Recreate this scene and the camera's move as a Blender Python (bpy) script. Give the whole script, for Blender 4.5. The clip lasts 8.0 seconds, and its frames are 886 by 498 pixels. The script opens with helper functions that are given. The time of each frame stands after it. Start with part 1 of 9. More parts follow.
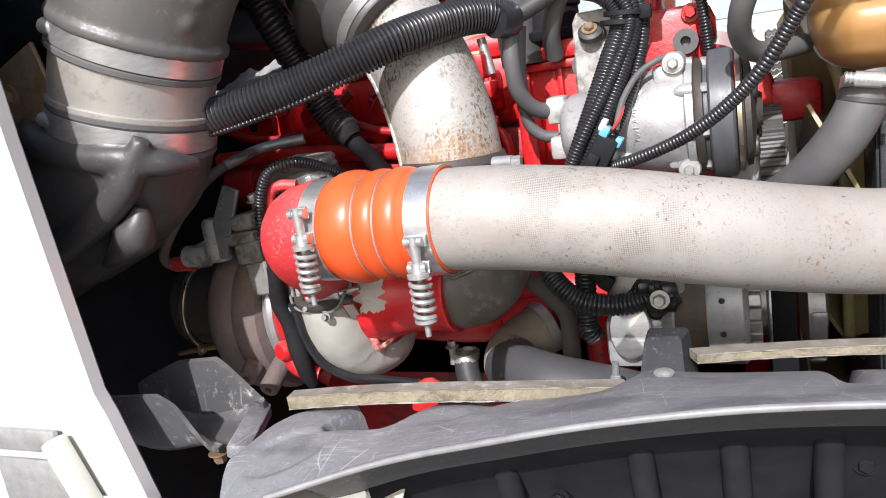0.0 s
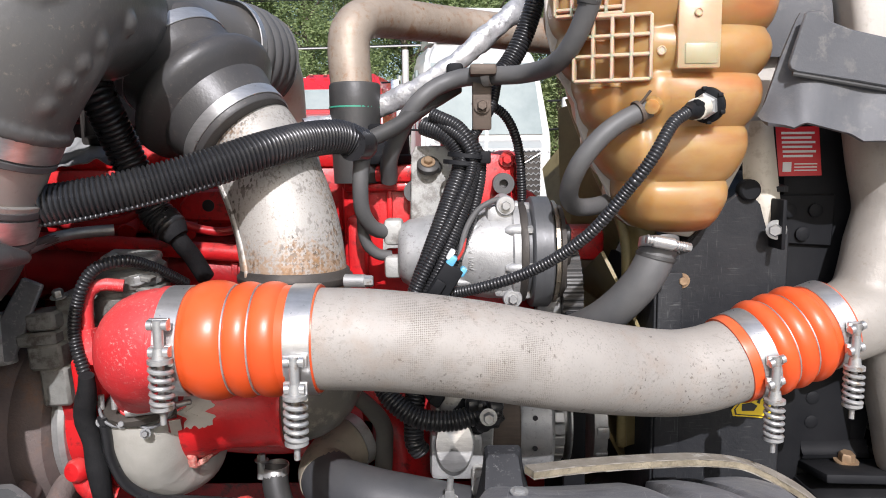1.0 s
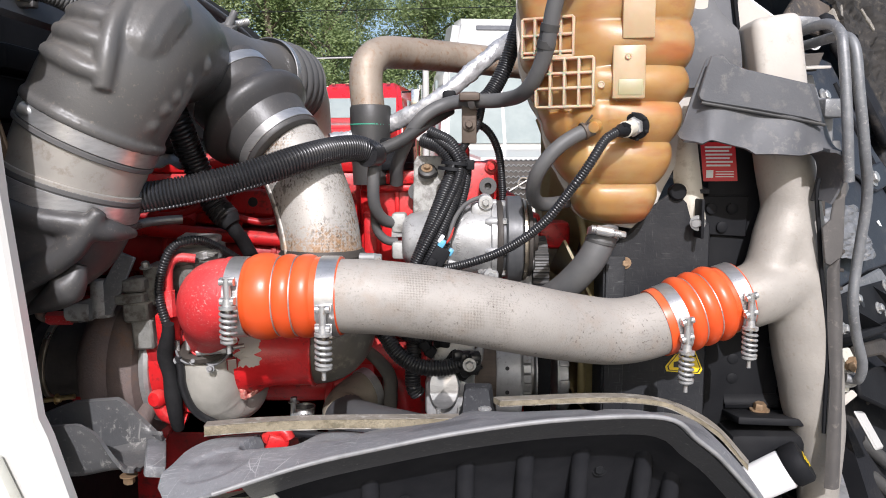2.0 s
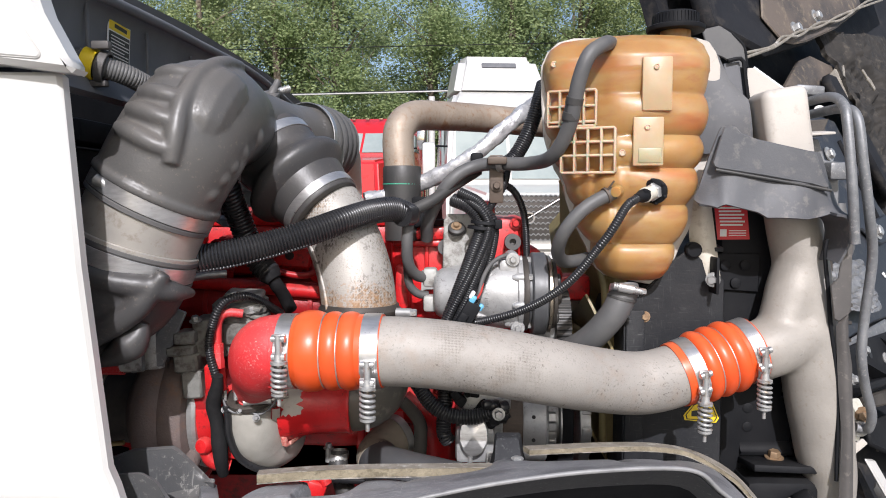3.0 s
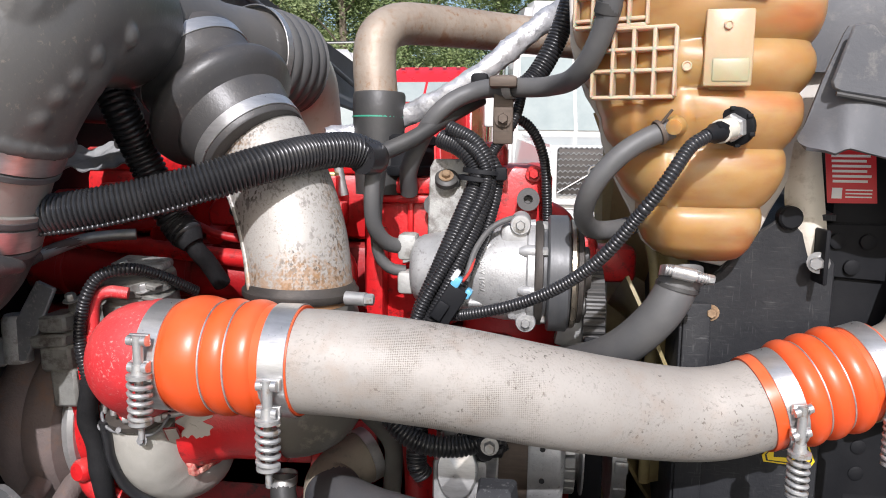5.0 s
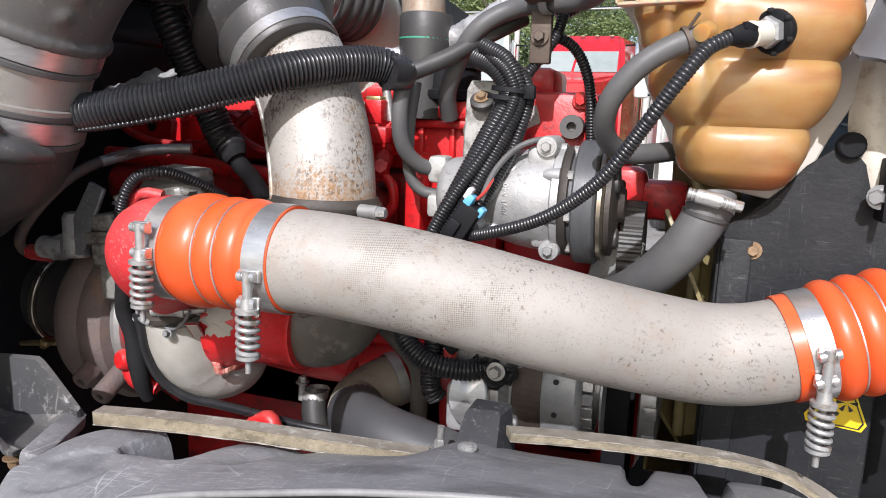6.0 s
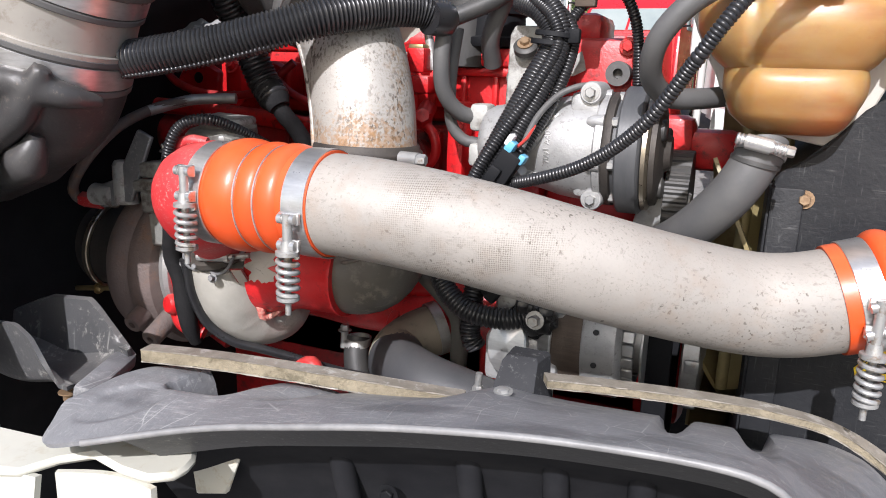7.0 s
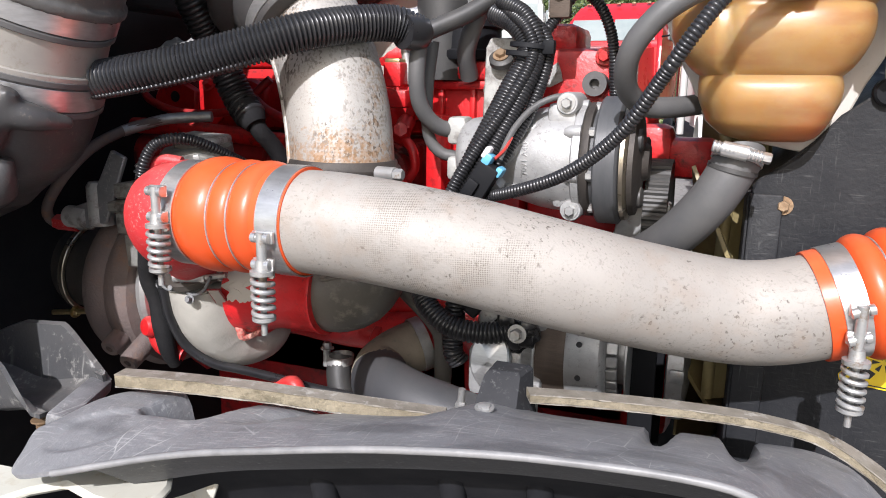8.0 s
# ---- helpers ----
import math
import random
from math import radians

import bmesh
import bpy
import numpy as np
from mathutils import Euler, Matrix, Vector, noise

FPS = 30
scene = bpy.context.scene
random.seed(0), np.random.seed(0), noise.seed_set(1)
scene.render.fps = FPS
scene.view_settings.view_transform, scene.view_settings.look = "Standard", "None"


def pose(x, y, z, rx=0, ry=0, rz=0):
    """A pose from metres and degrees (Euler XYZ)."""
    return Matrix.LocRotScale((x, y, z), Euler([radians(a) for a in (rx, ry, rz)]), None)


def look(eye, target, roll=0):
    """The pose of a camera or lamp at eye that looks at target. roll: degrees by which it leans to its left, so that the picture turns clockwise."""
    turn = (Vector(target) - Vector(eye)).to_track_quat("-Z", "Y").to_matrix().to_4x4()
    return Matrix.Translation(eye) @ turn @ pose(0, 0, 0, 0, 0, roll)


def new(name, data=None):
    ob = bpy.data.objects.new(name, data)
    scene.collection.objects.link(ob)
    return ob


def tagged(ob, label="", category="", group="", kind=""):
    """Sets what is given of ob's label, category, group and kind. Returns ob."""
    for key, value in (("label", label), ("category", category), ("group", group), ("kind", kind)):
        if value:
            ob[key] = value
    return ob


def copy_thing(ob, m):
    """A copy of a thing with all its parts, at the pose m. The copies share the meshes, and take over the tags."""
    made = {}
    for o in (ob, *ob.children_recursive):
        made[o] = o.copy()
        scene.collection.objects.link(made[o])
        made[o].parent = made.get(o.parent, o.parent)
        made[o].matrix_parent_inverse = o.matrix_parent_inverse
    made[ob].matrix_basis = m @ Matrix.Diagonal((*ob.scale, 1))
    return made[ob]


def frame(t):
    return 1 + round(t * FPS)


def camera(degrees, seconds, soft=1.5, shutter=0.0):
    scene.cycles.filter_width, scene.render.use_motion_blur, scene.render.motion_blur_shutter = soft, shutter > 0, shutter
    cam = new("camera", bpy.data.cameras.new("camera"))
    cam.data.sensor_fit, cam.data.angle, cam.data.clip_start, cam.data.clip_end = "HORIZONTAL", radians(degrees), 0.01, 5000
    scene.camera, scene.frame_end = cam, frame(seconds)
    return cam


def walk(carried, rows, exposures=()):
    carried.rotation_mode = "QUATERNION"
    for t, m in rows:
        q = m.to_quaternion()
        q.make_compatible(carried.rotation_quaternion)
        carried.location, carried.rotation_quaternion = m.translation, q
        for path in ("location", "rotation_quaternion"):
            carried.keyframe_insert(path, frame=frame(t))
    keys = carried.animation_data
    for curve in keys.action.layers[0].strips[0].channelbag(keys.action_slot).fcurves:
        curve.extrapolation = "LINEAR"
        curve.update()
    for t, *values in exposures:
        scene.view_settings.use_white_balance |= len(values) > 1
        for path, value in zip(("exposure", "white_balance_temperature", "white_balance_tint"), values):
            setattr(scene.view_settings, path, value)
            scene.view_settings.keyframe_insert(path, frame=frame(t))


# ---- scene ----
cam = camera(63.0, 8.0, soft=1.0)
PATH = [
    (0, (-0.001, 0.042, 1.587), (-0.78, 1.834, 1.16), -8.8),
    (0.5, (-0.101, 0.064, 1.61), (-0.383, 2.017, 1.283), -3.8),
    (1, (-0.132, -0.002, 1.633), (-0.124, 1.981, 1.378), -0.6),
    (1.2, (-0.106, -0.058, 1.64), (-0.081, 1.927, 1.394), -0.3),
    (2.3, (-0.096, -0.275, 1.63), (-0.158, 1.712, 1.415), -0.2),
    (2.5, (-0.121, -0.292, 1.651), (-0.167, 1.699, 1.463), 0.0),
    (3, (-0.134, -0.294, 1.672), (-0.19, 1.7, 1.529), -0.1),
    (3.5, (-0.048, -0.255, 1.668), (-0.105, 1.74, 1.534), -0.5),
    (4, (0.008, -0.193, 1.658), (-0.058, 1.8, 1.504), -0.7),
    (4.5, (-0.055, -0.06, 1.655), (-0.152, 1.928, 1.461), 0.1),
    (4.7, (-0.071, -0.014, 1.66), (-0.204, 1.967, 1.421), 0.4),
    (5.8, (0.065, 0.075, 1.617), (-0.496, 1.966, 1.287), 2.0),
    (6, (0.075, 0.07, 1.603), (-0.541, 1.939, 1.245), 2.2),
    (6.5, (0.08, 0.068, 1.587), (-0.623, 1.891, 1.163), 2.3),
    (7, (0.083, 0.073, 1.588), (-0.646, 1.877, 1.125), 2.0),
    (7.5, (0.087, 0.08, 1.588), (-0.638, 1.886, 1.127), 1.4),
    (8, (0.089, 0.084, 1.588), (-0.616, 1.906, 1.161), 0.8),
]
EXPOSURES = [(0.0, 0.43), (0.5, 0.31), (1.0, 0.12), (2.5, 0.06), (3.0, 0.01), (3.5, -0.05), (4.0, -0.02), (4.5, 0.07), (6.0, 0.21), (6.5, 0.25), (7.0, 0.30), (8.0, 0.32)]
walk(cam, [(t, look(eye, target, roll)) for t, eye, target, roll in PATH], EXPOSURES)

# ---- sky, sun, exposure ----
SUN_DIR = Vector((0.07, -0.80, 0.60)).normalized()      # towards the sun
world = bpy.data.worlds.new("world")
scene.world = world
world.use_nodes = True
sky = world.node_tree.nodes.new("ShaderNodeTexSky")
sky.sky_type = "NISHITA"
sky.sun_disc = False
sky.sun_elevation = math.asin(SUN_DIR.z)
sky.sun_rotation = math.atan2(SUN_DIR.x, SUN_DIR.y)
sky.dust_density = 2.5
world.node_tree.links.new(sky.outputs[0], world.node_tree.nodes["Background"].inputs[0])
world.node_tree.nodes["Background"].inputs[1].default_value = 0.15
sun_data = bpy.data.lights.new("sun", "SUN")
sun_data.energy, sun_data.angle, sun_data.color = 5.0, radians(0.6), (0.955, 0.94, 1.0)
sun = new("sun", sun_data)
sun.matrix_world = look((0, 0, 12), Vector((0, 0, 12)) - SUN_DIR)


# ---- materials ----
def surf(name, col, col2=None, rough=0.5, metal=0.0, scale=25.0, mix=(0.35, 0.7), bump=0.15, fine=220.0,
         dirt=None, dirt_amount=0.5, dirt_scale=60.0, dust=None, dust_amount=0.0, rough_var=0.12, stretch=(1, 1, 1), coat=0.0, spec=0.5):
    """A surface with a base colour that wanders between two tones, a second scale of dirt specks, dust that settled on upward faces, and fine relief."""
    m = bpy.data.materials.new(name)
    m.use_nodes = True
    nt = m.node_tree
    N, L = nt.nodes, nt.links
    bsdf = N["Principled BSDF"]
    bsdf.inputs["Metallic"].default_value = metal
    bsdf.inputs["Coat Weight"].default_value = coat
    bsdf.inputs["Specular IOR Level"].default_value = spec
    tc = N.new("ShaderNodeTexCoord")
    mp = N.new("ShaderNodeMapping")
    mp.inputs["Scale"].default_value = stretch
    L.new(tc.outputs["Object"], mp.inputs[0])

    def noise_tex(sc, detail, rgh=0.6):
        n = N.new("ShaderNodeTexNoise")
        n.inputs["Scale"].default_value, n.inputs["Detail"].default_value, n.inputs["Roughness"].default_value = sc, detail, rgh
        L.new(mp.outputs[0], n.inputs["Vector"])
        return n

    def ramp(src, lo, hi):
        r = N.new("ShaderNodeMapRange")
        r.inputs["From Min"].default_value, r.inputs["From Max"].default_value = lo, hi
        L.new(src, r.inputs["Value"])
        return r.outputs[0]

    def blend(fac, a, b):
        x = N.new("ShaderNodeMix")
        x.data_type = "RGBA"
        L.new(fac, x.inputs["Factor"])
        for sock, v in ((x.inputs["A"], a), (x.inputs["B"], b)):
            if isinstance(v, tuple):
                sock.default_value = (*v, 1)
            else:
                L.new(v, sock)
        return x.outputs["Result"]

    n1 = noise_tex(scale, 5)
    colour = blend(ramp(n1.outputs[0], *mix), col, col2 or tuple(0.75 * c for c in col))
    if dirt:
        n2 = noise_tex(dirt_scale, 8, 0.7)
        n3 = noise_tex(dirt_scale * 0.13, 3)
        mul = N.new("ShaderNodeMath")
        mul.operation = "MULTIPLY"
        L.new(ramp(n2.outputs[0], 0.62 - 0.3 * dirt_amount, 0.70 - 0.2 * dirt_amount), mul.inputs[0])
        L.new(ramp(n3.outputs[0], 0.35, 0.6), mul.inputs[1])
        colour = blend(mul.outputs[0], colour, dirt)
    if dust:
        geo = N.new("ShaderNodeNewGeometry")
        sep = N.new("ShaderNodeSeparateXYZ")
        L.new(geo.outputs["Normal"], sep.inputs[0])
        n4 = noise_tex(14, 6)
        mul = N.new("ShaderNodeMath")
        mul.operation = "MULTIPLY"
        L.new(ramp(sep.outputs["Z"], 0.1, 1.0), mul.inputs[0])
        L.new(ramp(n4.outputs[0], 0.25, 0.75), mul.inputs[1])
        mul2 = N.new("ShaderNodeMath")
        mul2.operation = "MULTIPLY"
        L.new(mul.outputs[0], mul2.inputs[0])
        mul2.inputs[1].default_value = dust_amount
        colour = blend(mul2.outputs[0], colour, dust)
    L.new(colour, bsdf.inputs["Base Color"])
    n5 = noise_tex(scale * 1.7, 6)
    r = N.new("ShaderNodeMapRange")
    r.inputs["To Min"].default_value, r.inputs["To Max"].default_value = max(0.03, rough - rough_var), min(1.0, rough + rough_var)
    L.new(n5.outputs[0], r.inputs["Value"])
    L.new(r.outputs[0], bsdf.inputs["Roughness"])
    if bump:
        nb = noise_tex(fine, 4)
        b = N.new("ShaderNodeBump")
        b.inputs["Strength"].default_value, b.inputs["Distance"].default_value = bump, 0.002
        L.new(nb.outputs[0], b.inputs["Height"])
        L.new(b.outputs[0], bsdf.inputs["Normal"])
    return m


def overlay(m, col, vector_scale, lo, hi, kind="VORONOI", scale=80.0, strength=1.0, gate=None):
    """Lays a second pattern (cracks, scratches, fibres, streaks) of its own colour over a material's base colour."""
    nt = m.node_tree
    N, L = nt.nodes, nt.links
    bsdf = N["Principled BSDF"]
    old = bsdf.inputs["Base Color"].links[0].from_socket
    tc = N.new("ShaderNodeTexCoord")
    mp = N.new("ShaderNodeMapping")
    mp.inputs["Scale"].default_value = vector_scale
    L.new(tc.outputs["Object"], mp.inputs[0])
    if kind == "VORONOI":
        t = N.new("ShaderNodeTexVoronoi")
        t.feature = "DISTANCE_TO_EDGE"
    else:
        t = N.new("ShaderNodeTexNoise")
        t.inputs["Detail"].default_value = 6
    t.inputs["Scale"].default_value = scale
    L.new(mp.outputs[0], t.inputs["Vector"])
    r = N.new("ShaderNodeMapRange")
    r.inputs["From Min"].default_value, r.inputs["From Max"].default_value = lo, hi
    r.inputs["To Max"].default_value = strength
    L.new(t.outputs[0], r.inputs["Value"])
    fac = r.outputs[0]
    if gate:
        g = N.new("ShaderNodeTexNoise")
        g.inputs["Scale"].default_value, g.inputs["Detail"].default_value = gate[0], 4
        L.new(tc.outputs["Object"], g.inputs["Vector"])
        gr = N.new("ShaderNodeMapRange")
        gr.inputs["From Min"].default_value, gr.inputs["From Max"].default_value = gate[1], gate[2]
        L.new(g.outputs[0], gr.inputs["Value"])
        mul = N.new("ShaderNodeMath")
        mul.operation = "MULTIPLY"
        L.new(fac, mul.inputs[0])
        L.new(gr.outputs[0], mul.inputs[1])
        fac = mul.outputs[0]
    x = N.new("ShaderNodeMix")
    x.data_type = "RGBA"
    L.new(fac, x.inputs["Factor"])
    L.new(old, x.inputs["A"])
    x.inputs["B"].default_value = (*col, 1)
    L.new(x.outputs["Result"], bsdf.inputs["Base Color"])
    return m


def weave(m, col, period, lo, hi, gate, strength=0.8, span=None):
    """The fine square imprint of a woven wrap, in patches."""
    N, L = m.node_tree.nodes, m.node_tree.links
    bsdf = N["Principled BSDF"]
    old = bsdf.inputs["Base Color"].links[0].from_socket
    tc = N.new("ShaderNodeTexCoord")
    facs = []
    for axis in ("X", "Z"):
        w = N.new("ShaderNodeTexWave")
        w.bands_direction = axis
        w.inputs["Scale"].default_value = 0.314 / period
        w.inputs["Distortion"].default_value = 2.6
        w.inputs["Detail"].default_value = 2
        w.inputs["Detail Scale"].default_value = 2.5
        L.new(tc.outputs["Object"], w.inputs["Vector"])
        facs.append(w.outputs["Fac"])
    g = N.new("ShaderNodeTexNoise")
    g.inputs["Scale"].default_value, g.inputs["Detail"].default_value = gate[0], 6
    L.new(tc.outputs["Object"], g.inputs["Vector"])
    gr = N.new("ShaderNodeMapRange")
    gr.inputs["From Min"].default_value, gr.inputs["From Max"].default_value = gate[1], gate[2]
    L.new(g.outputs[0], gr.inputs["Value"])
    a = N.new("ShaderNodeMath")
    a.operation = "ADD"
    L.new(facs[0], a.inputs[0])
    L.new(facs[1], a.inputs[1])
    r = N.new("ShaderNodeMapRange")
    r.inputs["From Min"].default_value, r.inputs["From Max"].default_value = lo, hi
    r.inputs["To Max"].default_value = strength
    L.new(a.outputs[0], r.inputs["Value"])
    mul = N.new("ShaderNodeMath")
    mul.operation = "MULTIPLY"
    L.new(r.outputs[0], mul.inputs[0])
    L.new(gr.outputs[0], mul.inputs[1])
    if span:
        sep = N.new("ShaderNodeSeparateXYZ")
        L.new(tc.outputs["Object"], sep.inputs[0])
        d = N.new("ShaderNodeMath")
        d.operation = "SUBTRACT"
        L.new(sep.outputs["X"], d.inputs[0])
        d.inputs[1].default_value = span[0]
        ab = N.new("ShaderNodeMath")
        ab.operation = "ABSOLUTE"
        L.new(d.outputs[0], ab.inputs[0])
        fade = N.new("ShaderNodeMapRange")
        fade.inputs["From Min"].default_value, fade.inputs["From Max"].default_value = span[1], span[1] * 0.6
        L.new(ab.outputs[0], fade.inputs["Value"])
        mul2 = N.new("ShaderNodeMath")
        mul2.operation = "MULTIPLY"
        L.new(mul.outputs[0], mul2.inputs[0])
        L.new(fade.outputs[0], mul2.inputs[1])
        mul = mul2
    x = N.new("ShaderNodeMix")
    x.data_type = "RGBA"
    L.new(mul.outputs[0], x.inputs["Factor"])
    L.new(old, x.inputs["A"])
    x.inputs["B"].default_value = (*col, 1)
    L.new(x.outputs["Result"], bsdf.inputs["Base Color"])
    return m


def stain(m, col, axis, start, full, scale, lo, hi, strength=0.85):
    """A ragged stain that grows along one axis of the thing itself, such as rust creeping up from a flange."""
    N, L = m.node_tree.nodes, m.node_tree.links
    bsdf = N["Principled BSDF"]
    old = bsdf.inputs["Base Color"].links[0].from_socket
    tc = N.new("ShaderNodeTexCoord")
    sep = N.new("ShaderNodeSeparateXYZ")
    L.new(tc.outputs["Object"], sep.inputs[0])
    r = N.new("ShaderNodeMapRange")
    r.inputs["From Min"].default_value, r.inputs["From Max"].default_value = start, full
    L.new(sep.outputs[axis], r.inputs["Value"])
    n = N.new("ShaderNodeTexNoise")
    n.inputs["Scale"].default_value, n.inputs["Detail"].default_value, n.inputs["Roughness"].default_value = scale, 8, 0.7
    L.new(tc.outputs["Object"], n.inputs["Vector"])
    add = N.new("ShaderNodeMath")
    add.operation = "MULTIPLY_ADD"
    L.new(r.outputs[0], add.inputs[0])
    add.inputs[1].default_value = 0.45
    L.new(n.outputs[0], add.inputs[2])
    f = N.new("ShaderNodeMapRange")
    f.inputs["From Min"].default_value, f.inputs["From Max"].default_value = lo, hi
    f.inputs["To Max"].default_value = strength
    L.new(add.outputs[0], f.inputs["Value"])
    x = N.new("ShaderNodeMix")
    x.data_type = "RGBA"
    L.new(f.outputs[0], x.inputs["Factor"])
    L.new(old, x.inputs["A"])
    x.inputs["B"].default_value = (*col, 1)
    L.new(x.outputs["Result"], bsdf.inputs["Base Color"])
    return m


M = {}
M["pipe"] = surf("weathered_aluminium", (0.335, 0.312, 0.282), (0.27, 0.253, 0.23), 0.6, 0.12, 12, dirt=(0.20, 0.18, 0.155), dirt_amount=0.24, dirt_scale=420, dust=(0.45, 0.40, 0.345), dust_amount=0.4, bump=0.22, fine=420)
overlay(M["pipe"], (0.10, 0.085, 0.07), (1, 1, 0.7), 0.61, 0.68, "NOISE", 300, 0.9, gate=(16, 0.45, 0.58))
overlay(M["pipe"], (0.10, 0.09, 0.08), (1, 1, 1), 0.695, 0.72, "NOISE", 95, 0.8)
weave(M["pipe"], (0.12, 0.10, 0.075), 0.0017, 0.8, 1.8, (34, 0.42, 0.60), 0.8, (-0.105, 0.080))
overlay(M["pipe"], (0.29, 0.235, 0.19), (1, 1, 1), 0.45, 0.65, "NOISE", 70, 0.45, gate=(9, 0.42, 0.58))
overlay(M["pipe"], (0.17, 0.15, 0.13), (0.5, 1, 1), 0.58, 0.66, "NOISE", 300, 0.5, gate=(14, 0.46, 0.58))
M["rusty_pipe"] = surf("rust_speckled_aluminium", (0.42, 0.40, 0.365), (0.33, 0.315, 0.29), 0.5, 0.2, 12, dirt=(0.20, 0.17, 0.14), dirt_amount=0.25, dirt_scale=420, bump=0.2, fine=420)
overlay(M["rusty_pipe"], (0.065, 0.05, 0.04), (1, 1, 0.6), 0.53, 0.60, "NOISE", 280, 0.9, gate=(17, 0.43, 0.58))
overlay(M["rusty_pipe"], (0.26, 0.145, 0.065), (1, 1, 0.6), 0.50, 0.60, "NOISE", 210, 0.75, gate=(9, 0.50, 0.60))
weave(M["rusty_pipe"], (0.20, 0.14, 0.09), 0.0042, 1.1, 1.7, (11, 0.50, 0.60), 0.7)
stain(M["rusty_pipe"], (0.27, 0.115, 0.04), "Z", 0.026, 0.0, 90, 0.72, 0.92)
stain(M["rusty_pipe"], (0.36, 0.20, 0.09), "Z", 0.10, 0.0, 170, 0.80, 0.90, 0.55)
M["duct_alu"] = surf("dull_aluminium_duct", (0.42, 0.395, 0.355), (0.35, 0.33, 0.30), 0.45, 0.45, 18, dirt=(0.3, 0.27, 0.23), dirt_amount=0.3, bump=0.06)
M["cac_alu"] = surf("cast_aluminium_tank", (0.34, 0.315, 0.28), (0.27, 0.25, 0.222), 0.55, 0.15, 16, dirt=(0.26, 0.23, 0.195), dirt_amount=0.22, dirt_scale=160, dust=(0.38, 0.33, 0.27), dust_amount=0.4, bump=0.25)
M["alu"] = surf("bright_cast_aluminium", (0.44, 0.44, 0.435), (0.34, 0.34, 0.335), 0.45, 0.4, 45, dirt=(0.22, 0.21, 0.20), dirt_amount=0.25, dirt_scale=200, bump=0.18, fine=420)
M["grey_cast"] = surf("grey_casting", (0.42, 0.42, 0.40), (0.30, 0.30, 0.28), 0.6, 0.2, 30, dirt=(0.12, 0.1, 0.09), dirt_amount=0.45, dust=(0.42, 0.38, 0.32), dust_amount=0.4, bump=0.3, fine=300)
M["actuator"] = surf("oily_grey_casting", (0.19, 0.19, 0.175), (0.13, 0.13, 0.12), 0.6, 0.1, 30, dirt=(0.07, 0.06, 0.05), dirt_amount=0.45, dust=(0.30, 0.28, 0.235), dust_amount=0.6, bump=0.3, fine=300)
M["alu_red"] = surf("aluminium_with_red_overspray", (0.47, 0.455, 0.41), (0.39, 0.375, 0.335), 0.5, 0.15, 30, dirt=(0.42, 0.03, 0.03), dirt_amount=0.05, dirt_scale=30, bump=0.25)
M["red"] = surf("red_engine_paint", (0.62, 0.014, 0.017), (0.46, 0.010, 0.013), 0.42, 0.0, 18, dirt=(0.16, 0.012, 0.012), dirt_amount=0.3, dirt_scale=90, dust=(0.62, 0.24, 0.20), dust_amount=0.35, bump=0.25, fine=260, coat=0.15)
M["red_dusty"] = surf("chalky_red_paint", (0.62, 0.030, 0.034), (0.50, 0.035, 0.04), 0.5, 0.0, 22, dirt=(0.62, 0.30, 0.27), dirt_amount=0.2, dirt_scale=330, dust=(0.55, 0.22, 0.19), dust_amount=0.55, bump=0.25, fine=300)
# Grimy red, darkened further to hold the deep shade around the block.
M["red_dark"] = surf("grimy_shaded_red_engine_paint", (0.40, 0.010, 0.013), (0.22, 0.006, 0.009), 0.45, 0.0, 16, dirt=(0.06, 0.012, 0.012), dirt_amount=0.5, dirt_scale=60, dust=(0.42, 0.15, 0.13), dust_amount=0.3, bump=0.3, fine=240)
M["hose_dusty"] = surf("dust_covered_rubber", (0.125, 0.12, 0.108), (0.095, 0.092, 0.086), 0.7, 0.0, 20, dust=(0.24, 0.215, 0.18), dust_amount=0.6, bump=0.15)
M["line_steel"] = surf("dull_coated_steel_line", (0.21, 0.215, 0.22), (0.15, 0.153, 0.158), 0.5, 0.35, 60, dirt=(0.34, 0.33, 0.31), dirt_amount=0.25, dirt_scale=200, bump=0.15)
M["cap_plastic"] = surf("pale_dusty_plastic", (0.50, 0.465, 0.415), (0.43, 0.40, 0.36), 0.6, 0.0, 10, bump=0.12, dirt=(0.38, 0.34, 0.29), dirt_amount=0.15)
M["bare_strip"] = surf("worn_brown_grey_strip", (0.095, 0.088, 0.082), (0.066, 0.061, 0.058), 0.6, 0.1, 20, dirt=(0.15, 0.135, 0.12), dirt_amount=0.2, dirt_scale=90, bump=0.2)
M["orange"] = surf("orange_silicone", (0.70, 0.088, 0.017), (0.60, 0.070, 0.014), 0.36, 0.0, 12, bump=0.04, coat=0.0, dust=(0.72, 0.32, 0.18), dust_amount=0.3)
M["steel"] = surf("bright_stainless_steel", (0.64, 0.635, 0.625), (0.50, 0.495, 0.485), 0.32, 0.82, 60, bump=0.08, stretch=(1, 1, 4))
M["zinc"] = surf("dull_zinc_steel", (0.44, 0.44, 0.43), (0.34, 0.34, 0.33), 0.45, 0.6, 80, bump=0.15, dirt=(0.25, 0.2, 0.15), dirt_amount=0.2)
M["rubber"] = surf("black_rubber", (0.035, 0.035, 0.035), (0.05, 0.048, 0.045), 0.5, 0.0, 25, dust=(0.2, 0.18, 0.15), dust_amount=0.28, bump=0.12)
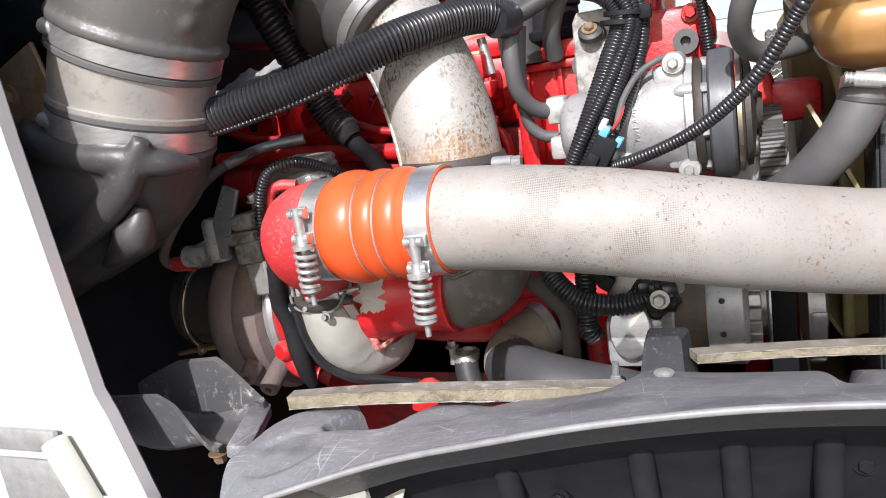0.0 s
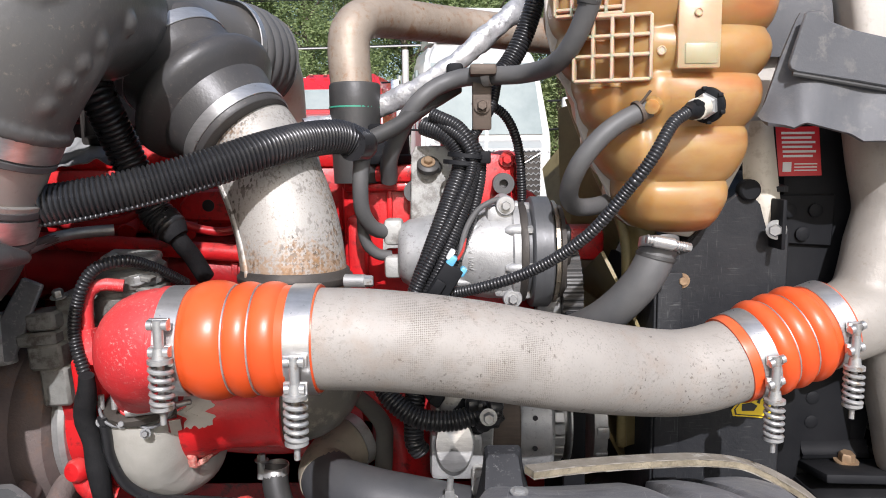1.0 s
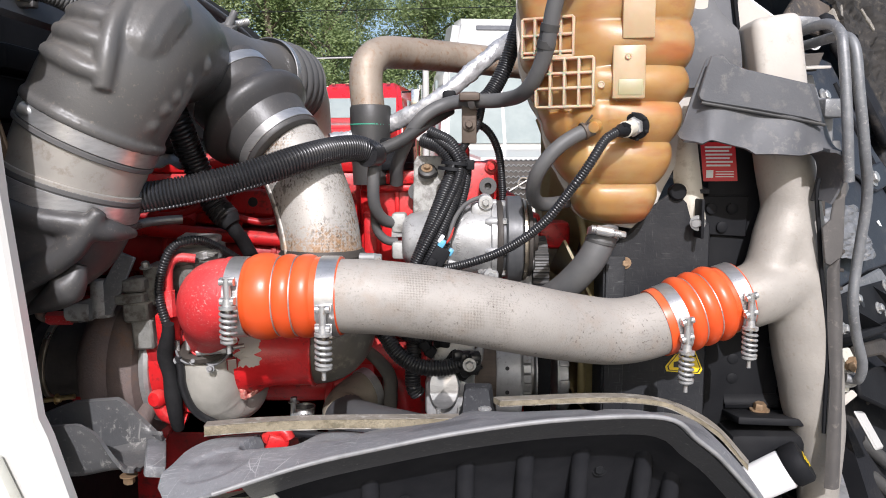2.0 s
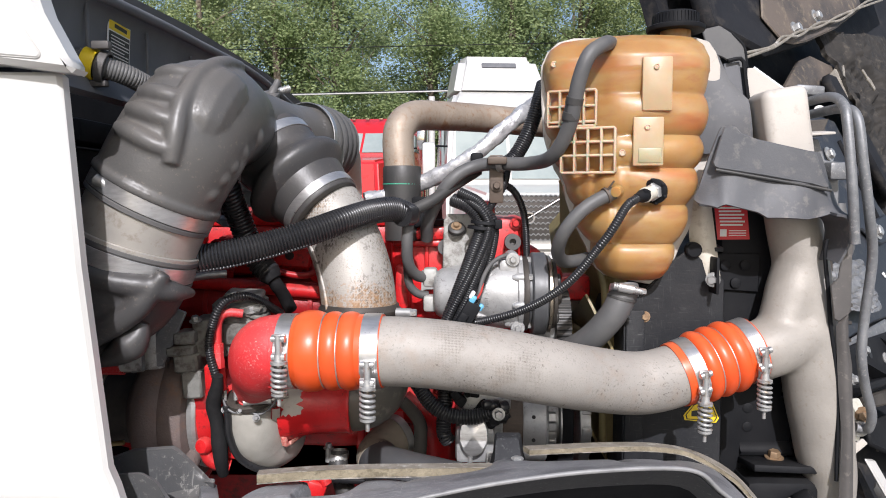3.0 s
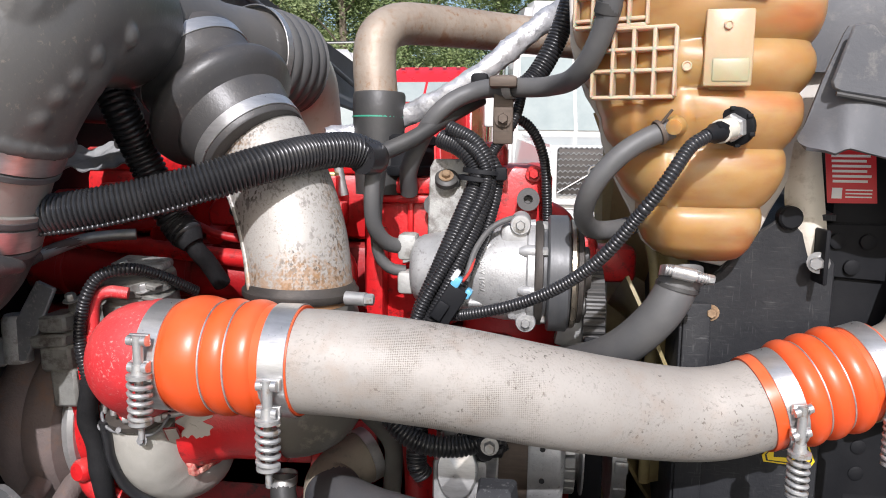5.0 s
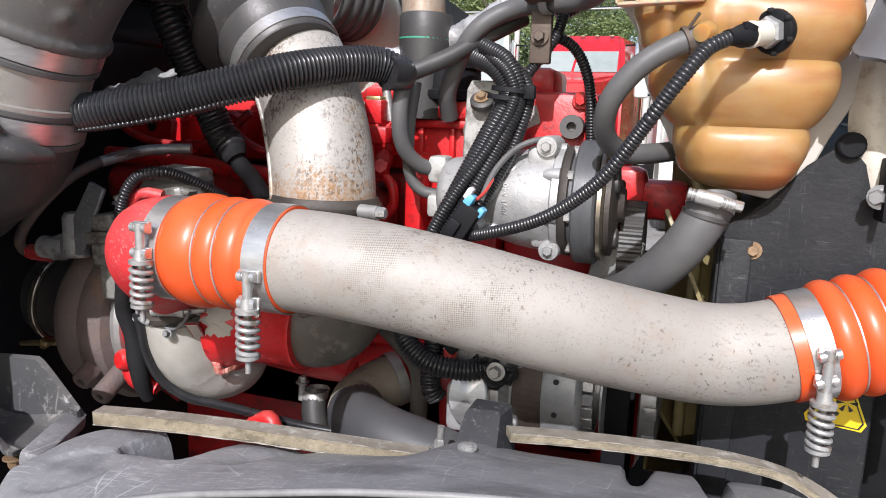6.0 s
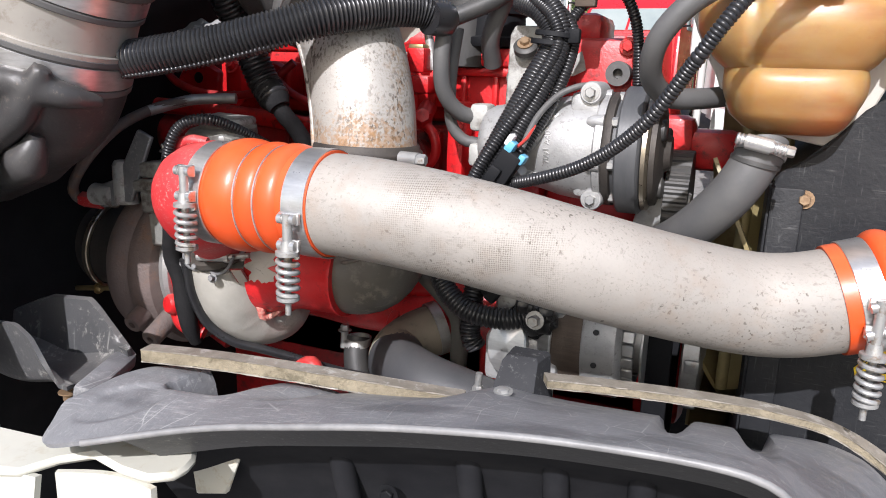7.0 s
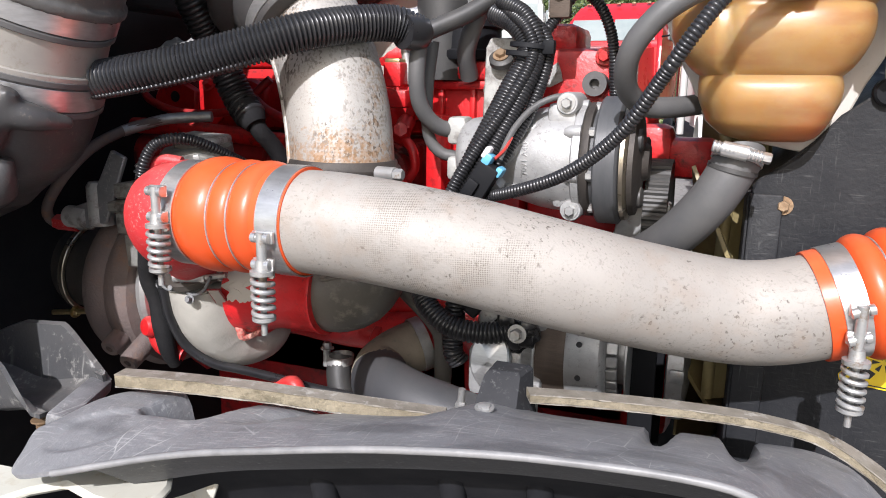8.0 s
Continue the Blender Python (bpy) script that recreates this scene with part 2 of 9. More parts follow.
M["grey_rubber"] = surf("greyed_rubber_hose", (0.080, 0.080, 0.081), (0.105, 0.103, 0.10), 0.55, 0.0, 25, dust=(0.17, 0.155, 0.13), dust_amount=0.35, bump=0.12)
M["loom"] = surf("black_corrugated_loom", (0.016, 0.016, 0.018), (0.024, 0.024, 0.025), 0.30, 0.0, 40, bump=0.05, dust=(0.12, 0.12, 0.115), dust_amount=0.12)
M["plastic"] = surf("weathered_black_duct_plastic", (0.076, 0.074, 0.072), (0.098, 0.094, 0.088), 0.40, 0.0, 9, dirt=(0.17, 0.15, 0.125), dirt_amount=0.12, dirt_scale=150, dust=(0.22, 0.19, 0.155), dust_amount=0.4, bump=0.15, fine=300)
# Darker copy of the duct plastic; the lower duct's shade is in its colour.
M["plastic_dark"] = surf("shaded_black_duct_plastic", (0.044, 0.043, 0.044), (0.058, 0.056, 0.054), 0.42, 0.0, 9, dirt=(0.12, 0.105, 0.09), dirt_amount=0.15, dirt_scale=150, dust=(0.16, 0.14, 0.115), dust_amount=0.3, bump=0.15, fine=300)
# Highlight along the liner's lip, put into a paler grey.
M["lip"] = surf("pale_edge_highlight_plastic", (0.24, 0.238, 0.236), (0.15, 0.15, 0.15), 0.45, 0.0, 40, bump=0.15)
M["liner_dark"] = surf("under_lip_shade_grey", (0.060, 0.061, 0.064), (0.05, 0.051, 0.054), 0.5, 0.0, 18, dirt=(0.2, 0.2, 0.195), dirt_amount=0.12, dirt_scale=200, bump=0.2)
M["liner"] = surf("scuffed_grey_plastic", (0.205, 0.208, 0.217), (0.150, 0.153, 0.161), 0.46, 0.0, 30, dirt=(0.33, 0.33, 0.325), dirt_amount=0.22, dirt_scale=170, dust=(0.235, 0.235, 0.235), dust_amount=0.4, bump=0.3, fine=260)
overlay(M["liner"], (0.50, 0.495, 0.48), (1, 0.22, 1), 0.013, 0.0, "VORONOI", 42, 0.7, gate=(17, 0.47, 0.58))
overlay(M["liner"], (0.36, 0.355, 0.34), (0.25, 1, 1), 0.016, 0.0, "VORONOI", 60, 0.45, gate=(21, 0.52, 0.60))
overlay(M["liner"], (0.36, 0.36, 0.355), (0.10, 1.4, 1), 0.55, 0.66, "NOISE", 330, 0.55, gate=(9, 0.42, 0.58))
overlay(M["liner"], (0.085, 0.087, 0.093), (0.5, 1, 1), 0.52, 0.66, "NOISE", 26, 0.6)
overlay(M["liner"], (0.30, 0.30, 0.295), (1.2, 0.12, 1), 0.57, 0.66, "NOISE", 380, 0.3, gate=(12, 0.46, 0.60))
M["hose_two"] = surf("half_dusty_shaded_rubber", (0.050, 0.052, 0.057), (0.040, 0.041, 0.045), 0.55, 0.0, 20, dust=(0.15, 0.14, 0.125), dust_amount=0.3, bump=0.12)
M["hose_tan"] = surf("tan_dusted_rubber", (0.27, 0.235, 0.18), (0.21, 0.18, 0.14), 0.7, 0.0, 20, dirt=(0.14, 0.125, 0.105), dirt_amount=0.3, dirt_scale=60, bump=0.15)
# Near-black base colour carries the deep shadow inside the wheel well.
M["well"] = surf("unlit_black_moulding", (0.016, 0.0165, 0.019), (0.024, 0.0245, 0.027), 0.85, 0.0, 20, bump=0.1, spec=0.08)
M["post"] = surf("matt_black_moulding", (0.04, 0.041, 0.044), (0.03, 0.031, 0.034), 0.7, 0.0, 20, bump=0.2, spec=0.15, dirt=(0.12, 0.12, 0.12), dirt_amount=0.2, dirt_scale=150)
M["inlet_rubber"] = surf("brown_grey_moulded_rubber", (0.15, 0.139, 0.12), (0.105, 0.098, 0.086), 0.38, 0.0, 14, dirt=(0.24, 0.22, 0.185), dirt_amount=0.3, dirt_scale=50, bump=0.12)
M["black"] = surf("satin_black_plastic", (0.009, 0.0095, 0.011), (0.014, 0.0145, 0.016), 0.6, 0.0, 20, bump=0.1, spec=0.12, dust=(0.06, 0.057, 0.054), dust_amount=0.2)
M["shroud"] = surf("fibre_filled_black_plastic", (0.015, 0.016, 0.0185), (0.025, 0.026, 0.028), 0.55, 0.0, 20, bump=0.3, fine=160, spec=0.25, dust=(0.12, 0.11, 0.10), dust_amount=0.4)
overlay(M["shroud"], (0.20, 0.20, 0.195), (0.14, 1.0, 1.7), 0.60, 0.72, "NOISE", 330, 0.26, gate=(10, 0.40, 0.55))
overlay(M["shroud"], (0.18, 0.18, 0.175), (1.5, 1.0, 0.16), 0.60, 0.72, "NOISE", 310, 0.24, gate=(14, 0.42, 0.55))
M["cowl"] = surf("grey_cowl_plastic", (0.140, 0.143, 0.152), (0.112, 0.115, 0.124), 0.65, 0.0, 12, bump=0.15, spec=0.3, dust=(0.14, 0.14, 0.14), dust_amount=0.4)
M["hood_in"] = surf("dark_hood_lining", (0.012, 0.0125, 0.015), (0.020, 0.0205, 0.023), 0.72, 0.0, 8, bump=0.2, spec=0.2, dirt=(0.045, 0.04, 0.036), dirt_amount=0.3, dirt_scale=20)
M["hood_blue"] = surf("blue_grey_moulding", (0.027, 0.031, 0.039), (0.021, 0.024, 0.031), 0.5, 0.0, 8, bump=0.15, spec=0.4, dirt=(0.07, 0.066, 0.062), dirt_amount=0.25, dirt_scale=25)
M["flap"] = surf("weathered_baffle_rubber", (0.090, 0.092, 0.098), (0.070, 0.072, 0.078), 0.6, 0.0, 14, bump=0.2, dirt=(0.15, 0.143, 0.135), dirt_amount=0.3, dirt_scale=50, dust=(0.16, 0.15, 0.14), dust_amount=0.4)
M["tape"] = surf("black_cloth_tape", (0.012, 0.012, 0.013), (0.02, 0.02, 0.021), 0.75, 0.0, 60, bump=0.3, fine=400, spec=0.2)
M["hood_tan"] = surf("dusty_composite_panel", (0.115, 0.092, 0.074), (0.055, 0.048, 0.044), 0.65, 0.0, 6, mix=(0.4, 0.6), bump=0.2, dirt=(0.2, 0.16, 0.11), dirt_amount=0.3)
M["foam"] = surf("burnt_insulation_foam", (0.016, 0.0145, 0.013), (0.032, 0.028, 0.024), 0.85, 0.0, 30, bump=1.0, fine=55, dirt=(0.09, 0.078, 0.062), dirt_amount=0.22, dirt_scale=60)
M["iron"] = surf("rusty_cast_iron", (0.165, 0.125, 0.112), (0.115, 0.092, 0.084), 0.75, 0.1, 22, dirt=(0.20, 0.115, 0.075), dirt_amount=0.3, dirt_scale=40, bump=0.5, fine=260)
M["dark_metal"] = surf("sooty_dark_metal", (0.05, 0.044, 0.04), (0.08, 0.07, 0.06), 0.6, 0.4, 30, bump=0.3)
M["brown_metal"] = surf("brown_laminated_steel", (0.12, 0.09, 0.07), (0.09, 0.07, 0.055), 0.6, 0.3, 30, bump=0.2, stretch=(1, 1, 8))
M["white"] = surf("white_truck_paint", (0.54, 0.53, 0.505), (0.51, 0.50, 0.475), 0.3, 0.0, 3, bump=0.0, coat=0.5, rough_var=0.05)
M["cream"] = surf("cream_primer_paint", (0.58, 0.575, 0.50), (0.50, 0.49, 0.43), 0.45, 0.0, 8, bump=0.05, dirt=(0.45, 0.4, 0.3), dirt_amount=0.2)
M["white_plastic"] = surf("off_white_plastic", (0.62, 0.58, 0.49), (0.54, 0.5, 0.42), 0.5, 0.0, 15, bump=0.1, dirt=(0.35, 0.3, 0.22), dirt_amount=0.3)
M["fan"] = surf("yellowed_fan_plastic", (0.29, 0.235, 0.11), (0.22, 0.18, 0.085), 0.45, 0.0, 12, bump=0.1, dirt=(0.2, 0.15, 0.07), dirt_amount=0.4)
M["belt"] = surf("worn_grey_belt_rubber", (0.085, 0.087, 0.090), (0.065, 0.067, 0.070), 0.42, 0.0, 30, bump=0.1, stretch=(6, 1, 1))
M["scoop"] = surf("dusty_dark_plastic", (0.070, 0.071, 0.073), (0.055, 0.056, 0.058), 0.45, 0.0, 18, dirt=(0.24, 0.235, 0.22), dirt_amount=0.2, dirt_scale=120, dust=(0.20, 0.19, 0.175), dust_amount=0.55, bump=0.2)
overlay(M["scoop"], (0.30, 0.295, 0.28), (1.6, 1, 0.12), 0.60, 0.70, "NOISE", 120, 0.6, gate=(16, 0.48, 0.62))
M["crossover"] = surf("brown_stained_steel", (0.36, 0.30, 0.24), (0.25, 0.20, 0.155), 0.55, 0.25, 14, dirt=(0.25, 0.13, 0.06), dirt_amount=0.35, dirt_scale=120, bump=0.2)
overlay(M["crossover"], (0.24, 0.12, 0.055), (1, 1, 0.5), 0.52, 0.62, "NOISE", 55, 0.7, gate=(12, 0.48, 0.6))
M["foil"] = surf("crinkled_silver_wrap", (0.60, 0.60, 0.61), (0.40, 0.40, 0.41), 0.34, 0.55, 60, bump=1.0, fine=70, dirt=(0.3, 0.3, 0.3), dirt_amount=0.3, dirt_scale=120)
M["heatshield"] = surf("crumpled_grey_shield", (0.42, 0.42, 0.41), (0.28, 0.28, 0.275), 0.5, 0.3, 30, bump=0.8, fine=40)
M["pad"] = surf("grey_felt_edge", (0.29, 0.25, 0.175), (0.19, 0.16, 0.11), 0.9, 0.0, 40, bump=1.0, fine=180, dirt=(0.14, 0.12, 0.08), dirt_amount=0.5, dirt_scale=90)
M["pad_skin"] = surf("torn_foil_backing", (0.28, 0.255, 0.215), (0.17, 0.15, 0.12), 0.6, 0.1, 40, bump=0.4, dirt=(0.5, 0.48, 0.44), dirt_amount=0.25)
M["paper_white"] = surf("white_printed_film", (0.75, 0.75, 0.74), (0.7, 0.7, 0.69), 0.4, 0.0, 10, bump=0.0)
M["ink"] = surf("dark_ink", (0.02, 0.02, 0.022), None, 0.5, 0.0, bump=0.0)
M["label_red"] = surf("red_label_film", (0.62, 0.02, 0.03), None, 0.35, 0.0, 8, bump=0.0)
M["label_yellow"] = surf("yellow_label_film", (0.83, 0.60, 0.02), None, 0.4, 0.0, 8, bump=0.0)
M["blue"] = surf("light_blue_plastic", (0.13, 0.42, 0.62), None, 0.4, 0.0, bump=0.0)
M["green"] = surf("green_paint_line", (0.05, 0.3, 0.2), None, 0.4, 0.0, bump=0.0)
M["wire_red"] = surf("red_wire", (0.5, 0.05, 0.04), None, 0.4, 0.0, bump=0.0)
M["brass"] = surf("brass", (0.55, 0.42, 0.2), (0.4, 0.3, 0.15), 0.4, 0.8, 40, bump=0.1)
M["rust_bolt"] = surf("rusty_bolt_steel", (0.34, 0.24, 0.15), (0.22, 0.14, 0.08), 0.55, 0.5, 60, bump=0.3)
M["glass"] = surf("dark_window_glass", (0.30, 0.34, 0.33), (0.20, 0.24, 0.24), 0.08, 0.0, 1.2, bump=0.0, rough_var=0.03)
M["bark"] = surf("grey_brown_bark", (0.16, 0.13, 0.10), (0.10, 0.08, 0.06), 0.9, 0.0, 9, bump=0.8, fine=14, stretch=(1, 1, 0.25))
M["asphalt"] = surf("pale_gravel_yard", (0.30, 0.29, 0.27), (0.22, 0.21, 0.20), 0.9, 0.0, 0.8, bump=0.6, fine=60, dirt=(0.14, 0.13, 0.12), dirt_amount=0.5, dirt_scale=12)
M["grass"] = surf("rough_verge_grass", (0.10, 0.14, 0.03), (0.17, 0.18, 0.05), 0.9, 0.0, 2, bump=0.8, fine=25)
M["truck_red"] = surf("red_lorry_paint", (0.58, 0.02, 0.028), (0.5, 0.015, 0.022), 0.3, 0.0, 2, bump=0.0, coat=0.5)
M["paint_scar"] = surf("torn_paint_edge", (0.60, 0.33, 0.27), (0.50, 0.06, 0.05), 0.7, 0.0, 160, bump=0.8, fine=300)
M["brass_dark"] = surf("tarnished_brassy_steel", (0.50, 0.44, 0.34), (0.38, 0.33, 0.26), 0.3, 0.9, 40, bump=0.1)
M["sleeve"] = surf("braided_dark_wire", (0.16, 0.15, 0.135), (0.03, 0.028, 0.026), 0.45, 0.5, 300, bump=0.4)
M["chrome"] = surf("chrome", (0.75, 0.75, 0.76), None, 0.12, 1.0, bump=0.0, rough_var=0.03)


def leaf_material(name, a, b):
    m = bpy.data.materials.new(name)
    m.use_nodes = True
    N, L = m.node_tree.nodes, m.node_tree.links
    bsdf = N["Principled BSDF"]
    geo = N.new("ShaderNodeNewGeometry")
    r = N.new("ShaderNodeValToRGB")
    r.color_ramp.elements[0].color, r.color_ramp.elements[1].color = (*a, 1), (*b, 1)
    L.new(geo.outputs["Random Per Island"], r.inputs[0])
    L.new(r.outputs[0], bsdf.inputs["Base Color"])
    bsdf.inputs["Roughness"].default_value = 0.55
    tr = N.new("ShaderNodeBsdfTranslucent")
    L.new(r.outputs[0], tr.inputs[0])
    mixs = N.new("ShaderNodeMixShader")
    mixs.inputs[0].default_value = 0.5
    L.new(bsdf.outputs[0], mixs.inputs[1])
    L.new(tr.outputs[0], mixs.inputs[2])
    L.new(mixs.outputs[0], N["Material Output"].inputs[0])
    return m


M["leaf"] = leaf_material("poplar_leaves", (0.19, 0.25, 0.10), (0.46, 0.52, 0.27))
M["leaf_dark"] = leaf_material("shaded_leaves", (0.15, 0.21, 0.085), (0.37, 0.44, 0.21))


def tank_material():
    """Amber translucent plastic, browner where coolant has stained it."""
    m = surf("amber_tank_plastic", (0.39, 0.228, 0.080), (0.33, 0.165, 0.056), 0.40, 0.0, 8, mix=(0.36, 0.64), bump=0.05, fine=120, stretch=(1, 1, 1.8),
             dirt=(0.31, 0.13, 0.055), dirt_amount=0.25, dirt_scale=14)
    b = m.node_tree.nodes["Principled BSDF"]
    overlay(m, (0.42, 0.285, 0.135), (1, 1, 1.5), 0.50, 0.66, "NOISE", 15, 0.6)
    overlay(m, (0.42, 0.135, 0.042), (0.5, 1, 2.2), 0.54, 0.66, "NOISE", 10, 0.7)
    overlay(m, (0.27, 0.095, 0.042), (0.35, 1, 2.4), 0.55, 0.70, "NOISE", 14, 0.7)
    b.inputs["Subsurface Weight"].default_value = 0.75
    b.inputs["Subsurface Radius"].default_value = (1.0, 0.55, 0.2)
    b.inputs["Subsurface Scale"].default_value = 0.035
    b.inputs["Coat Weight"].default_value = 0.12
    return m


M["tank"] = tank_material()
M["tank_pale"] = surf("pale_tank_flange", (0.52, 0.41, 0.30), (0.47, 0.34, 0.22), 0.4, 0.0, 14, bump=0.08)
M["tank_pad"] = surf("pale_amber_pad", (0.45, 0.335, 0.21), (0.41, 0.275, 0.15), 0.36, 0.0, 14, bump=0.08)
M["tank_pad"].node_tree.nodes["Principled BSDF"].inputs["Subsurface Weight"].default_value = 0.5
M["tank_pad"].node_tree.nodes["Principled BSDF"].inputs["Subsurface Scale"].default_value = 0.015
M["tank_pale"].node_tree.nodes["Principled BSDF"].inputs["Subsurface Weight"].default_value = 0.6
M["tank_pale"].node_tree.nodes["Principled BSDF"].inputs["Subsurface Scale"].default_value = 0.01


# ---- mesh helpers ----
class Geo:
    """Vertices and faces of one mesh, put together from shapes."""

    def __init__(self):
        self.v, self.f = [], []

    def add(self, verts, faces):
        k = len(self.v)
        self.v += [Vector(p) for p in verts]
        self.f += [tuple(i + k for i in f) for f in faces]
        return self


def spline(points, step):
    """Points about a step apart on a smooth curve through the given ones."""
    P = [Vector(p) for p in points]
    P = [2 * P[0] - P[1]] + P + [2 * P[-1] - P[-2]]
    out = []
    for i in range(1, len(P) - 2):
        a, b, c, d = P[i - 1 : i + 3]
        n = max(1, round((c - b).length / step))
        for k in range(n):
            t = k / n
            out.append(0.5 * (2 * b + (c - a) * t + (2 * a - 5 * b + 4 * c - d) * t * t + (3 * b - a - 3 * c + d) * t**3))
    return out + [P[-2]]


def tube(g, points, r, n=16, step=0.006, cap=True, flat=1.0, wave=None):
    """A round rod or hose along a curve. r: metres, or a list spread along it. wave: pitch and depth of corrugation."""
    if wave:
        step = wave[0] / 4
    C = spline(points, step)
    s, lengths = 0.0, [0.0]
    for a, b in zip(C, C[1:]):
        s += (b - a).length
        lengths.append(s)
    t = (C[1] - C[0]).normalized()
    side = t.orthogonal().normalized()
    if abs(t.z) < 0.9:
        side = (Vector((0, 0, 1)) - t * t.z).normalized()
    rings = []
    for i, c in enumerate(C):
        t = (C[min(i + 1, len(C) - 1)] - C[max(i - 1, 0)]).normalized()
        side = (side - t * side.dot(t)).normalized()
        up = t.cross(side)
        rr = r if not isinstance(r, (list, tuple)) else float(np.interp(lengths[i] / s, np.linspace(0, 1, len(r)), r))
        if wave:
            rr += wave[1] * (0, 0.8, 1, 0.8)[i % 4] - wave[1]
        rings.append([c + rr * (math.cos(a) * side + flat * math.sin(a) * up) for a in (2 * math.pi * k / n for k in range(n))])
    verts = [p for ring in rings for p in ring]
    faces = [(i * n + k, i * n + (k + 1) % n, (i + 1) * n + (k + 1) % n, (i + 1) * n + k) for i in range(len(C) - 1) for k in range(n)]
    if cap:
        faces += [tuple(range(n - 1, -1, -1)), tuple(range((len(C) - 1) * n, len(C) * n))]
    return g.add(verts, faces)


def lathe(g, origin, axis, profile, n=40, start=0.0, sweep=360.0, flat=1.0):
    """A turned shape: profile is rows of (distance along the axis, radius)."""
    o, ax = Vector(origin), Vector(axis).normalized()
    e1 = (Vector((0, 0, 1)) - ax * ax.z).normalized() if abs(ax.z) < 0.95 else (Vector((0, -1, 0)) - ax * -ax.y).normalized()
    e2 = ax.cross(e1)
    full = sweep >= 360
    m = n if full else n + 1
    verts, faces = [], []
    for d, r in profile:
        for k in range(m):
            a = radians(start + sweep * k / n)
            verts.append(o + ax * d + r * (math.cos(a) * e1 + flat * math.sin(a) * e2))
    for i in range(len(profile) - 1):
        for k in range(n):
            k2 = (k + 1) % m
            faces.append((i * m + k, i * m + k2, (i + 1) * m + k2, (i + 1) * m + k))
    if full:
        if profile[0][1] > 1e-5:
            faces.append(tuple(range(m - 1, -1, -1)))
        if profile[-1][1] > 1e-5:
            faces.append(tuple(range((len(profile) - 1) * m, len(profile) * m)))
    return g.add(verts, faces)


def ring(g, origin, axis, r, width, thick, n=48, start=0.0, sweep=360.0):
    """A band of the given width and thickness, with its inner face at r."""
    w, e = width / 2, min(width, thick) * 0.2
    prof = [(-w, r), (-w, r + thick - e), (-w + e, r + thick), (w - e, r + thick), (w, r + thick - e), (w, r), (-w, r)]
    o, ax = Vector(origin), Vector(axis).normalized()
    e1 = (Vector((0, 0, 1)) - ax * ax.z).normalized() if abs(ax.z) < 0.95 else Vector((0, -1, 0))
    e2 = ax.cross(e1)
    full = sweep >= 360
    m = n if full else n + 1
    verts = [o + ax * d + rr * (math.cos(a) * e1 + math.sin(a) * e2) for k in range(m) for a in (radians(start + sweep * k / n),) for d, rr in prof[:-1]]
    q = len(prof) - 1
    faces = [(k * q + i, k * q + (i + 1) % q, ((k + 1) % m) * q + (i + 1) % q, ((k + 1) % m) * q + i) for k in range(n) for i in range(q)]
    if not full:
        faces += [tuple(range(q)), tuple(range(n * q + q - 1, n * q - 1, -1))]
    return g.add(verts, faces)


def from_bm(g, bm, matrix=None):
    bm.verts.index_update()
    g.add([(matrix @ v.co) if matrix else v.co.copy() for v in bm.verts], [[v.index for v in f.verts] for f in bm.faces])
    bm.free()
    return g


def box(g, centre, size, bevel=0.003, turn=(0, 0, 0), seg=2):
    """A box with rounded edges."""
    bm = bmesh.new()
    bmesh.ops.create_cube(bm, size=1.0, matrix=Matrix.Diagonal((*size, 1)))
    if bevel:
        bmesh.ops.bevel(bm, geom=bm.edges[:], offset=min(bevel, 0.45 * min(size)), segments=seg, affect="EDGES", profile=0.5)
    return from_bm(g, bm, pose(*centre, *turn))


def plate(g, outline, thick, matrix=None, bevel=0.0015):
    """A flat plate: its outline in x and y, standing thick in z, placed by matrix."""
    bm = bmesh.new()
    low = [bm.verts.new((x, y, 0)) for x, y in outline]
    f = bm.faces.new(low)
    out = bmesh.ops.extrude_face_region(bm, geom=[f])
    bmesh.ops.translate(bm, vec=(0, 0, thick), verts=[v for v in out["geom"] if isinstance(v, bmesh.types.BMVert)])
    bmesh.ops.recalc_face_normals(bm, faces=bm.faces[:])
    if bevel:
        bmesh.ops.bevel(bm, geom=[e for e in bm.edges if e.calc_face_angle(0) > 0.5], offset=bevel, segments=1, affect="EDGES")
    return from_bm(g, bm, matrix)


FACE_CAMERA_SIDE = Matrix.Rotation(radians(90), 4, "X")      # outline x, y become x, z; thickness goes to -y


def upright(y):
    """For plate(): outline in x and z, its back in the plane at y, its thickness towards the open side."""
    return Matrix.Translation((0, y, 0)) @ FACE_CAMERA_SIDE


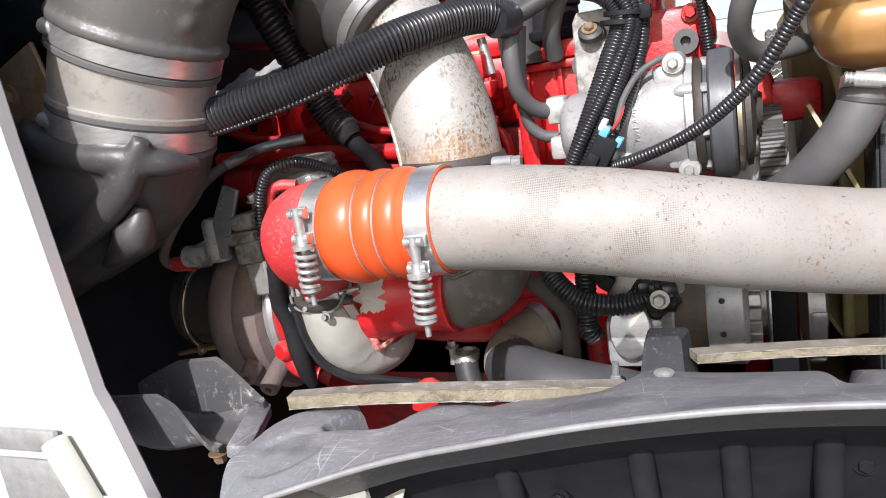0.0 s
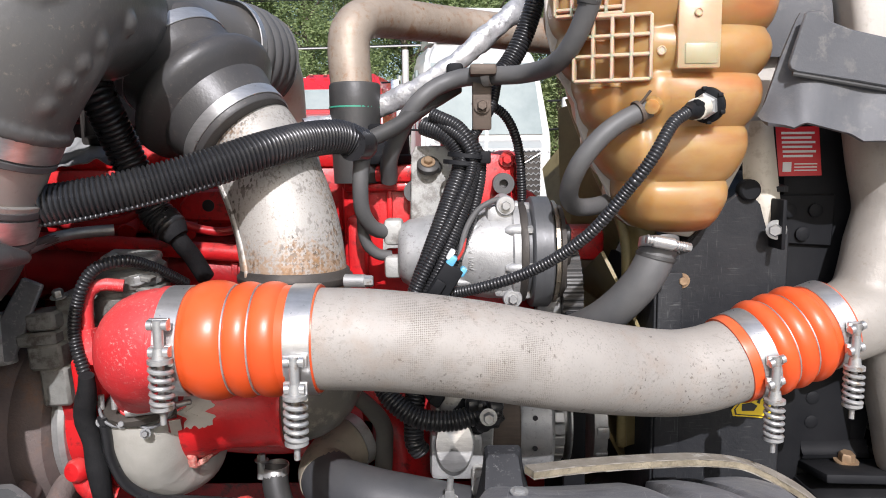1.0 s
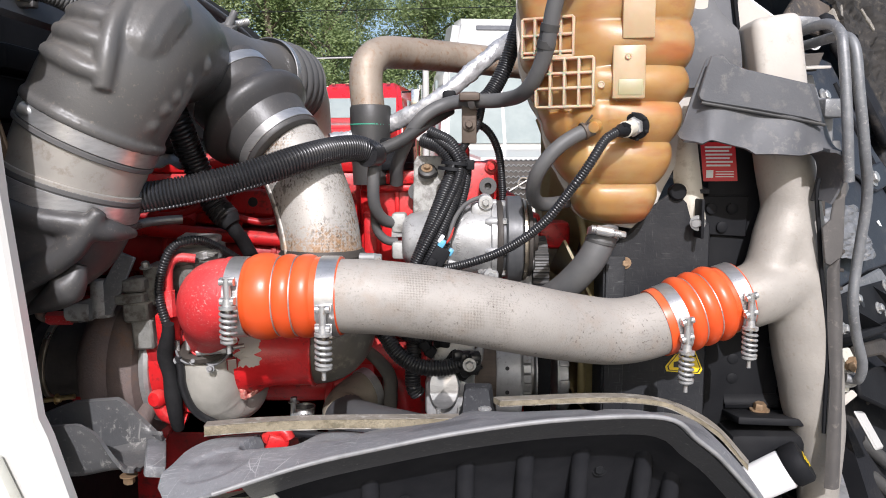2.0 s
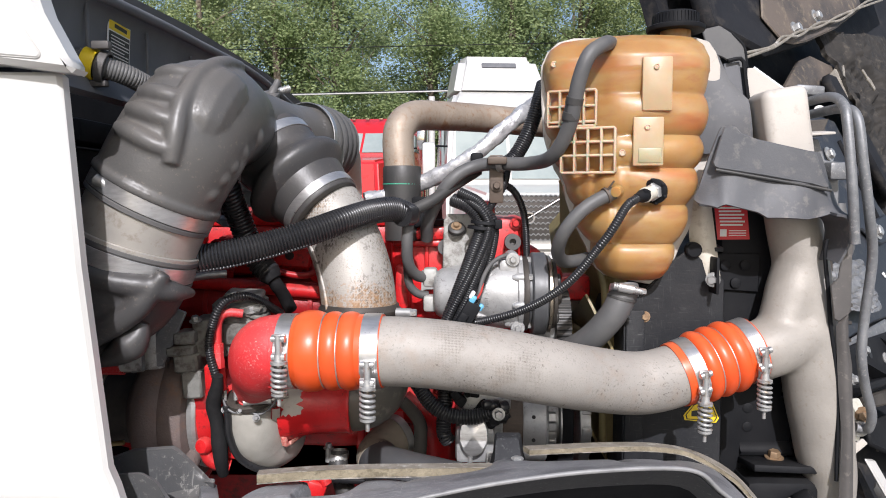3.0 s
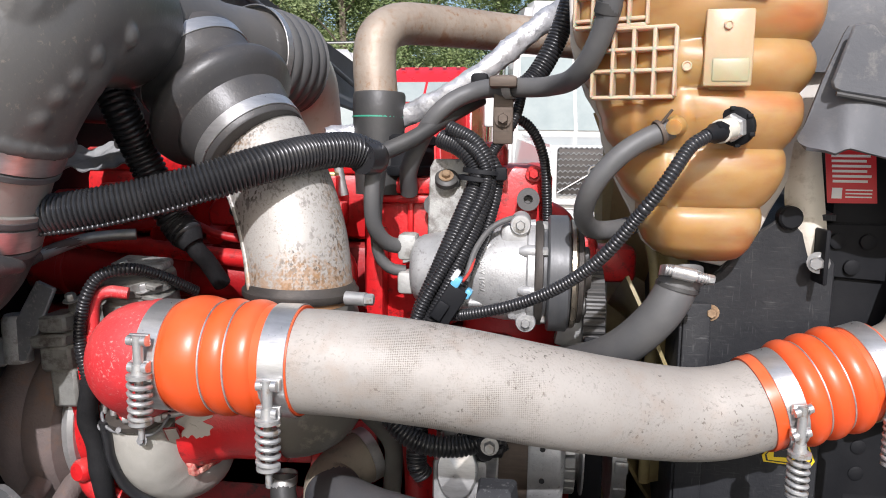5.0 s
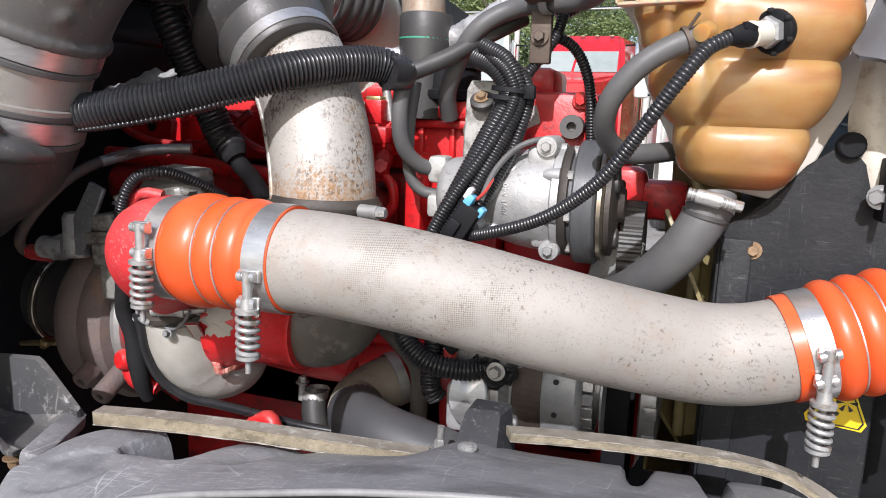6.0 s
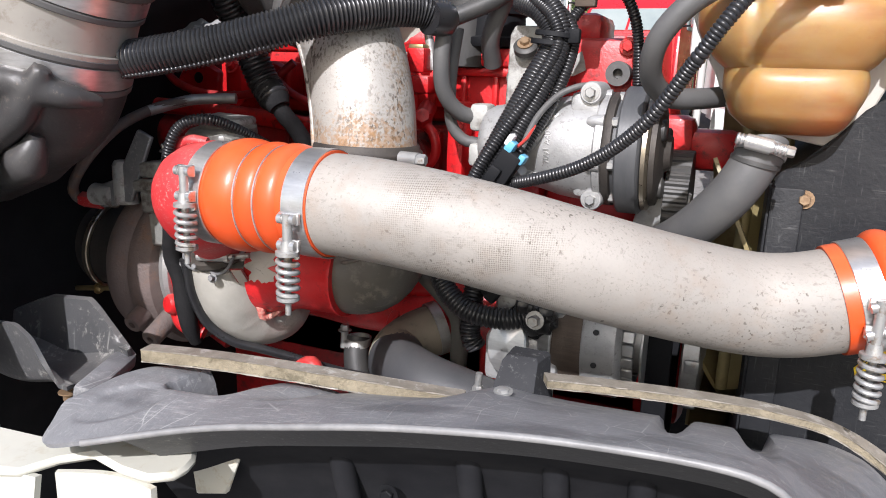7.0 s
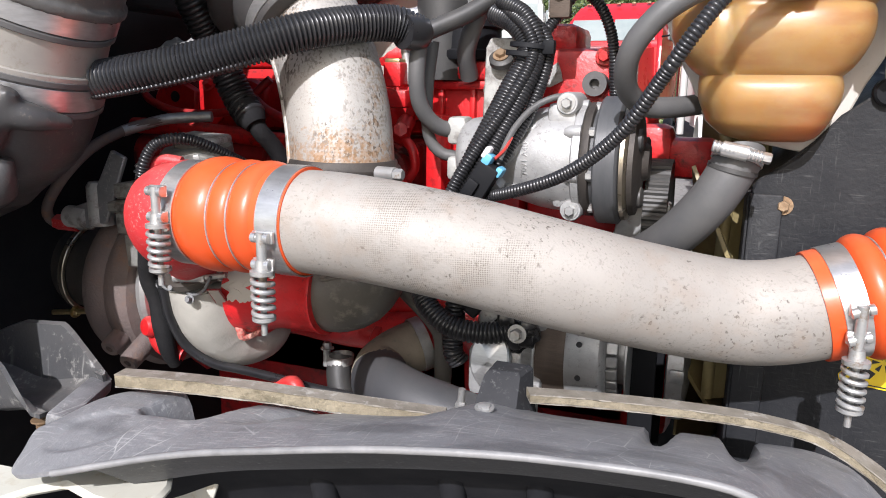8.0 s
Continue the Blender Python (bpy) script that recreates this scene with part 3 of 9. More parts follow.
def sheet(g, fn, nu, nv, thick):
    """A curved sheet of fn(u, v), u and v from 0 to 1, with thickness."""
    grid = [[Vector(fn(i / nu, j / nv)) for j in range(nv + 1)] for i in range(nu + 1)]

    def normal(i, j):
        a = grid[min(i + 1, nu)][j] - grid[max(i - 1, 0)][j]
        b = grid[i][min(j + 1, nv)] - grid[i][max(j - 1, 0)]
        c = a.cross(b)
        return c.normalized() if c.length > 1e-9 else Vector((0, 0, 1))

    top = [grid[i][j] for i in range(nu + 1) for j in range(nv + 1)]
    low = [grid[i][j] - thick * normal(i, j) for i in range(nu + 1) for j in range(nv + 1)]
    w, k = nv + 1, (nu + 1) * (nv + 1)
    faces = []
    for i in range(nu):
        for j in range(nv):
            q = (i * w + j, (i + 1) * w + j, (i + 1) * w + j + 1, i * w + j + 1)
            faces += [q, tuple(k + x for x in reversed(q))]
    edge = [i * w for i in range(nu + 1)] + [nu * w + j for j in range(1, nv + 1)] + [i * w + nv for i in range(nu - 1, -1, -1)] + [j for j in range(nv - 1, 0, -1)]
    faces += [(b, a, k + a, k + b) for a, b in zip(edge, edge[1:] + edge[:1])]
    return g.add(top + low, faces)


def hexbolt(g, at, axis, size=0.012, head=0.007, washer=True):
    """A hexagon head on a washer; axis points out of the surface."""
    if washer:
        lathe(g, at, axis, [(0, size * 0.78), (size * 0.1, size * 0.78), (size * 0.1, 0.0)], 16)
    lathe(g, at, axis, [(size * 0.08, size * 0.5), (head * 0.85, size * 0.5), (head, size * 0.42), (head, 0.0)], 6)
    return g


ORIGIN = {}


def thing(name, at, label, category, group="", kind=""):
    """An Empty at a thing's base, to which its parts belong."""
    ob = new(name)
    ob.empty_display_size = 0.02
    ob.location = at
    ORIGIN[ob.name] = Vector(at)
    return tagged(ob, label, category, group, kind)


def part(name, g, material, parent=None, label="", smooth=40, at=None):
    """Links a Geo as one mesh object, under a thing or a part if one is given."""
    base = ORIGIN[parent.name] if parent else Vector(at if at else (sum((p.x for p in g.v)) / len(g.v), sum((p.y for p in g.v)) / len(g.v), min(p.z for p in g.v)))
    me = bpy.data.meshes.new(name)
    me.from_pydata([p - base for p in g.v], [], g.f)
    me.validate()
    bm = bmesh.new()
    bm.from_mesh(me)
    bmesh.ops.recalc_face_normals(bm, faces=bm.faces[:])
    bm.to_mesh(me)
    bm.free()
    me.materials.append(material)
    if smooth:
        me.polygons.foreach_set("use_smooth", [True] * len(me.polygons))
        me.set_sharp_from_angle(angle=radians(smooth))
    ob = new(name, me)
    if parent:
        ob.parent = parent
        ORIGIN[ob.name] = base
    else:
        ob.location = base
        ORIGIN[ob.name] = base
    return tagged(ob, label)


def solo(name, g, material, label, category, group="", kind="", smooth=40):
    """A thing of one mesh."""
    return tagged(part(name, g, material, None, "", smooth), label, category, group, kind)


# ---- charge-air pipe, its boots and clamps ----
g = Geo()
CHARGE = [(-0.262, 0.607, 1.4785), (-0.19, 0.611, 1.4755), (-0.11, 0.626, 1.463), (-0.03, 0.648, 1.444), (0.03, 0.678, 1.427), (0.095, 0.712, 1.4115), (0.132, 0.722, 1.411), (0.164, 0.730, 1.4170), (0.200, 0.737, 1.428)]
tube(g, CHARGE, 0.0440, 48, 0.008)
tagged(part("charge_air_pipe", g, M["pipe"], None, at=(0.0, 0.66, 1.36)), "pale weathered aluminium charge-air pipe running across the engine bay", "pipe")


def boot(a, b, bulges, rim, seat, label):
    """A ribbed silicone sleeve from a to b. bulges: rows of (start, end, radius) along it."""
    a, b = Vector(a), Vector(b)
    ax, length = (b - a).normalized(), (b - a).length
    th = thing("hose_boot", (a + b) / 2 - Vector((0, 0, 0.05)), label, "hose boot", "silicone boots on the charge-air pipe")
    prof = [(0, rim - 0.004), (0, rim), (0.004, rim + 0.0005)]
    wires = []
    for n, (s, e, r) in enumerate(bulges):
        if n:
            wires.append(s)
        for k in range(11):
            t = k / 10
            prof.append((s + (e - s) * t, seat + (r - seat) * math.sin(math.pi * t) ** 0.6))
    prof += [(length - 0.004, rim + 0.0005), (length, rim), (length, rim - 0.004)]
    part("sleeve", lathe(Geo(), a, ax, prof, 64), M["orange"], th)
    for s in wires:
        part("wire_ring", ring(Geo(), a + ax * s, ax, seat + 0.0004, 0.0016, 0.0014, 64), M["steel"], th, "thin bright wire ring")
    return th


boot((-0.368, 0.615, 1.4760), (-0.2345, 0.609, 1.478), [(0.024, 0.060, 0.0520), (0.060, 0.081, 0.0502), (0.081, 0.103, 0.0500)], 0.0462, 0.0462, "bright orange ribbed silicone boot next to the red turbo elbow")
boot((0.167, 0.731, 1.4180), (0.283, 0.752, 1.4530), [(0.030, 0.051, 0.0520), (0.051, 0.073, 0.0520), (0.073, 0.096, 0.0525)], 0.0460, 0.0460, "bright orange ribbed silicone boot on the radiator side")


def t_clamp(c, axis, r, top, tip, width=0.019):
    """A band clamp whose spring-loaded bolt hangs down in front of it, from the height top to tip."""
    c, axis = Vector(c), Vector(axis).normalized()
    out = Vector((axis.y, -axis.x, 0)).normalized()
    if out.y > 0:
        out = -out
    th = thing("spring_clamp", c - Vector((0, 0, r)), "stainless band clamp with a spring-loaded bolt around an orange boot", "hose clamp", "spring clamps")
    part("band", ring(Geo(), c, axis, r, width, 0.0012, 64), M["steel"], th)
    p = c + out * (r + 0.0065)
    rod = lambda z: Vector((p.x, p.y, z))
    for z in (top, top - 0.022):
        g = Geo()
        lathe(g, rod(z) - axis * 0.0085, axis, [(0, 0.0035), (0.0003, 0.0044), (0.0045, 0.0044), (0.0047, 0.0030), (0.0123, 0.0030), (0.0125, 0.0044), (0.0167, 0.0044), (0.017, 0.0035)], 14)
        box(g, rod(z) - out * 0.003, (width * 0.9, 0.004, 0.010), 0.001, (0, 0, math.degrees(math.atan2(axis.y, axis.x))))
        part("trunnion", g, M["steel"], th)
    part("bolt", tube(Geo(), [rod(top + 0.004), rod(top - 0.03), rod(tip)], [0.0042, 0.0042, 0.0036, 0.0030, 0.0026, 0.0026], 12, 0.01), M["zinc"], th)
    s_top, s_low = tip + 0.050, tip + 0.017
    turns, coil = 5.0, []
    for k in range(int(turns * 14) + 1):
        a = 2 * math.pi * k / 14
        coil.append((p.x + 0.0082 * math.cos(a), p.y + 0.0082 * math.sin(a), s_top + (s_low - s_top) * k / (turns * 14)))
    part("spring", tube(Geo(), coil, 0.0021, 8, 0.01), M["zinc"], th, "dull grey coil spring")
    part("washer", lathe(Geo(), rod(s_top + 0.001), (0, 0, 1), [(0, 0.0100), (0.0035, 0.0100), (0.004, 0.0062), (0.012, 0.0052)], 18), M["zinc"], th)
    part("washer", lathe(Geo(), rod(s_low - 0.004), (0, 0, 1), [(-0.003, 0.0045), (0, 0.0096), (0.003, 0.0096)], 18), M["zinc"], th)
    return th


t_clamp((-0.355, 0.6145, 1.4760), (1, -0.04, 0.01), 0.0468, 1.502, 1.420)
t_clamp((-0.2470, 0.6095, 1.4775), (1, -0.04, 0.01), 0.0466, 1.472, 1.391, 0.022)
t_clamp((0.1865, 0.7345, 1.4240), (0.115, 0.020, 0.0355), 0.0464, 1.431, 1.338)
t_clamp((0.2722, 0.7501, 1.4497), (0.115, 0.020, 0.0355), 0.0464, 1.460, 1.366)

# ---- turbocharger ----
turbo = thing("turbocharger", (-0.45, 0.735, 1.25), "large turbocharger with rusty turbine scroll and red-painted compressor", "turbocharger")
g = Geo()
tube(g, [(-0.372, 0.608, 1.4745), (-0.390, 0.609, 1.4735), (-0.3990, 0.614, 1.467), (-0.405, 0.624, 1.456), (-0.412, 0.640, 1.444), (-0.422, 0.658, 1.428), (-0.433, 0.677, 1.410)], [0.0460, 0.0460, 0.0445, 0.0420, 0.0375, 0.033, 0.030], 40, 0.004)
ring(g, (-0.377, 0.608, 1.4745), (1, 0, 0), 0.0455, 0.008, 0.002)
lathe(g, (-0.385, 0.594, 1.443), (0.2, -0.9, -0.3), [(0, 0.011), (0.008, 0.011), (0.010, 0.009), (0.010, 0.004), (0.005, 0.004)], 18)
part("outlet_elbow", g, M["red_dusty"], turbo, "chalky red outlet elbow")
FL = Vector((-0.438, 0.685, 1.393))
part("outlet_flange", lathe(Geo(), FL, (-0.08, -0.35, 1), [(-0.004, 0.030), (-0.004, 0.034), (-0.002, 0.036), (0.004, 0.036), (0.006, 0.033)], 40), M["dark_metal"], turbo, "dark clamped flange")
for a in (205, 250, 300, 345):
    q = FL + Vector((0.037 * math.cos(radians(a)), 0.035 * math.sin(radians(a)), -0.012 * math.sin(radians(a))))
    part("flange_bolt", tube(Geo(), [q + Vector((0, 0, 0.007)), q, q - Vector((0, 0, 0.007))], 0.0030, 10), M["zinc"], turbo)
g = Geo()
tube(g, [(-0.438, 0.688, 1.387), (-0.440, 0.694, 1.373), (-0.441, 0.706, 1.351), (-0.441, 0.726, 1.325), (-0.432, 0.745, 1.308), (-0.418, 0.762, 1.308), (-0.407, 0.778, 1.322)], [0.033, 0.038, 0.042, 0.043, 0.041, 0.036, 0.028], 36, 0.004)
part("compressor_scroll", g, M["alu_red"], turbo, "bare aluminium scroll with red overspray")
g = Geo()
lathe(g, (-0.402, 0.735, 1.374), (1, 0, 0), [(0, 0.058), (0.012, 0.056), (0.03, 0.050), (0.045, 0.047), (0.092, 0.046), (0.094, 0.0475), (0.098, 0.0475), (0.098, 0.04)], 44)
lathe(g, (-0.410, 0.745, 1.353), (0.10, -0.98, -0.05), [(-0.03, 0.046), (0.016, 0.044), (0.024, 0.040), (0.028, 0.034), (0.030, 0.0)], 40)
part("compressor_inlet", g, M["red"], turbo, "bright red compressor inlet cover")
g = Geo()
rg = random.Random(12)
edge = [(-0.411, 0.697, 1.398), (-0.406, 0.692, 1.382), (-0.402, 0.692, 1.359), (-0.400, 0.697, 1.336), (-0.395, 0.705, 1.318), (-0.384, 0.716, 1.325), (-0.374, 0.728, 1.338)]
tube(g, [Vector(p) + Vector((rg.uniform(-1, 1), rg.uniform(-1, 1), rg.uniform(-1, 1))) * 0.0014 for p in spline(edge, 0.0045)], [0.0018, 0.0034, 0.0022, 0.0040, 0.0028, 0.0050, 0.0030, 0.0044, 0.0022], 8, 0.003)
part("torn_paint_edge", g, M["paint_scar"], turbo, "pale torn edge of the red paint")
def flake_fn(u, v):
    """A ragged patch that follows the round of the inlet cover."""
    a = radians(-8 + 46 * v) + 0.10 * noise.noise(Vector((6 * u, 1.0, 0.3)))
    x = -0.397 + 0.026 * u + 0.010 * noise.noise(Vector((2.0, 7 * v, 0.9)))
    r = float(np.interp(x, (-0.402, -0.390, -0.372, -0.357), (0.058, 0.056, 0.050, 0.047))) + 0.0006
    return (x, 0.735 - r * math.cos(a), 1.374 + r * math.sin(a))


part("bare_patch", sheet(Geo(), flake_fn, 16, 20, 0.0006), M["cap_plastic"], turbo, "flaked patch of bare metal")
PD = Vector((-0.012, 0.040, -0.039)).normalized()
PS = Vector((1.0, 0.35, 0.05)).normalized()
PN = PD.cross(PS).normalized()
for nm, hl, hw, off, mat in (("rating_plate", 0.030, 0.0068, 0.0, M["red_dark"]), ("plate_face", 0.028, 0.0052, 0.0008, M["cap_plastic"])):
    c = Vector((-0.404, 0.680, 1.364)) + PN * off * (1 if PN.y < 0 else -1)
    g = Geo().add([c + PD * (hl * i) + PS * (hw * j) + PN * (0.0006 * k) for k in (-1, 1) for i, j in ((-1, -1), (1, -1), (1, 1), (-1, 1))], [(0, 1, 2, 3), (7, 6, 5, 4), (0, 4, 5, 1), (1, 5, 6, 2), (2, 6, 7, 3), (3, 7, 4, 0)])
    part(nm, g, mat, turbo, "small dull metal plate" if nm == "plate_face" else "")
for k, (dx, dz) in enumerate(((0.0, 0.0), (0.016, 0.010), (0.030, -0.002))):
    g = tube(Geo(), [(-0.476 + dx, 0.672, 1.398 + dz), (-0.466 + dx, 0.660, 1.384 + dz), (-0.452 + dx, 0.657, 1.378 + dz), (-0.436 + dx, 0.655, 1.386 + dz), (-0.424 + dx, 0.652, 1.402 + dz)], 0.0017, 10)
    part("wire_loop", g, M["line_steel"] if k != 1 else M["red_dusty"], turbo, "bent retaining wire")
for x, y, z in ((-0.470, 0.664, 1.380), (-0.446, 0.655, 1.382), (-0.424, 0.654, 1.372)):
    part("loop_bolt", hexbolt(Geo(), (x, y, z), (0.2, -0.9, 0.2), 0.0065, 0.006), M["line_steel"], turbo)
g = Geo()
lathe(g, (-0.490, 0.775, 1.358), (1, 0, 0), [(-0.05, 0.07), (-0.05, 0.074), (-0.03, 0.078), (0.006, 0.078), (0.012, 0.072), (0.04, 0.062), (0.08, 0.058)], 44)
box(g, (-0.492, 0.694, 1.410), (0.022, 0.03, 0.060), 0.004, (8, 0, 0))
box(g, (-0.476, 0.715, 1.333), (0.030, 0.024, 0.075), 0.006, (-10, 12, 14))
tube(g, [(-0.510, 0.694, 1.320), (-0.500, 0.692, 1.298), (-0.476, 0.698, 1.288)], [0.011, 0.010, 0.009], 16)
lathe(g, (-0.506, 0.688, 1.322), (-0.3, -0.9, 0.1), [(0, 0.012), (0.008, 0.012), (0.012, 0.009), (0.013, 0)], 20)
part("bearing_housing", g, M["red"], turbo, "red painted bearing housing")
g = Geo()
tube(g, [(-0.440, 0.652, 1.394), (-0.403, 0.655, 1.397)], 0.0048, 12)
tube(g, [(-0.405, 0.655, 1.397), (-0.381, 0.660, 1.401)], 0.0030, 10)
hexbolt(g, (-0.409, 0.655, 1.396), (1, 0, 0.1), 0.011, 0.007, False)
part("clamp_rod", g, M["zinc"], turbo, "thin zinc clamp bolt")
g = Geo()
lathe(g, (-0.538, 0.785, 1.352), (1, 0, 0), [(0.0, 0.084), (0.002, 0.091), (0.009, 0.093), (0.014, 0.090), (0.016, 0.08)], 60)
part("band_clamp", g, M["zinc"], turbo, "steel band between scroll and housing")
g = Geo()
prof = [(-0.112, 0.048), (-0.104, 0.055), (-0.094, 0.072), (-0.084, 0.089), (-0.072, 0.100), (-0.056, 0.1055), (-0.044, 0.103), (-0.040, 0.0995), (-0.036, 0.102), (-0.018, 0.105), (-0.006, 0.100), (0.000, 0.088), (0.004, 0.075)]
lathe(g, (-0.536, 0.785, 1.345), (1, 0, 0), prof, 64)
for x, y, z in ((-0.561, 0.712, 1.310), (-0.532, 0.709, 1.298)):
    lathe(g, (x, y, z), (0.02, -0.90, -0.42), [(-0.012, 0.0125), (0.042, 0.0115), (0.044, 0.010), (0.044, 0.0045), (0.036, 0.0035)], 18)
part("turbine_scroll", g, M["iron"], turbo, "brown rusty cast-iron turbine scroll")
g = Geo()
lathe(g, (-0.70, 0.785, 1.352), (1, 0, -0.05), [(-0.2, 0.056), (0.02, 0.055), (0.05, 0.056), (0.10, 0.058)], 36)
part("outlet_pipe", g, M["dark_metal"], turbo)
ring(g := Geo(), (-0.690, 0.785, 1.352), (1, 0.05, -0.1), 0.057, 0.008, 0.005)
part("outlet_clamp", g, M["brass_dark"], turbo, "shiny round clamp")
for k in range(5):
    tube(g := Geo(), [(-0.720 + 0.005 * (k % 2) - 0.002 * k, 0.782 + (0.064 + 0.004 * math.sin(1.3 * k)) * math.cos(a + 0.02 * k), 1.352 + (0.060 + 0.004 * math.sin(1.3 * k)) * math.sin(a + 0.02 * k)) for a in np.linspace(radians(80), radians(300), 60)], 0.0042, 8, 0.003, wave=(0.007, 0.0014))
    part("heat_sleeve", g, M["sleeve"], turbo, "braided dark wire sleeve" if k == 0 else "")
g = Geo()
tube(g, [(-0.704, 0.724, 1.303), (-0.641, 0.724, 1.312)], 0.0036, 10)
hexbolt(g, (-0.667, 0.724, 1.308), (1, 0, 0), 0.010)
part("clamp_bolt", g, M["brass"], turbo)
ACT = Vector((-0.462, 0.735, 1.500))
g = lathe(Geo(), ACT - Vector((0, 0, 0.030)), (-0.05, -0.15, 1), [(0, 0.040), (0.030, 0.040), (0.032, 0.036), (0.036, 0.036), (0.038, 0.040), (0.052, 0.040), (0.055, 0.036), (0.056, 0.024), (0.062, 0.024), (0.064, 0.021), (0.064, 0)], 10)
box(g, ACT + Vector((-0.040, 0.000, -0.030)), (0.060, 0.060, 0.055), 0.006, (0, 0, 8))
part("actuator", g, M["actuator"], turbo, "oily grey cast actuator body")
part("actuator_cap", box(Geo(), ACT + Vector((0.004, -0.006, 0.031)), (0.052, 0.040, 0.010), 0.004, (6, 3, 4)), M["grey_cast"], turbo, "dust-pale cap")
for k in range(4):
    part("cooling_rib", box(Geo(), ACT + Vector((0.036 - 0.004 * k, -0.020, -0.022 + 0.012 * k)), (0.020, 0.036, 0.006), 0.0015, (0, 10, 0), 1), M["actuator"], turbo)
g = Geo()
for dx, dz, sx, sz in ((-0.072, -0.026, 0.030, 0.018), (-0.078, -0.044, 0.040, 0.014), (-0.070, -0.062, 0.034, 0.026), (-0.062, -0.092, 0.028, 0.040)):
    box(g, ACT + Vector((dx, -0.030, dz)), (sx, 0.040, sz), 0.003, (0, -4, 0), 1)
part("actuator_plug", g, M["actuator"], turbo, "stepped grey electrical plug")
part("actuator_lever", box(Geo(), ACT + Vector((-0.052, -0.026, -0.130)), (0.020, 0.022, 0.060), 0.004, (6, -8, 0)), M["red_dark"], turbo)
for dx, dy, dz in ((-0.026, -0.030, 0.010), (0.020, -0.034, 0.010), (-0.008, -0.022, 0.030), (-0.060, -0.032, -0.004)):
    part("actuator_bolt", hexbolt(Geo(), ACT + Vector((dx, dy, dz)), (-0.05, -0.3, 1), 0.011, 0.008), M["zinc"], turbo)
g = tube(Geo(), [ACT + Vector((0.014, -0.052, 0.010)), ACT + Vector((-0.006, -0.058, 0.012)), ACT + Vector((-0.018, -0.060, 0.000)), ACT + Vector((-0.020, -0.060, -0.040))], 0.0062, 12)
lathe(g, ACT + Vector((-0.020, -0.060, -0.030)), (0, 0, -1), [(0, 0.0085), (0.020, 0.0085), (0.022, 0.0095), (0.034, 0.0095)], 8)
part("actuator_link", g, M["red_dusty"], turbo, "red elbow fitting")

turbo.location += Vector((0.009, 0.007, 0.0015))      # seated against the boot
solo("turbo_bracket", plate(Geo(), [(-0.60, 1.425), (-0.555, 1.437), (-0.520, 1.512), (-0.540, 1.520), (-0.575, 1.462), (-0.61, 1.45)], 0.006, upright(0.70)), M["line_steel"], "thin grey bracket beside the turbine scroll", "bracket")
g = Geo()
tube(g, [(-0.615, 0.70, 1.440), (-0.585, 0.70, 1.440)], 0.013, 16)
lathe(g, (-0.572, 0.705, 1.432), (0, 0, 1), [(0, 0.014), (0.045, 0.014), (0.05, 0.011)], 16)
solo("turbo_sensor", g, M["grey_cast"], "small grey sensor body by the turbine", "sensor")
line = thing("oil_feed_line", (-0.66, 0.74, 1.40), "thin dusty brown oil line curving behind the turbo", "pipe")
OIL = [(-0.596, 0.712, 1.429), (-0.633, 0.712, 1.428), (-0.657, 0.712, 1.429), (-0.656, 0.704, 1.442), (-0.628, 0.690, 1.466), (-0.598, 0.690, 1.496), (-0.583, 0.715, 1.522), (-0.568, 0.753, 1.540), (-0.552, 0.790, 1.549)]
part("line", tube(Geo(), OIL, 0.0062, 12), M["iron"], line)
part("bare_end", tube(Geo(), [(-0.571, 0.745, 1.537), (-0.552, 0.790, 1.549), (-0.530, 0.812, 1.552), (-0.505, 0.824, 1.553)], 0.0066, 12), M["zinc"], line, "bare grey end of the line")
part("union", tube(Geo(), [(-0.650, 0.712, 1.4285), (-0.618, 0.712, 1.4285)], 0.0095, 6), M["red_dusty"], line)

# dark silicone elbow between the intake elbow and the compressor inlet
inlet = thing("inlet_hose", (-0.27, 0.74, 1.32), "dark grey rubber elbow below the intake pipe", "hose")
g = Geo()
tube(g, [(-0.324, 0.735, 1.376), (-0.300, 0.7355, 1.374), (-0.272, 0.738, 1.381), (-0.260, 0.741, 1.410), (-0.268, 0.744, 1.45), (-0.281, 0.745, 1.50)], [0.0485, 0.0505, 0.052, 0.0525, 0.052, 0.0515], 44, 0.006)
tube(g, [(-0.2655 + 0.0525 * math.cos(a), 0.742 + 0.0535 * math.sin(a), 1.398 + 0.018 * math.cos(a)) for a in np.linspace(0, 2 * math.pi, 40)], 0.0026, 8)
part("elbow", g, M["inlet_rubber"], inlet)
g = Geo()
ring(g, (-0.311, 0.7353, 1.375), (1, 0.02, -0.05), 0.0500, 0.014, 0.0012)
for k in range(40):
    a = radians(9 * k)
    box(g, (-0.311, 0.7353 + 0.0514 * math.cos(a), 1.375 + 0.0514 * math.sin(a)), (0.009, 0.0014, 0.0014), 0)
part("worm_clamp", g, M["steel"], inlet, "slotted worm-drive clamp")
inlet.location += Vector((-0.004, 0.016, 0.004))

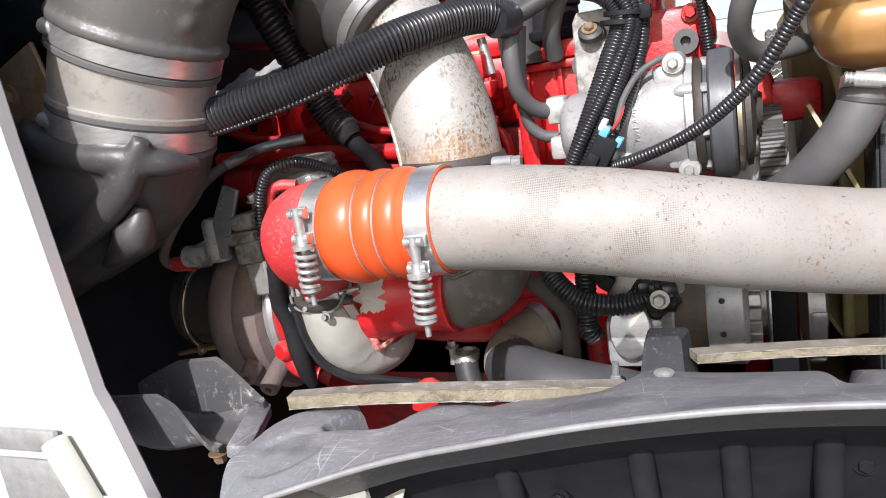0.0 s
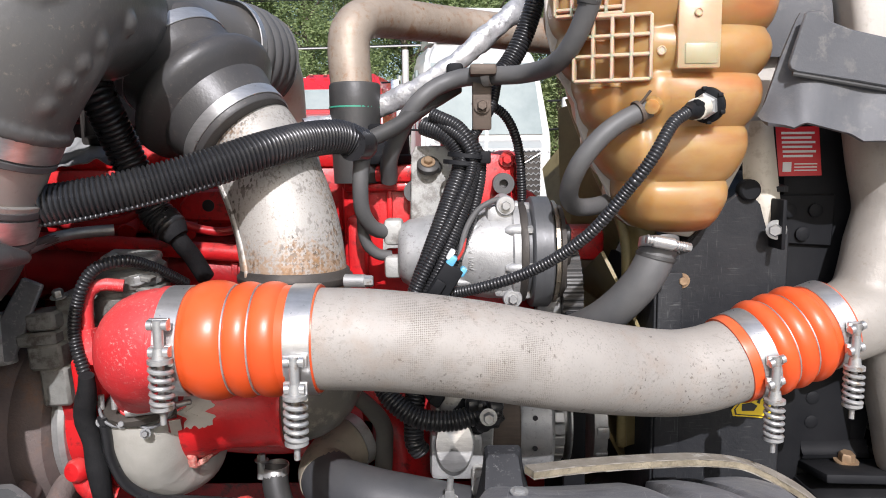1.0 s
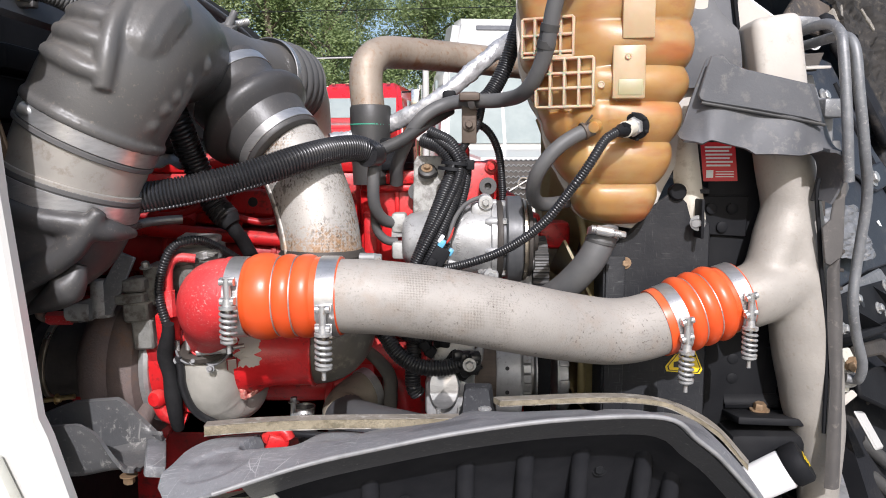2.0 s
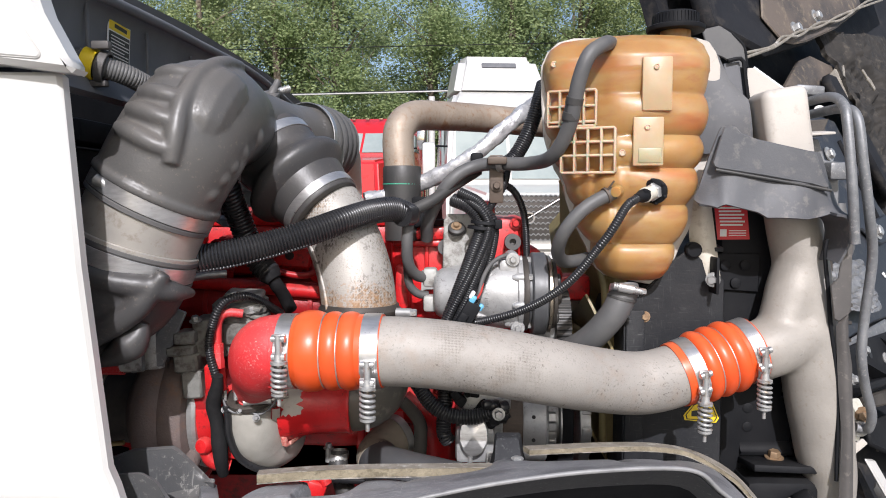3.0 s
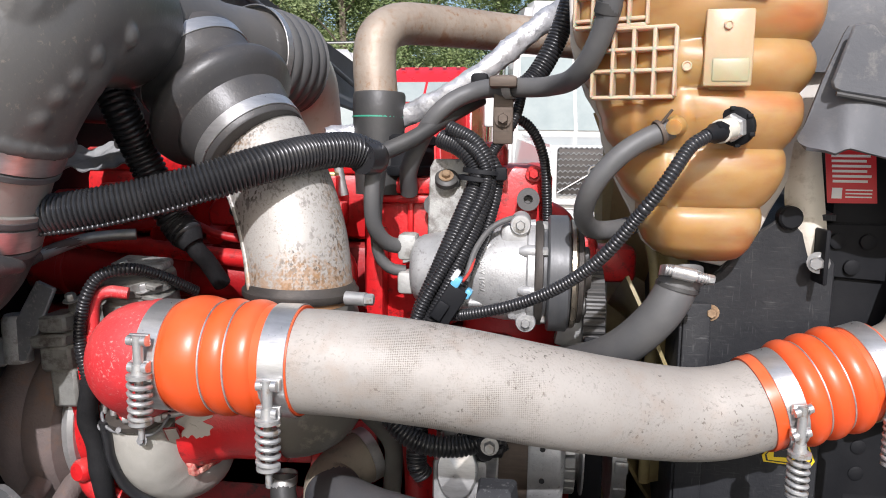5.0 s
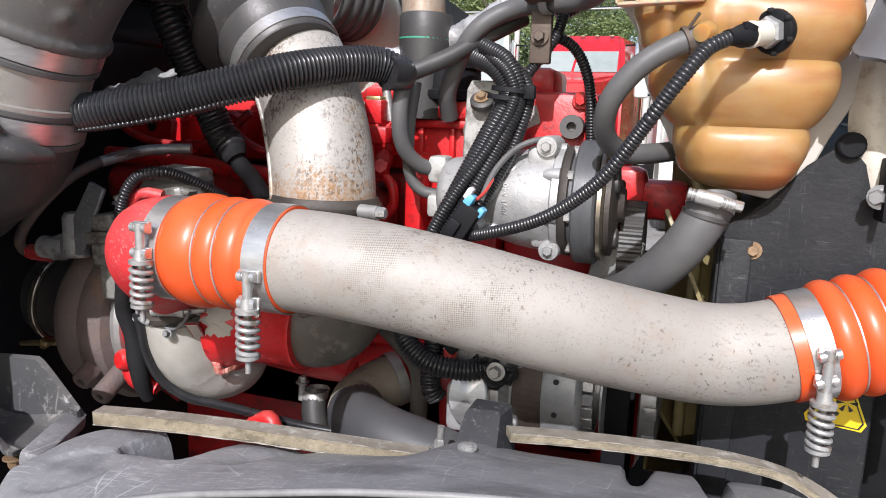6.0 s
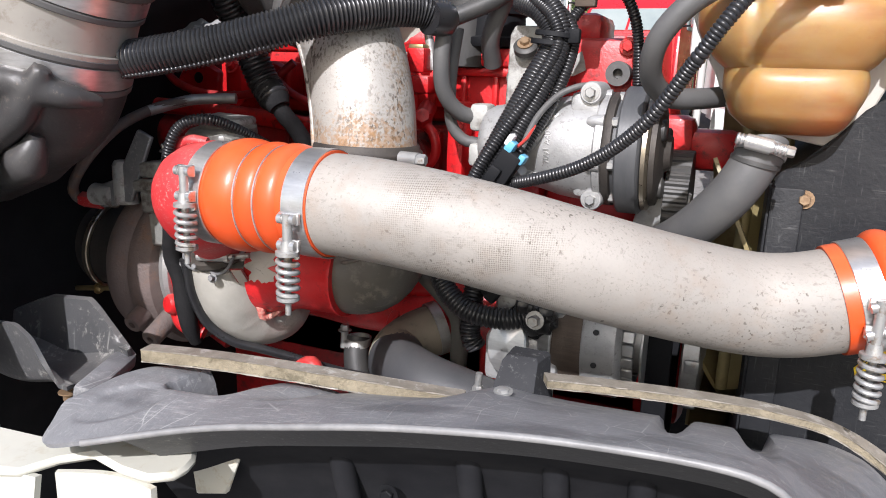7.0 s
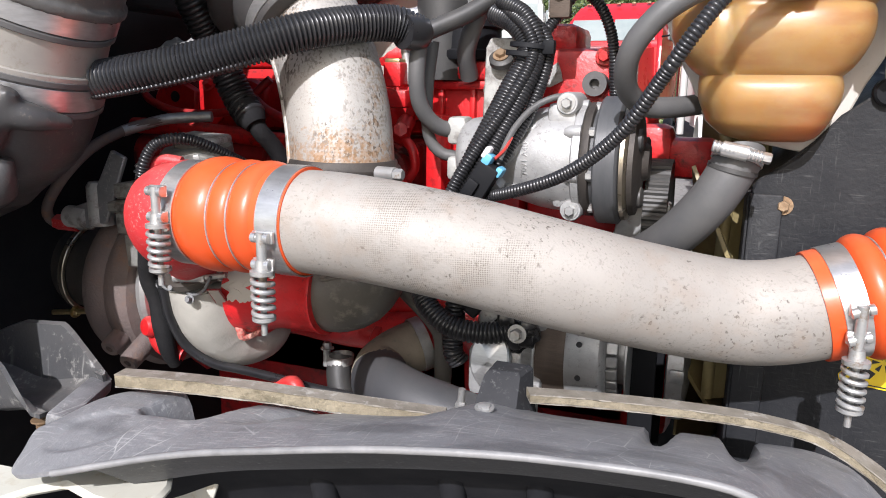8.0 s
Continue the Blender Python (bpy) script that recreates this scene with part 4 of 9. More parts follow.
# ---- rust-speckled intake elbow ----
intake = thing("intake_elbow", (-0.283, 0.745, 1.50), "rust-speckled aluminium intake elbow rising to a rubber bellows", "pipe")
g = Geo()
tube(g, [(-0.367, 0.797, 1.682), (-0.338, 0.782, 1.652), (-0.311, 0.766, 1.608), (-0.292, 0.752, 1.558), (-0.284, 0.745, 1.51), (-0.283, 0.745, 1.492)], [0.053, 0.0535, 0.0545, 0.055, 0.055], 48, 0.006)
part("elbow", g, M["rusty_pipe"], intake)
seam = [Vector(p) + Vector(q) * (0.0548 / Vector(q).length) for p, q in (((-0.338, 0.782, 1.652), (-0.55, -0.55, -0.35)), ((-0.311, 0.766, 1.608), (-0.72, -0.66, -0.30)), ((-0.292, 0.752, 1.558), (-0.75, -0.66, -0.2)), ((-0.284, 0.745, 1.515), (-0.75, -0.66, 0)), ((-0.283, 0.745, 1.502), (-0.75, -0.66, 0)))]
part("weld_seam", tube(Geo(), seam, 0.0030, 10, 0.006), M["rusty_pipe"], intake, "raised weld seam")
g = Geo()
lathe(g, (-0.283, 0.745, 1.497), (0.02, 0, 1), [(0, 0.054), (0, 0.058), (0.003, 0.0605), (0.008, 0.0605), (0.011, 0.0575), (0.014, 0.057), (0.016, 0.0555)], 56)
part("flange", g, M["dark_metal"], intake, "dark clamped flange ring")
g = Geo()
tube(g, [(-0.226, 0.712, 1.503), (-0.205, 0.708, 1.503)], 0.007, 14)
hexbolt(g, (-0.207, 0.708, 1.503), (1, 0, 0), 0.012, 0.010, False)
part("clamp_bolt", g, M["zinc"], intake)
intake.location += Vector((-0.003, 0.013, 0.005))

# ---- rubber bellows and tee ----
A, B = Vector((-0.446, 0.826, 1.762)), Vector((-0.343, 0.782, 1.656))
ax = (B - A).normalized()
L = (B - A).length
bell = thing("bellows", B, "black rubber bellows clamped onto the intake elbow", "hose")
prof = [(0.0, 0.058), (0.012, 0.0585), (0.016, 0.0655), (0.050, 0.0660), (0.056, 0.0640), (0.066, 0.0650), (0.076, 0.0705), (0.084, 0.0800), (0.093, 0.0835), (0.102, 0.0805), (0.109, 0.0710), (0.114, 0.0650), (0.120, 0.0640), (0.130, 0.0615), (L - 0.016, 0.0597), (L + 0.004, 0.0595), (L + 0.006, 0.058), (L + 0.006, 0.053)]
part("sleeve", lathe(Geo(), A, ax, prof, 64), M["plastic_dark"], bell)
part("band", ring(Geo(), A + ax * 0.034, ax, 0.0662, 0.016, 0.0012, 64), M["steel"], bell, "bright steel band")
part("band", ring(Geo(), A + ax * (L - 0.008), ax, 0.0598, 0.014, 0.0014, 64), M["steel"], bell, "bright steel band")

tee = thing("intake_tee", (-0.43, 0.86, 1.70), "black plastic intake tee with a small vacuum fitting", "duct")
g = Geo()
tube(g, [(-0.480, 0.748, 1.781), (-0.462, 0.80, 1.779), (-0.430, 0.88, 1.773), (-0.400, 0.95, 1.768)], [0.066, 0.058, 0.053, 0.058], 48)
tube(g, [(-0.455, 0.845, 1.775), tuple(A), tuple(A + ax * 0.012)], [0.055, 0.060, 0.060], 44)
part("body", g, M["plastic"], tee)
g = Geo()
ring(g, (-0.477, 0.760, 1.781), (0.30, 0.95, 0), 0.0665, 0.012, 0.0014)
part("band", g, M["steel"], tee, "slotted steel band")
g = Geo()
ring(g, (-0.404, 0.94, 1.769), (0.40, 0.92, -0.08), 0.0630, 0.010, 0.0014)
part("band", g, M["steel"], tee, "slotted steel band")
g = Geo()
box(g, (-0.437, 0.855, 1.832), (0.022, 0.022, 0.012), 0.003, (20, 15, 0))
lathe(g, (-0.437, 0.855, 1.834), (0.35, 0.3, 0.9), [(0, 0.007), (0.012, 0.007), (0.014, 0.0055), (0.026, 0.0055)], 12)
part("vacuum_fitting", g, M["grey_rubber"], tee)
g = Geo()
tube(g, [(-0.452, 0.87, 1.836), (-0.435, 0.885, 1.843), (-0.420, 0.90, 1.850)], 0.0058, 12, wave=(0.003, 0.0009))
part("clamp_screw", g, M["zinc"], tee)

rear_boot = thing("rear_intake_boot", (-0.36, 1.02, 1.69), "brown-grey wrinkled rubber boot behind the intake tee", "hose")
tube(g2 := Geo(), [(-0.402, 0.945, 1.768), (-0.388, 0.98, 1.766), (-0.376, 1.01, 1.763)], [0.0655, 0.067, 0.064], 44, wave=(0.016, 0.003))
part("sleeve", g2, M["grey_rubber"], rear_boot)
g = Geo()
tube(g, [(-0.382, 1.0, 1.760), (-0.378, 1.04, 1.745), (-0.380, 1.07, 1.70), (-0.382, 1.10, 1.60)], 0.054, 32)
solo("rear_duct", g, M["cream"], "cream painted duct beyond the intake tee", "duct")

# ---- air-cleaner duct: upper elbow, aluminium section, lower elbow ----
duct = thing("upper_air_duct", (-0.50, 0.62, 1.66), "weathered black moulded air duct elbow with raised ribs", "duct")
g = Geo()
tube(g, [(-0.514, 0.596, 1.680), (-0.500, 0.596, 1.706), (-0.483, 0.602, 1.737), (-0.473, 0.624, 1.764), (-0.468, 0.662, 1.777), (-0.469, 0.71, 1.781), (-0.473, 0.752, 1.781)], [0.0770, 0.0775, 0.0780, 0.0760, 0.0735, 0.0695, 0.0675], 56, 0.006)
ring(g, (-0.512, 0.596, 1.683), (0.464, 0.0, 0.886), 0.0755, 0.010, 0.0055)
skin = g


DUCT_LINE = spline([(-0.514, 0.596, 1.680), (-0.500, 0.596, 1.706), (-0.483, 0.602, 1.737), (-0.473, 0.624, 1.764), (-0.468, 0.662, 1.777), (-0.469, 0.71, 1.781), (-0.473, 0.752, 1.781)], 0.004)


def seat(p, out=0.0, line=DUCT_LINE, radius=0.0772):
    """The spot on the duct's skin nearest to p."""
    p = Vector(p)
    c = min(line, key=lambda q: (q - p).length)
    return c + (p - c).normalized() * (radius + out)


def rib(pts, r, off=Vector((0.0, 0.0, 0.0))):
    """A raised moulded rib along the given points."""
    return tube(Geo(), [Vector(p) + off for p in pts], r, 14, 0.005)


def duct_rib(pts, r, sink=-0.002):
    """A rib half sunk into the upper duct's skin."""
    return rib([seat(Vector(p) + Vector((0.017, -0.010, 0.004)), sink) for p in pts], r)


def moulded(ob, voxel, rounds):
    """Runs the ribs into the skin with small fillets, as a blow-moulded part has them."""
    m = ob.modifiers.new("one_skin", "REMESH")
    m.mode, m.voxel_size, m.use_smooth_shade = "VOXEL", voxel, True
    m = ob.modifiers.new("fillets", "SMOOTH")
    m.factor, m.iterations = 0.5, rounds


ribs = []
ribs.append(duct_rib([(-0.484, 0.535, 1.706), (-0.482, 0.544, 1.732), (-0.480, 0.555, 1.760), (-0.476, 0.568, 1.784), (-0.470, 0.599, 1.809), (-0.460, 0.646, 1.830), (-0.452, 0.694, 1.840)], [0.0100, 0.0125, 0.0120, 0.0115, 0.0110, 0.0105, 0.0085]))
ribs.append(duct_rib([(-0.452, 0.540, 1.722), (-0.446, 0.552, 1.752), (-0.443, 0.568, 1.778), (-0.440, 0.600, 1.803), (-0.432, 0.650, 1.824)], [0.0200, 0.0350, 0.0380, 0.0360, 0.0240], -0.027))
ribs.append(duct_rib([(-0.488, 0.540, 1.722), (-0.506, 0.541, 1.729), (-0.526, 0.548, 1.739), (-0.545, 0.562, 1.746)], [0.0100, 0.0115, 0.0120, 0.0100]))
ribs.append(duct_rib([(-0.484, 0.549, 1.752), (-0.500, 0.550, 1.757), (-0.518, 0.555, 1.763), (-0.536, 0.566, 1.767)], [0.0100, 0.0115, 0.0120, 0.0100]))
ribs.append(duct_rib([(-0.482, 0.562, 1.778), (-0.497, 0.562, 1.783), (-0.512, 0.566, 1.787), (-0.528, 0.574, 1.789)], [0.0100, 0.0115, 0.0120, 0.0100]))
ribs.append(duct_rib([(-0.478, 0.590, 1.806), (-0.490, 0.590, 1.810), (-0.502, 0.592, 1.810), (-0.516, 0.594, 1.808)], [0.0100, 0.0110, 0.0110, 0.0085]))
for spot in ((-0.405, 0.600, 1.728), (-0.412, 0.584, 1.709), (-0.420, 0.574, 1.694), (-0.430, 0.566, 1.674), (-0.400, 0.640, 1.750)):
    ribs.append(lathe(Geo(), seat(spot, -0.004), (0.75, -0.65, -0.1), [(-0.010, 0), (-0.010, 0.013), (0.000, 0.012), (0.004, 0.0085), (0.006, 0.0045), (0.0065, 0)], 20))
for h in ribs:
    skin.add(h.v, h.f)
moulded(part("elbow", skin, M["plastic"], duct, smooth=180), 0.0026, 3)
g = Geo()
tube(g, [(-0.485, 0.69, 1.848), (-0.470, 0.71, 1.850), (-0.457, 0.73, 1.852)], 0.0052, 12, wave=(0.003, 0.0008))
part("clamp_screw", g, M["zinc"], duct)

AX = Vector((-0.464, 0.0, -0.886)).normalized()
T = Vector((-0.518, 0.596, 1.673))
AX_LOW = Vector((-0.347, 0.0, -0.938)).normalized()
T_LOW = Vector((-0.547, 0.597, 1.600))
alu = thing("air_duct_section", T + AX * 0.1, "dull aluminium air duct section between two band clamps", "duct")
g = tube(Geo(), [T - AX * 0.012, T, T.lerp(T_LOW, 0.5) + Vector((-0.002, 0, 0)), T_LOW, T_LOW + AX_LOW * 0.012], 0.0745, 64, 0.006)
ring(g, T_LOW - AX_LOW * 0.019, AX_LOW, 0.0735, 0.006, 0.0042, 64)
part("pipe", g, M["duct_alu"], alu)
for c, ax in ((T, AX), (T_LOW, AX_LOW)):
    bd = part("band", ring(Geo(), c, ax, 0.0768, 0.020, 0.0014, 64), M["steel"], alu, "wide polished band clamp")
    ring(g := Geo(), c - ax * 0.0145, ax, 0.0742, 0.006, 0.0042)
    ring(g, c + ax * 0.0145, ax, 0.0742, 0.006, 0.0042)
    ring(g, c, ax, 0.0740, 0.030, 0.0024)
    part("rubber_lip", g, M["grey_rubber"], alu)
    e1 = ax.cross(Vector((0, 1, 0))).normalized()
    q = c - Vector((0, 0.066, 0)) - e1 * 0.048
    g = Geo()
    tube(g, [q + e1 * 0.004, q + e1 * 0.024], 0.0070, 14)
    tube(g, [q + e1 * 0.022, q + e1 * 0.040 - Vector((0, 0.002, 0))], 0.0058, 14, wave=(0.003, 0.0010))
    hexbolt(g, q + e1 * 0.038 - Vector((0, 0.002, 0)), e1, 0.013, 0.010, False)
    part("clamp_screw", g, M["zinc"], bd)

low = thing("lower_air_duct", (-0.62, 0.6, 1.40), "weathered black moulded lower air duct with branching ribs", "duct")
LOW_OFF = Vector((0.009, -0.003, 0.0185))
g = Geo()
tube(g, [T_LOW + AX_LOW * 0.004, T_LOW + AX_LOW * 0.018, (-0.566, 0.597, 1.564), (-0.596, 0.597, 1.548), (-0.651, 0.599, 1.5275), (-0.72, 0.603, 1.494), (-0.84, 0.607, 1.44)], [0.0755, 0.0768, 0.0765, 0.0755, 0.074, 0.073, 0.073], 56, 0.008)
plate(g, [(-0.521, 1.548), (-0.507, 1.536), (-0.530, 1.502), (-0.575, 1.468), (-0.66, 1.436), (-0.70, 1.468), (-0.62, 1.493), (-0.55, 1.523)], 0.06, upright(0.630), 0.012)
ribs = []
ribs.append(rib([(-0.640, 0.551, 1.598), (-0.618, 0.536, 1.585), (-0.595, 0.530, 1.570), (-0.550, 0.529, 1.557), (-0.510, 0.539, 1.549), (-0.487, 0.558, 1.541), (-0.476, 0.586, 1.536)], [0.0056, 0.0130, 0.0138, 0.0138, 0.0152, 0.0130, 0.0056], LOW_OFF))
ribs.append(rib([(-0.492, 0.540, 1.566), (-0.507, 0.537, 1.545), (-0.530, 0.536, 1.520), (-0.569, 0.535, 1.496), (-0.620, 0.536, 1.473), (-0.680, 0.542, 1.448)], [0.0090, 0.0152, 0.0152, 0.0145, 0.0145, 0.0072], LOW_OFF))
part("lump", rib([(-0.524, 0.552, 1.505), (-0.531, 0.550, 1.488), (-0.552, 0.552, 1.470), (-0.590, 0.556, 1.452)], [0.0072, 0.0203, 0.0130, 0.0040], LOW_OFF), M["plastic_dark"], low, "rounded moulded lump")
for h in ribs:
    g.add(h.v, h.f)
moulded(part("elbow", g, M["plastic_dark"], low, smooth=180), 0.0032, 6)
g = Geo()
plate(g, [(-0.66, 1.66), (-0.59, 1.685), (-0.578, 1.64), (-0.592, 1.60), (-0.66, 1.61)], 0.005, upright(0.545))
hexbolt(g, (-0.635, 0.540, 1.64), (0, -1, 0), 0.016, 0.012)
solo("duct_bracket", g, M["rust_bolt"], "cream bracket with rust stains and a bolt behind the duct", "bracket")


# ---- engine: red castings ----
engine = thing("engine", (-0.35, 1.05, 0.9), "red-painted diesel engine with dusty castings", "engine")
g = Geo()
box(g, (-0.47, 1.20, 1.20), (0.95, 0.30, 0.62), 0.02)
box(g, (-0.50, 1.10, 1.46), (0.66, 0.16, 0.12), 0.012)
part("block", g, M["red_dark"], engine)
for i in range(6):
    x = -0.78 + 0.088 * i
    g = Geo()
    tube(g, [(x, 1.03, 1.475), (x + 0.004, 0.975, 1.478), (x + 0.012, 0.935, 1.485)], [0.026, 0.028, 0.032], 20)
    box(g, (x, 1.02, 1.475), (0.070, 0.02, 0.080), 0.006)
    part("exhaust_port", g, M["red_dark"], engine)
    for dz in (-0.033, 0.033):
        part("port_bolt", hexbolt(Geo(), (x + 0.026, 1.008, 1.475 + dz), (0, -1, 0), 0.013, 0.012), M["red_dark"], engine)
g = Geo()
tube(g, [(-0.84, 0.925, 1.49), (-0.60, 0.922, 1.493), (-0.42, 0.920, 1.490), (-0.33, 0.918, 1.485)], [0.030, 0.032, 0.031, 0.028], 24)
part("exhaust_manifold", g, M["red_dark"], engine)
for i in range(5):
    x = -0.74 + 0.088 * i
    part("manifold_rib", ring(Geo(), (x, 0.922, 1.491), (1, 0, 0), 0.031, 0.008, 0.004, 28), M["red_dark"], engine)
g = Geo()
box(g, (-0.55, 1.14, 1.575), (0.62, 0.20, 0.10), 0.018)
box(g, (-0.55, 1.13, 1.635), (0.58, 0.19, 0.035), 0.012)
part("rocker_cover", g, M["red"], engine)
for i in range(7):
    g = box(Geo(), (-0.80 + 0.08 * i, 1.015, 1.575), (0.030, 0.05, 0.055), 0.006)
    tube(g, [(-0.80 + 0.08 * i, 1.0, 1.548), (-0.79 + 0.08 * i, 0.96, 1.535)], 0.012, 12)
    part("cover_boss", g, M["red"], engine)
    part("cover_bolt", hexbolt(Geo(), (-0.80 + 0.08 * i, 0.990, 1.592), (0, -0.8, 0.5), 0.014, 0.010), M["red"], engine)
for i, (x, z) in enumerate(((-0.70, 1.555), (-0.58, 1.560), (-0.47, 1.552))):
    g = plate(Geo(), [(x, z), (x + 0.07, z - 0.004), (x + 0.075, z + 0.030), (x + 0.05, z + 0.042), (x + 0.012, z + 0.040), (x - 0.004, z + 0.02)], 0.012, upright(0.955), 0.004)
    part("lifting_lug", g, M["red"], engine)
    part("lug_hole", lathe(Geo(), (x + 0.036, 0.9435, z + 0.020), (0, -1, 0), [(0, 0.008), (0.001, 0.008), (0.0012, 0)], 18), M["ink"], engine)
part("coolant_rail", tube(Geo(), [(-0.80, 0.90, 1.535), (-0.62, 0.895, 1.533), (-0.46, 0.89, 1.522), (-0.34, 0.885, 1.513)], 0.011, 16), M["red"], engine)
part("coolant_rail", tube(Geo(), [(-0.78, 0.91, 1.40), (-0.58, 0.90, 1.425), (-0.44, 0.89, 1.440), (-0.33, 0.885, 1.445)], 0.014, 18), M["red_dark"], engine)
part("fuel_line", tube(Geo(), [(-0.70, 0.91, 1.60), (-0.66, 0.89, 1.57), (-0.60, 0.885, 1.555), (-0.52, 0.885, 1.56), (-0.47, 0.90, 1.60)], 0.0055, 10), M["red_dark"], engine)
part("fuel_line", tube(Geo(), [(-0.52, 0.90, 1.60), (-0.46, 0.88, 1.560), (-0.39, 0.88, 1.545), (-0.34, 0.90, 1.58)], 0.0055, 10), M["red_dark"], engine)
g = Geo()
box(g, (-0.195, 1.00, 1.53), (0.122, 0.17, 0.186), 0.010)
box(g, (-0.195, 0.995, 1.612), (0.136, 0.19, 0.022), 0.006)
box(g, (-0.235, 0.905, 1.50), (0.022, 0.04, 0.12), 0.005)
for x, z in ((-0.245, 1.60), (-0.147, 1.60), (-0.245, 1.46)):
    hexbolt(g, (x, 0.913, z), (0, -1, 0), 0.013, 0.01)
part("front_cover", g, M["red"], engine)
g = Geo()
box(g, (-0.083, 1.02, 1.545), (0.100, 0.19, 0.185), 0.012)
box(g, (-0.105, 0.985, 1.648), (0.050, 0.09, 0.036), 0.010)
box(g, (-0.045, 1.00, 1.61), (0.045, 0.12, 0.060), 0.018)
box(g, (-0.06, 0.965, 1.47), (0.14, 0.10, 0.13), 0.015)
part("gear_housing", g, M["red"], engine)
for x, z in ((-0.122, 1.628), (-0.046, 1.628), (-0.122, 1.50), (-0.046, 1.475)):
    part("housing_bolt", hexbolt(Geo(), (x, 0.922, z), (0, -1, 0), 0.013, 0.009), M["red"], engine)
part("housing_rim", box(Geo(), (-0.083, 0.921, 1.556), (0.104, 0.006, 0.008), 0.002), M["red"], engine)
for x in (-0.235, -0.195, -0.155):
    part("cover_rib", box(Geo(), (x, 0.911, 1.575), (0.007, 0.010, 0.055), 0.002), M["red"], engine)
part("cover_step", box(Geo(), (-0.195, 0.908, 1.595), (0.112, 0.012, 0.010), 0.003), M["red"], engine)
g = Geo()
for x, y, z in ((-0.1625, 0.892, 1.590), (-0.052, 0.902, 1.598)):
    lathe(g, (x, y + 0.022, z), (0, -1, 0), [(0, 0.013), (0.018, 0.013), (0.02, 0.0135), (0.024, 0.0135), (0.024, 0.0055), (0.014, 0.005), (0.014, 0)], 24)
part("bush", g, M["grey_rubber"], engine, "round grey rubber-faced mounting bush")
g = Geo()
tube(g, [(-0.060, 1.0, 1.570), (-0.024, 0.985, 1.566), (-0.008, 0.975, 1.540), (-0.004, 0.970, 1.46)], [0.022, 0.024, 0.025, 0.026], 26)
box(g, (0.012, 0.945, 1.525), (0.045, 0.05, 0.06), 0.012)
box(g, (0.052, 0.95, 1.518), (0.060, 0.05, 0.045), 0.010)
part("water_outlet", g, M["red"], engine)
g = Geo()
box(g, (-0.30, 1.01, 1.36), (0.62, 0.05, 0.09), 0.015)
box(g, (-0.30, 0.99, 1.19), (0.70, 0.06, 0.14), 0.02)
tube(g, [(-0.43, 0.850, 1.295), (-0.35, 0.845, 1.305), (-0.27, 0.835, 1.318), (-0.215, 0.83, 1.316), (-0.185, 0.83, 1.298), (-0.175, 0.835, 1.265), (-0.172, 0.84, 1.20)], [0.024, 0.026, 0.029, 0.031, 0.031, 0.030, 0.030], 26)
tube(g, [(-0.45, 0.82, 1.275), (-0.36, 0.80, 1.278), (-0.285, 0.80, 1.285), (-0.235, 0.81, 1.290)], [0.020, 0.021, 0.024, 0.027], 22)
ring(g, (-0.30, 0.787, 1.264), (1, 0, 0), 0.025, 0.012, 0.008)
box(g, (-0.345, 0.80, 1.315), (0.035, 0.04, 0.05), 0.008)
part("water_manifold", g, M["red"], engine).location.y += 0.090
for i in range(5):
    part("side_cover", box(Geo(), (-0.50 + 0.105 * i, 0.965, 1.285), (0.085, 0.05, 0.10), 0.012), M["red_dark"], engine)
    part("side_bolt", hexbolt(Geo(), (-0.53 + 0.105 * i, 0.938, 1.315), (0, -1, 0), 0.014, 0.010), M["red"], engine)
    part("side_bolt", hexbolt(Geo(), (-0.47 + 0.105 * i, 0.938, 1.255), (0, -1, 0), 0.014, 0.010), M["red"], engine)
for x, z, w in ((-0.33, 1.31, 0.03), (-0.40, 1.26, 0.035), (-0.27, 1.245, 0.03), (-0.12, 1.29, 0.03)):
    g = box(Geo(), (x, 0.86, z), (w, 0.035, 0.028), 0.006)
    tube(g, [(x, 0.86, z), (x + 0.012, 0.90, z + 0.012), (x + 0.016, 0.95, z + 0.02)], 0.010, 12)
    part("bracket_arm", g, M["red"], engine).location.y += 0.070
g = Geo()
tube(g, [(-0.37, 0.745, 1.248), (-0.345, 0.74, 1.262), (-0.335, 0.738, 1.25)], 0.009, 10)
box(g, (-0.352, 0.738, 1.243), (0.03, 0.02, 0.026), 0.004, (0, 20, 10))
part("injector_plug", g, M["red"], engine)
for x, y, z, sx, sy, sz in ((-0.68, 0.93, 1.36, 0.2, 0.05, 0.16), (-0.62, 0.90, 1.255, 0.16, 0.05, 0.09), (-0.14, 0.93, 1.40, 0.16, 0.06, 0.06)):
    part("side_casting", box(Geo(), (x, y, z), (sx, sy, sz), 0.015), M["red_dark"], engine)
g = Geo()
tube(g, [(-0.80, 0.86, 1.30), (-0.66, 0.85, 1.28), (-0.55, 0.86, 1.22)], 0.02, 14)
part("lower_casting", g, M["red_dark"], engine)
lathe(g := Geo(), (-0.208, 0.93, 1.624), (0, 0, 1), [(0, 0.041), (0.004, 0.043), (0.010, 0.043), (0.012, 0.039), (0.035, 0.038), (0.037, 0.041), (0.046, 0.041), (0.049, 0.037), (0.049, 0)], 36)
solo("oil_filler_cap", g, M["black"], "glossy black oil filler cap on the red front cover", "cap")
g = Geo()
plate(g, [(-0.168, 1.535), (-0.125, 1.535), (-0.112, 1.63), (-0.118, 1.645), (-0.160, 1.645), (-0.165, 1.635)], 0.010, upright(0.872))
box(g, (-0.14, 0.872, 1.52), (0.06, 0.05, 0.03), 0.006)
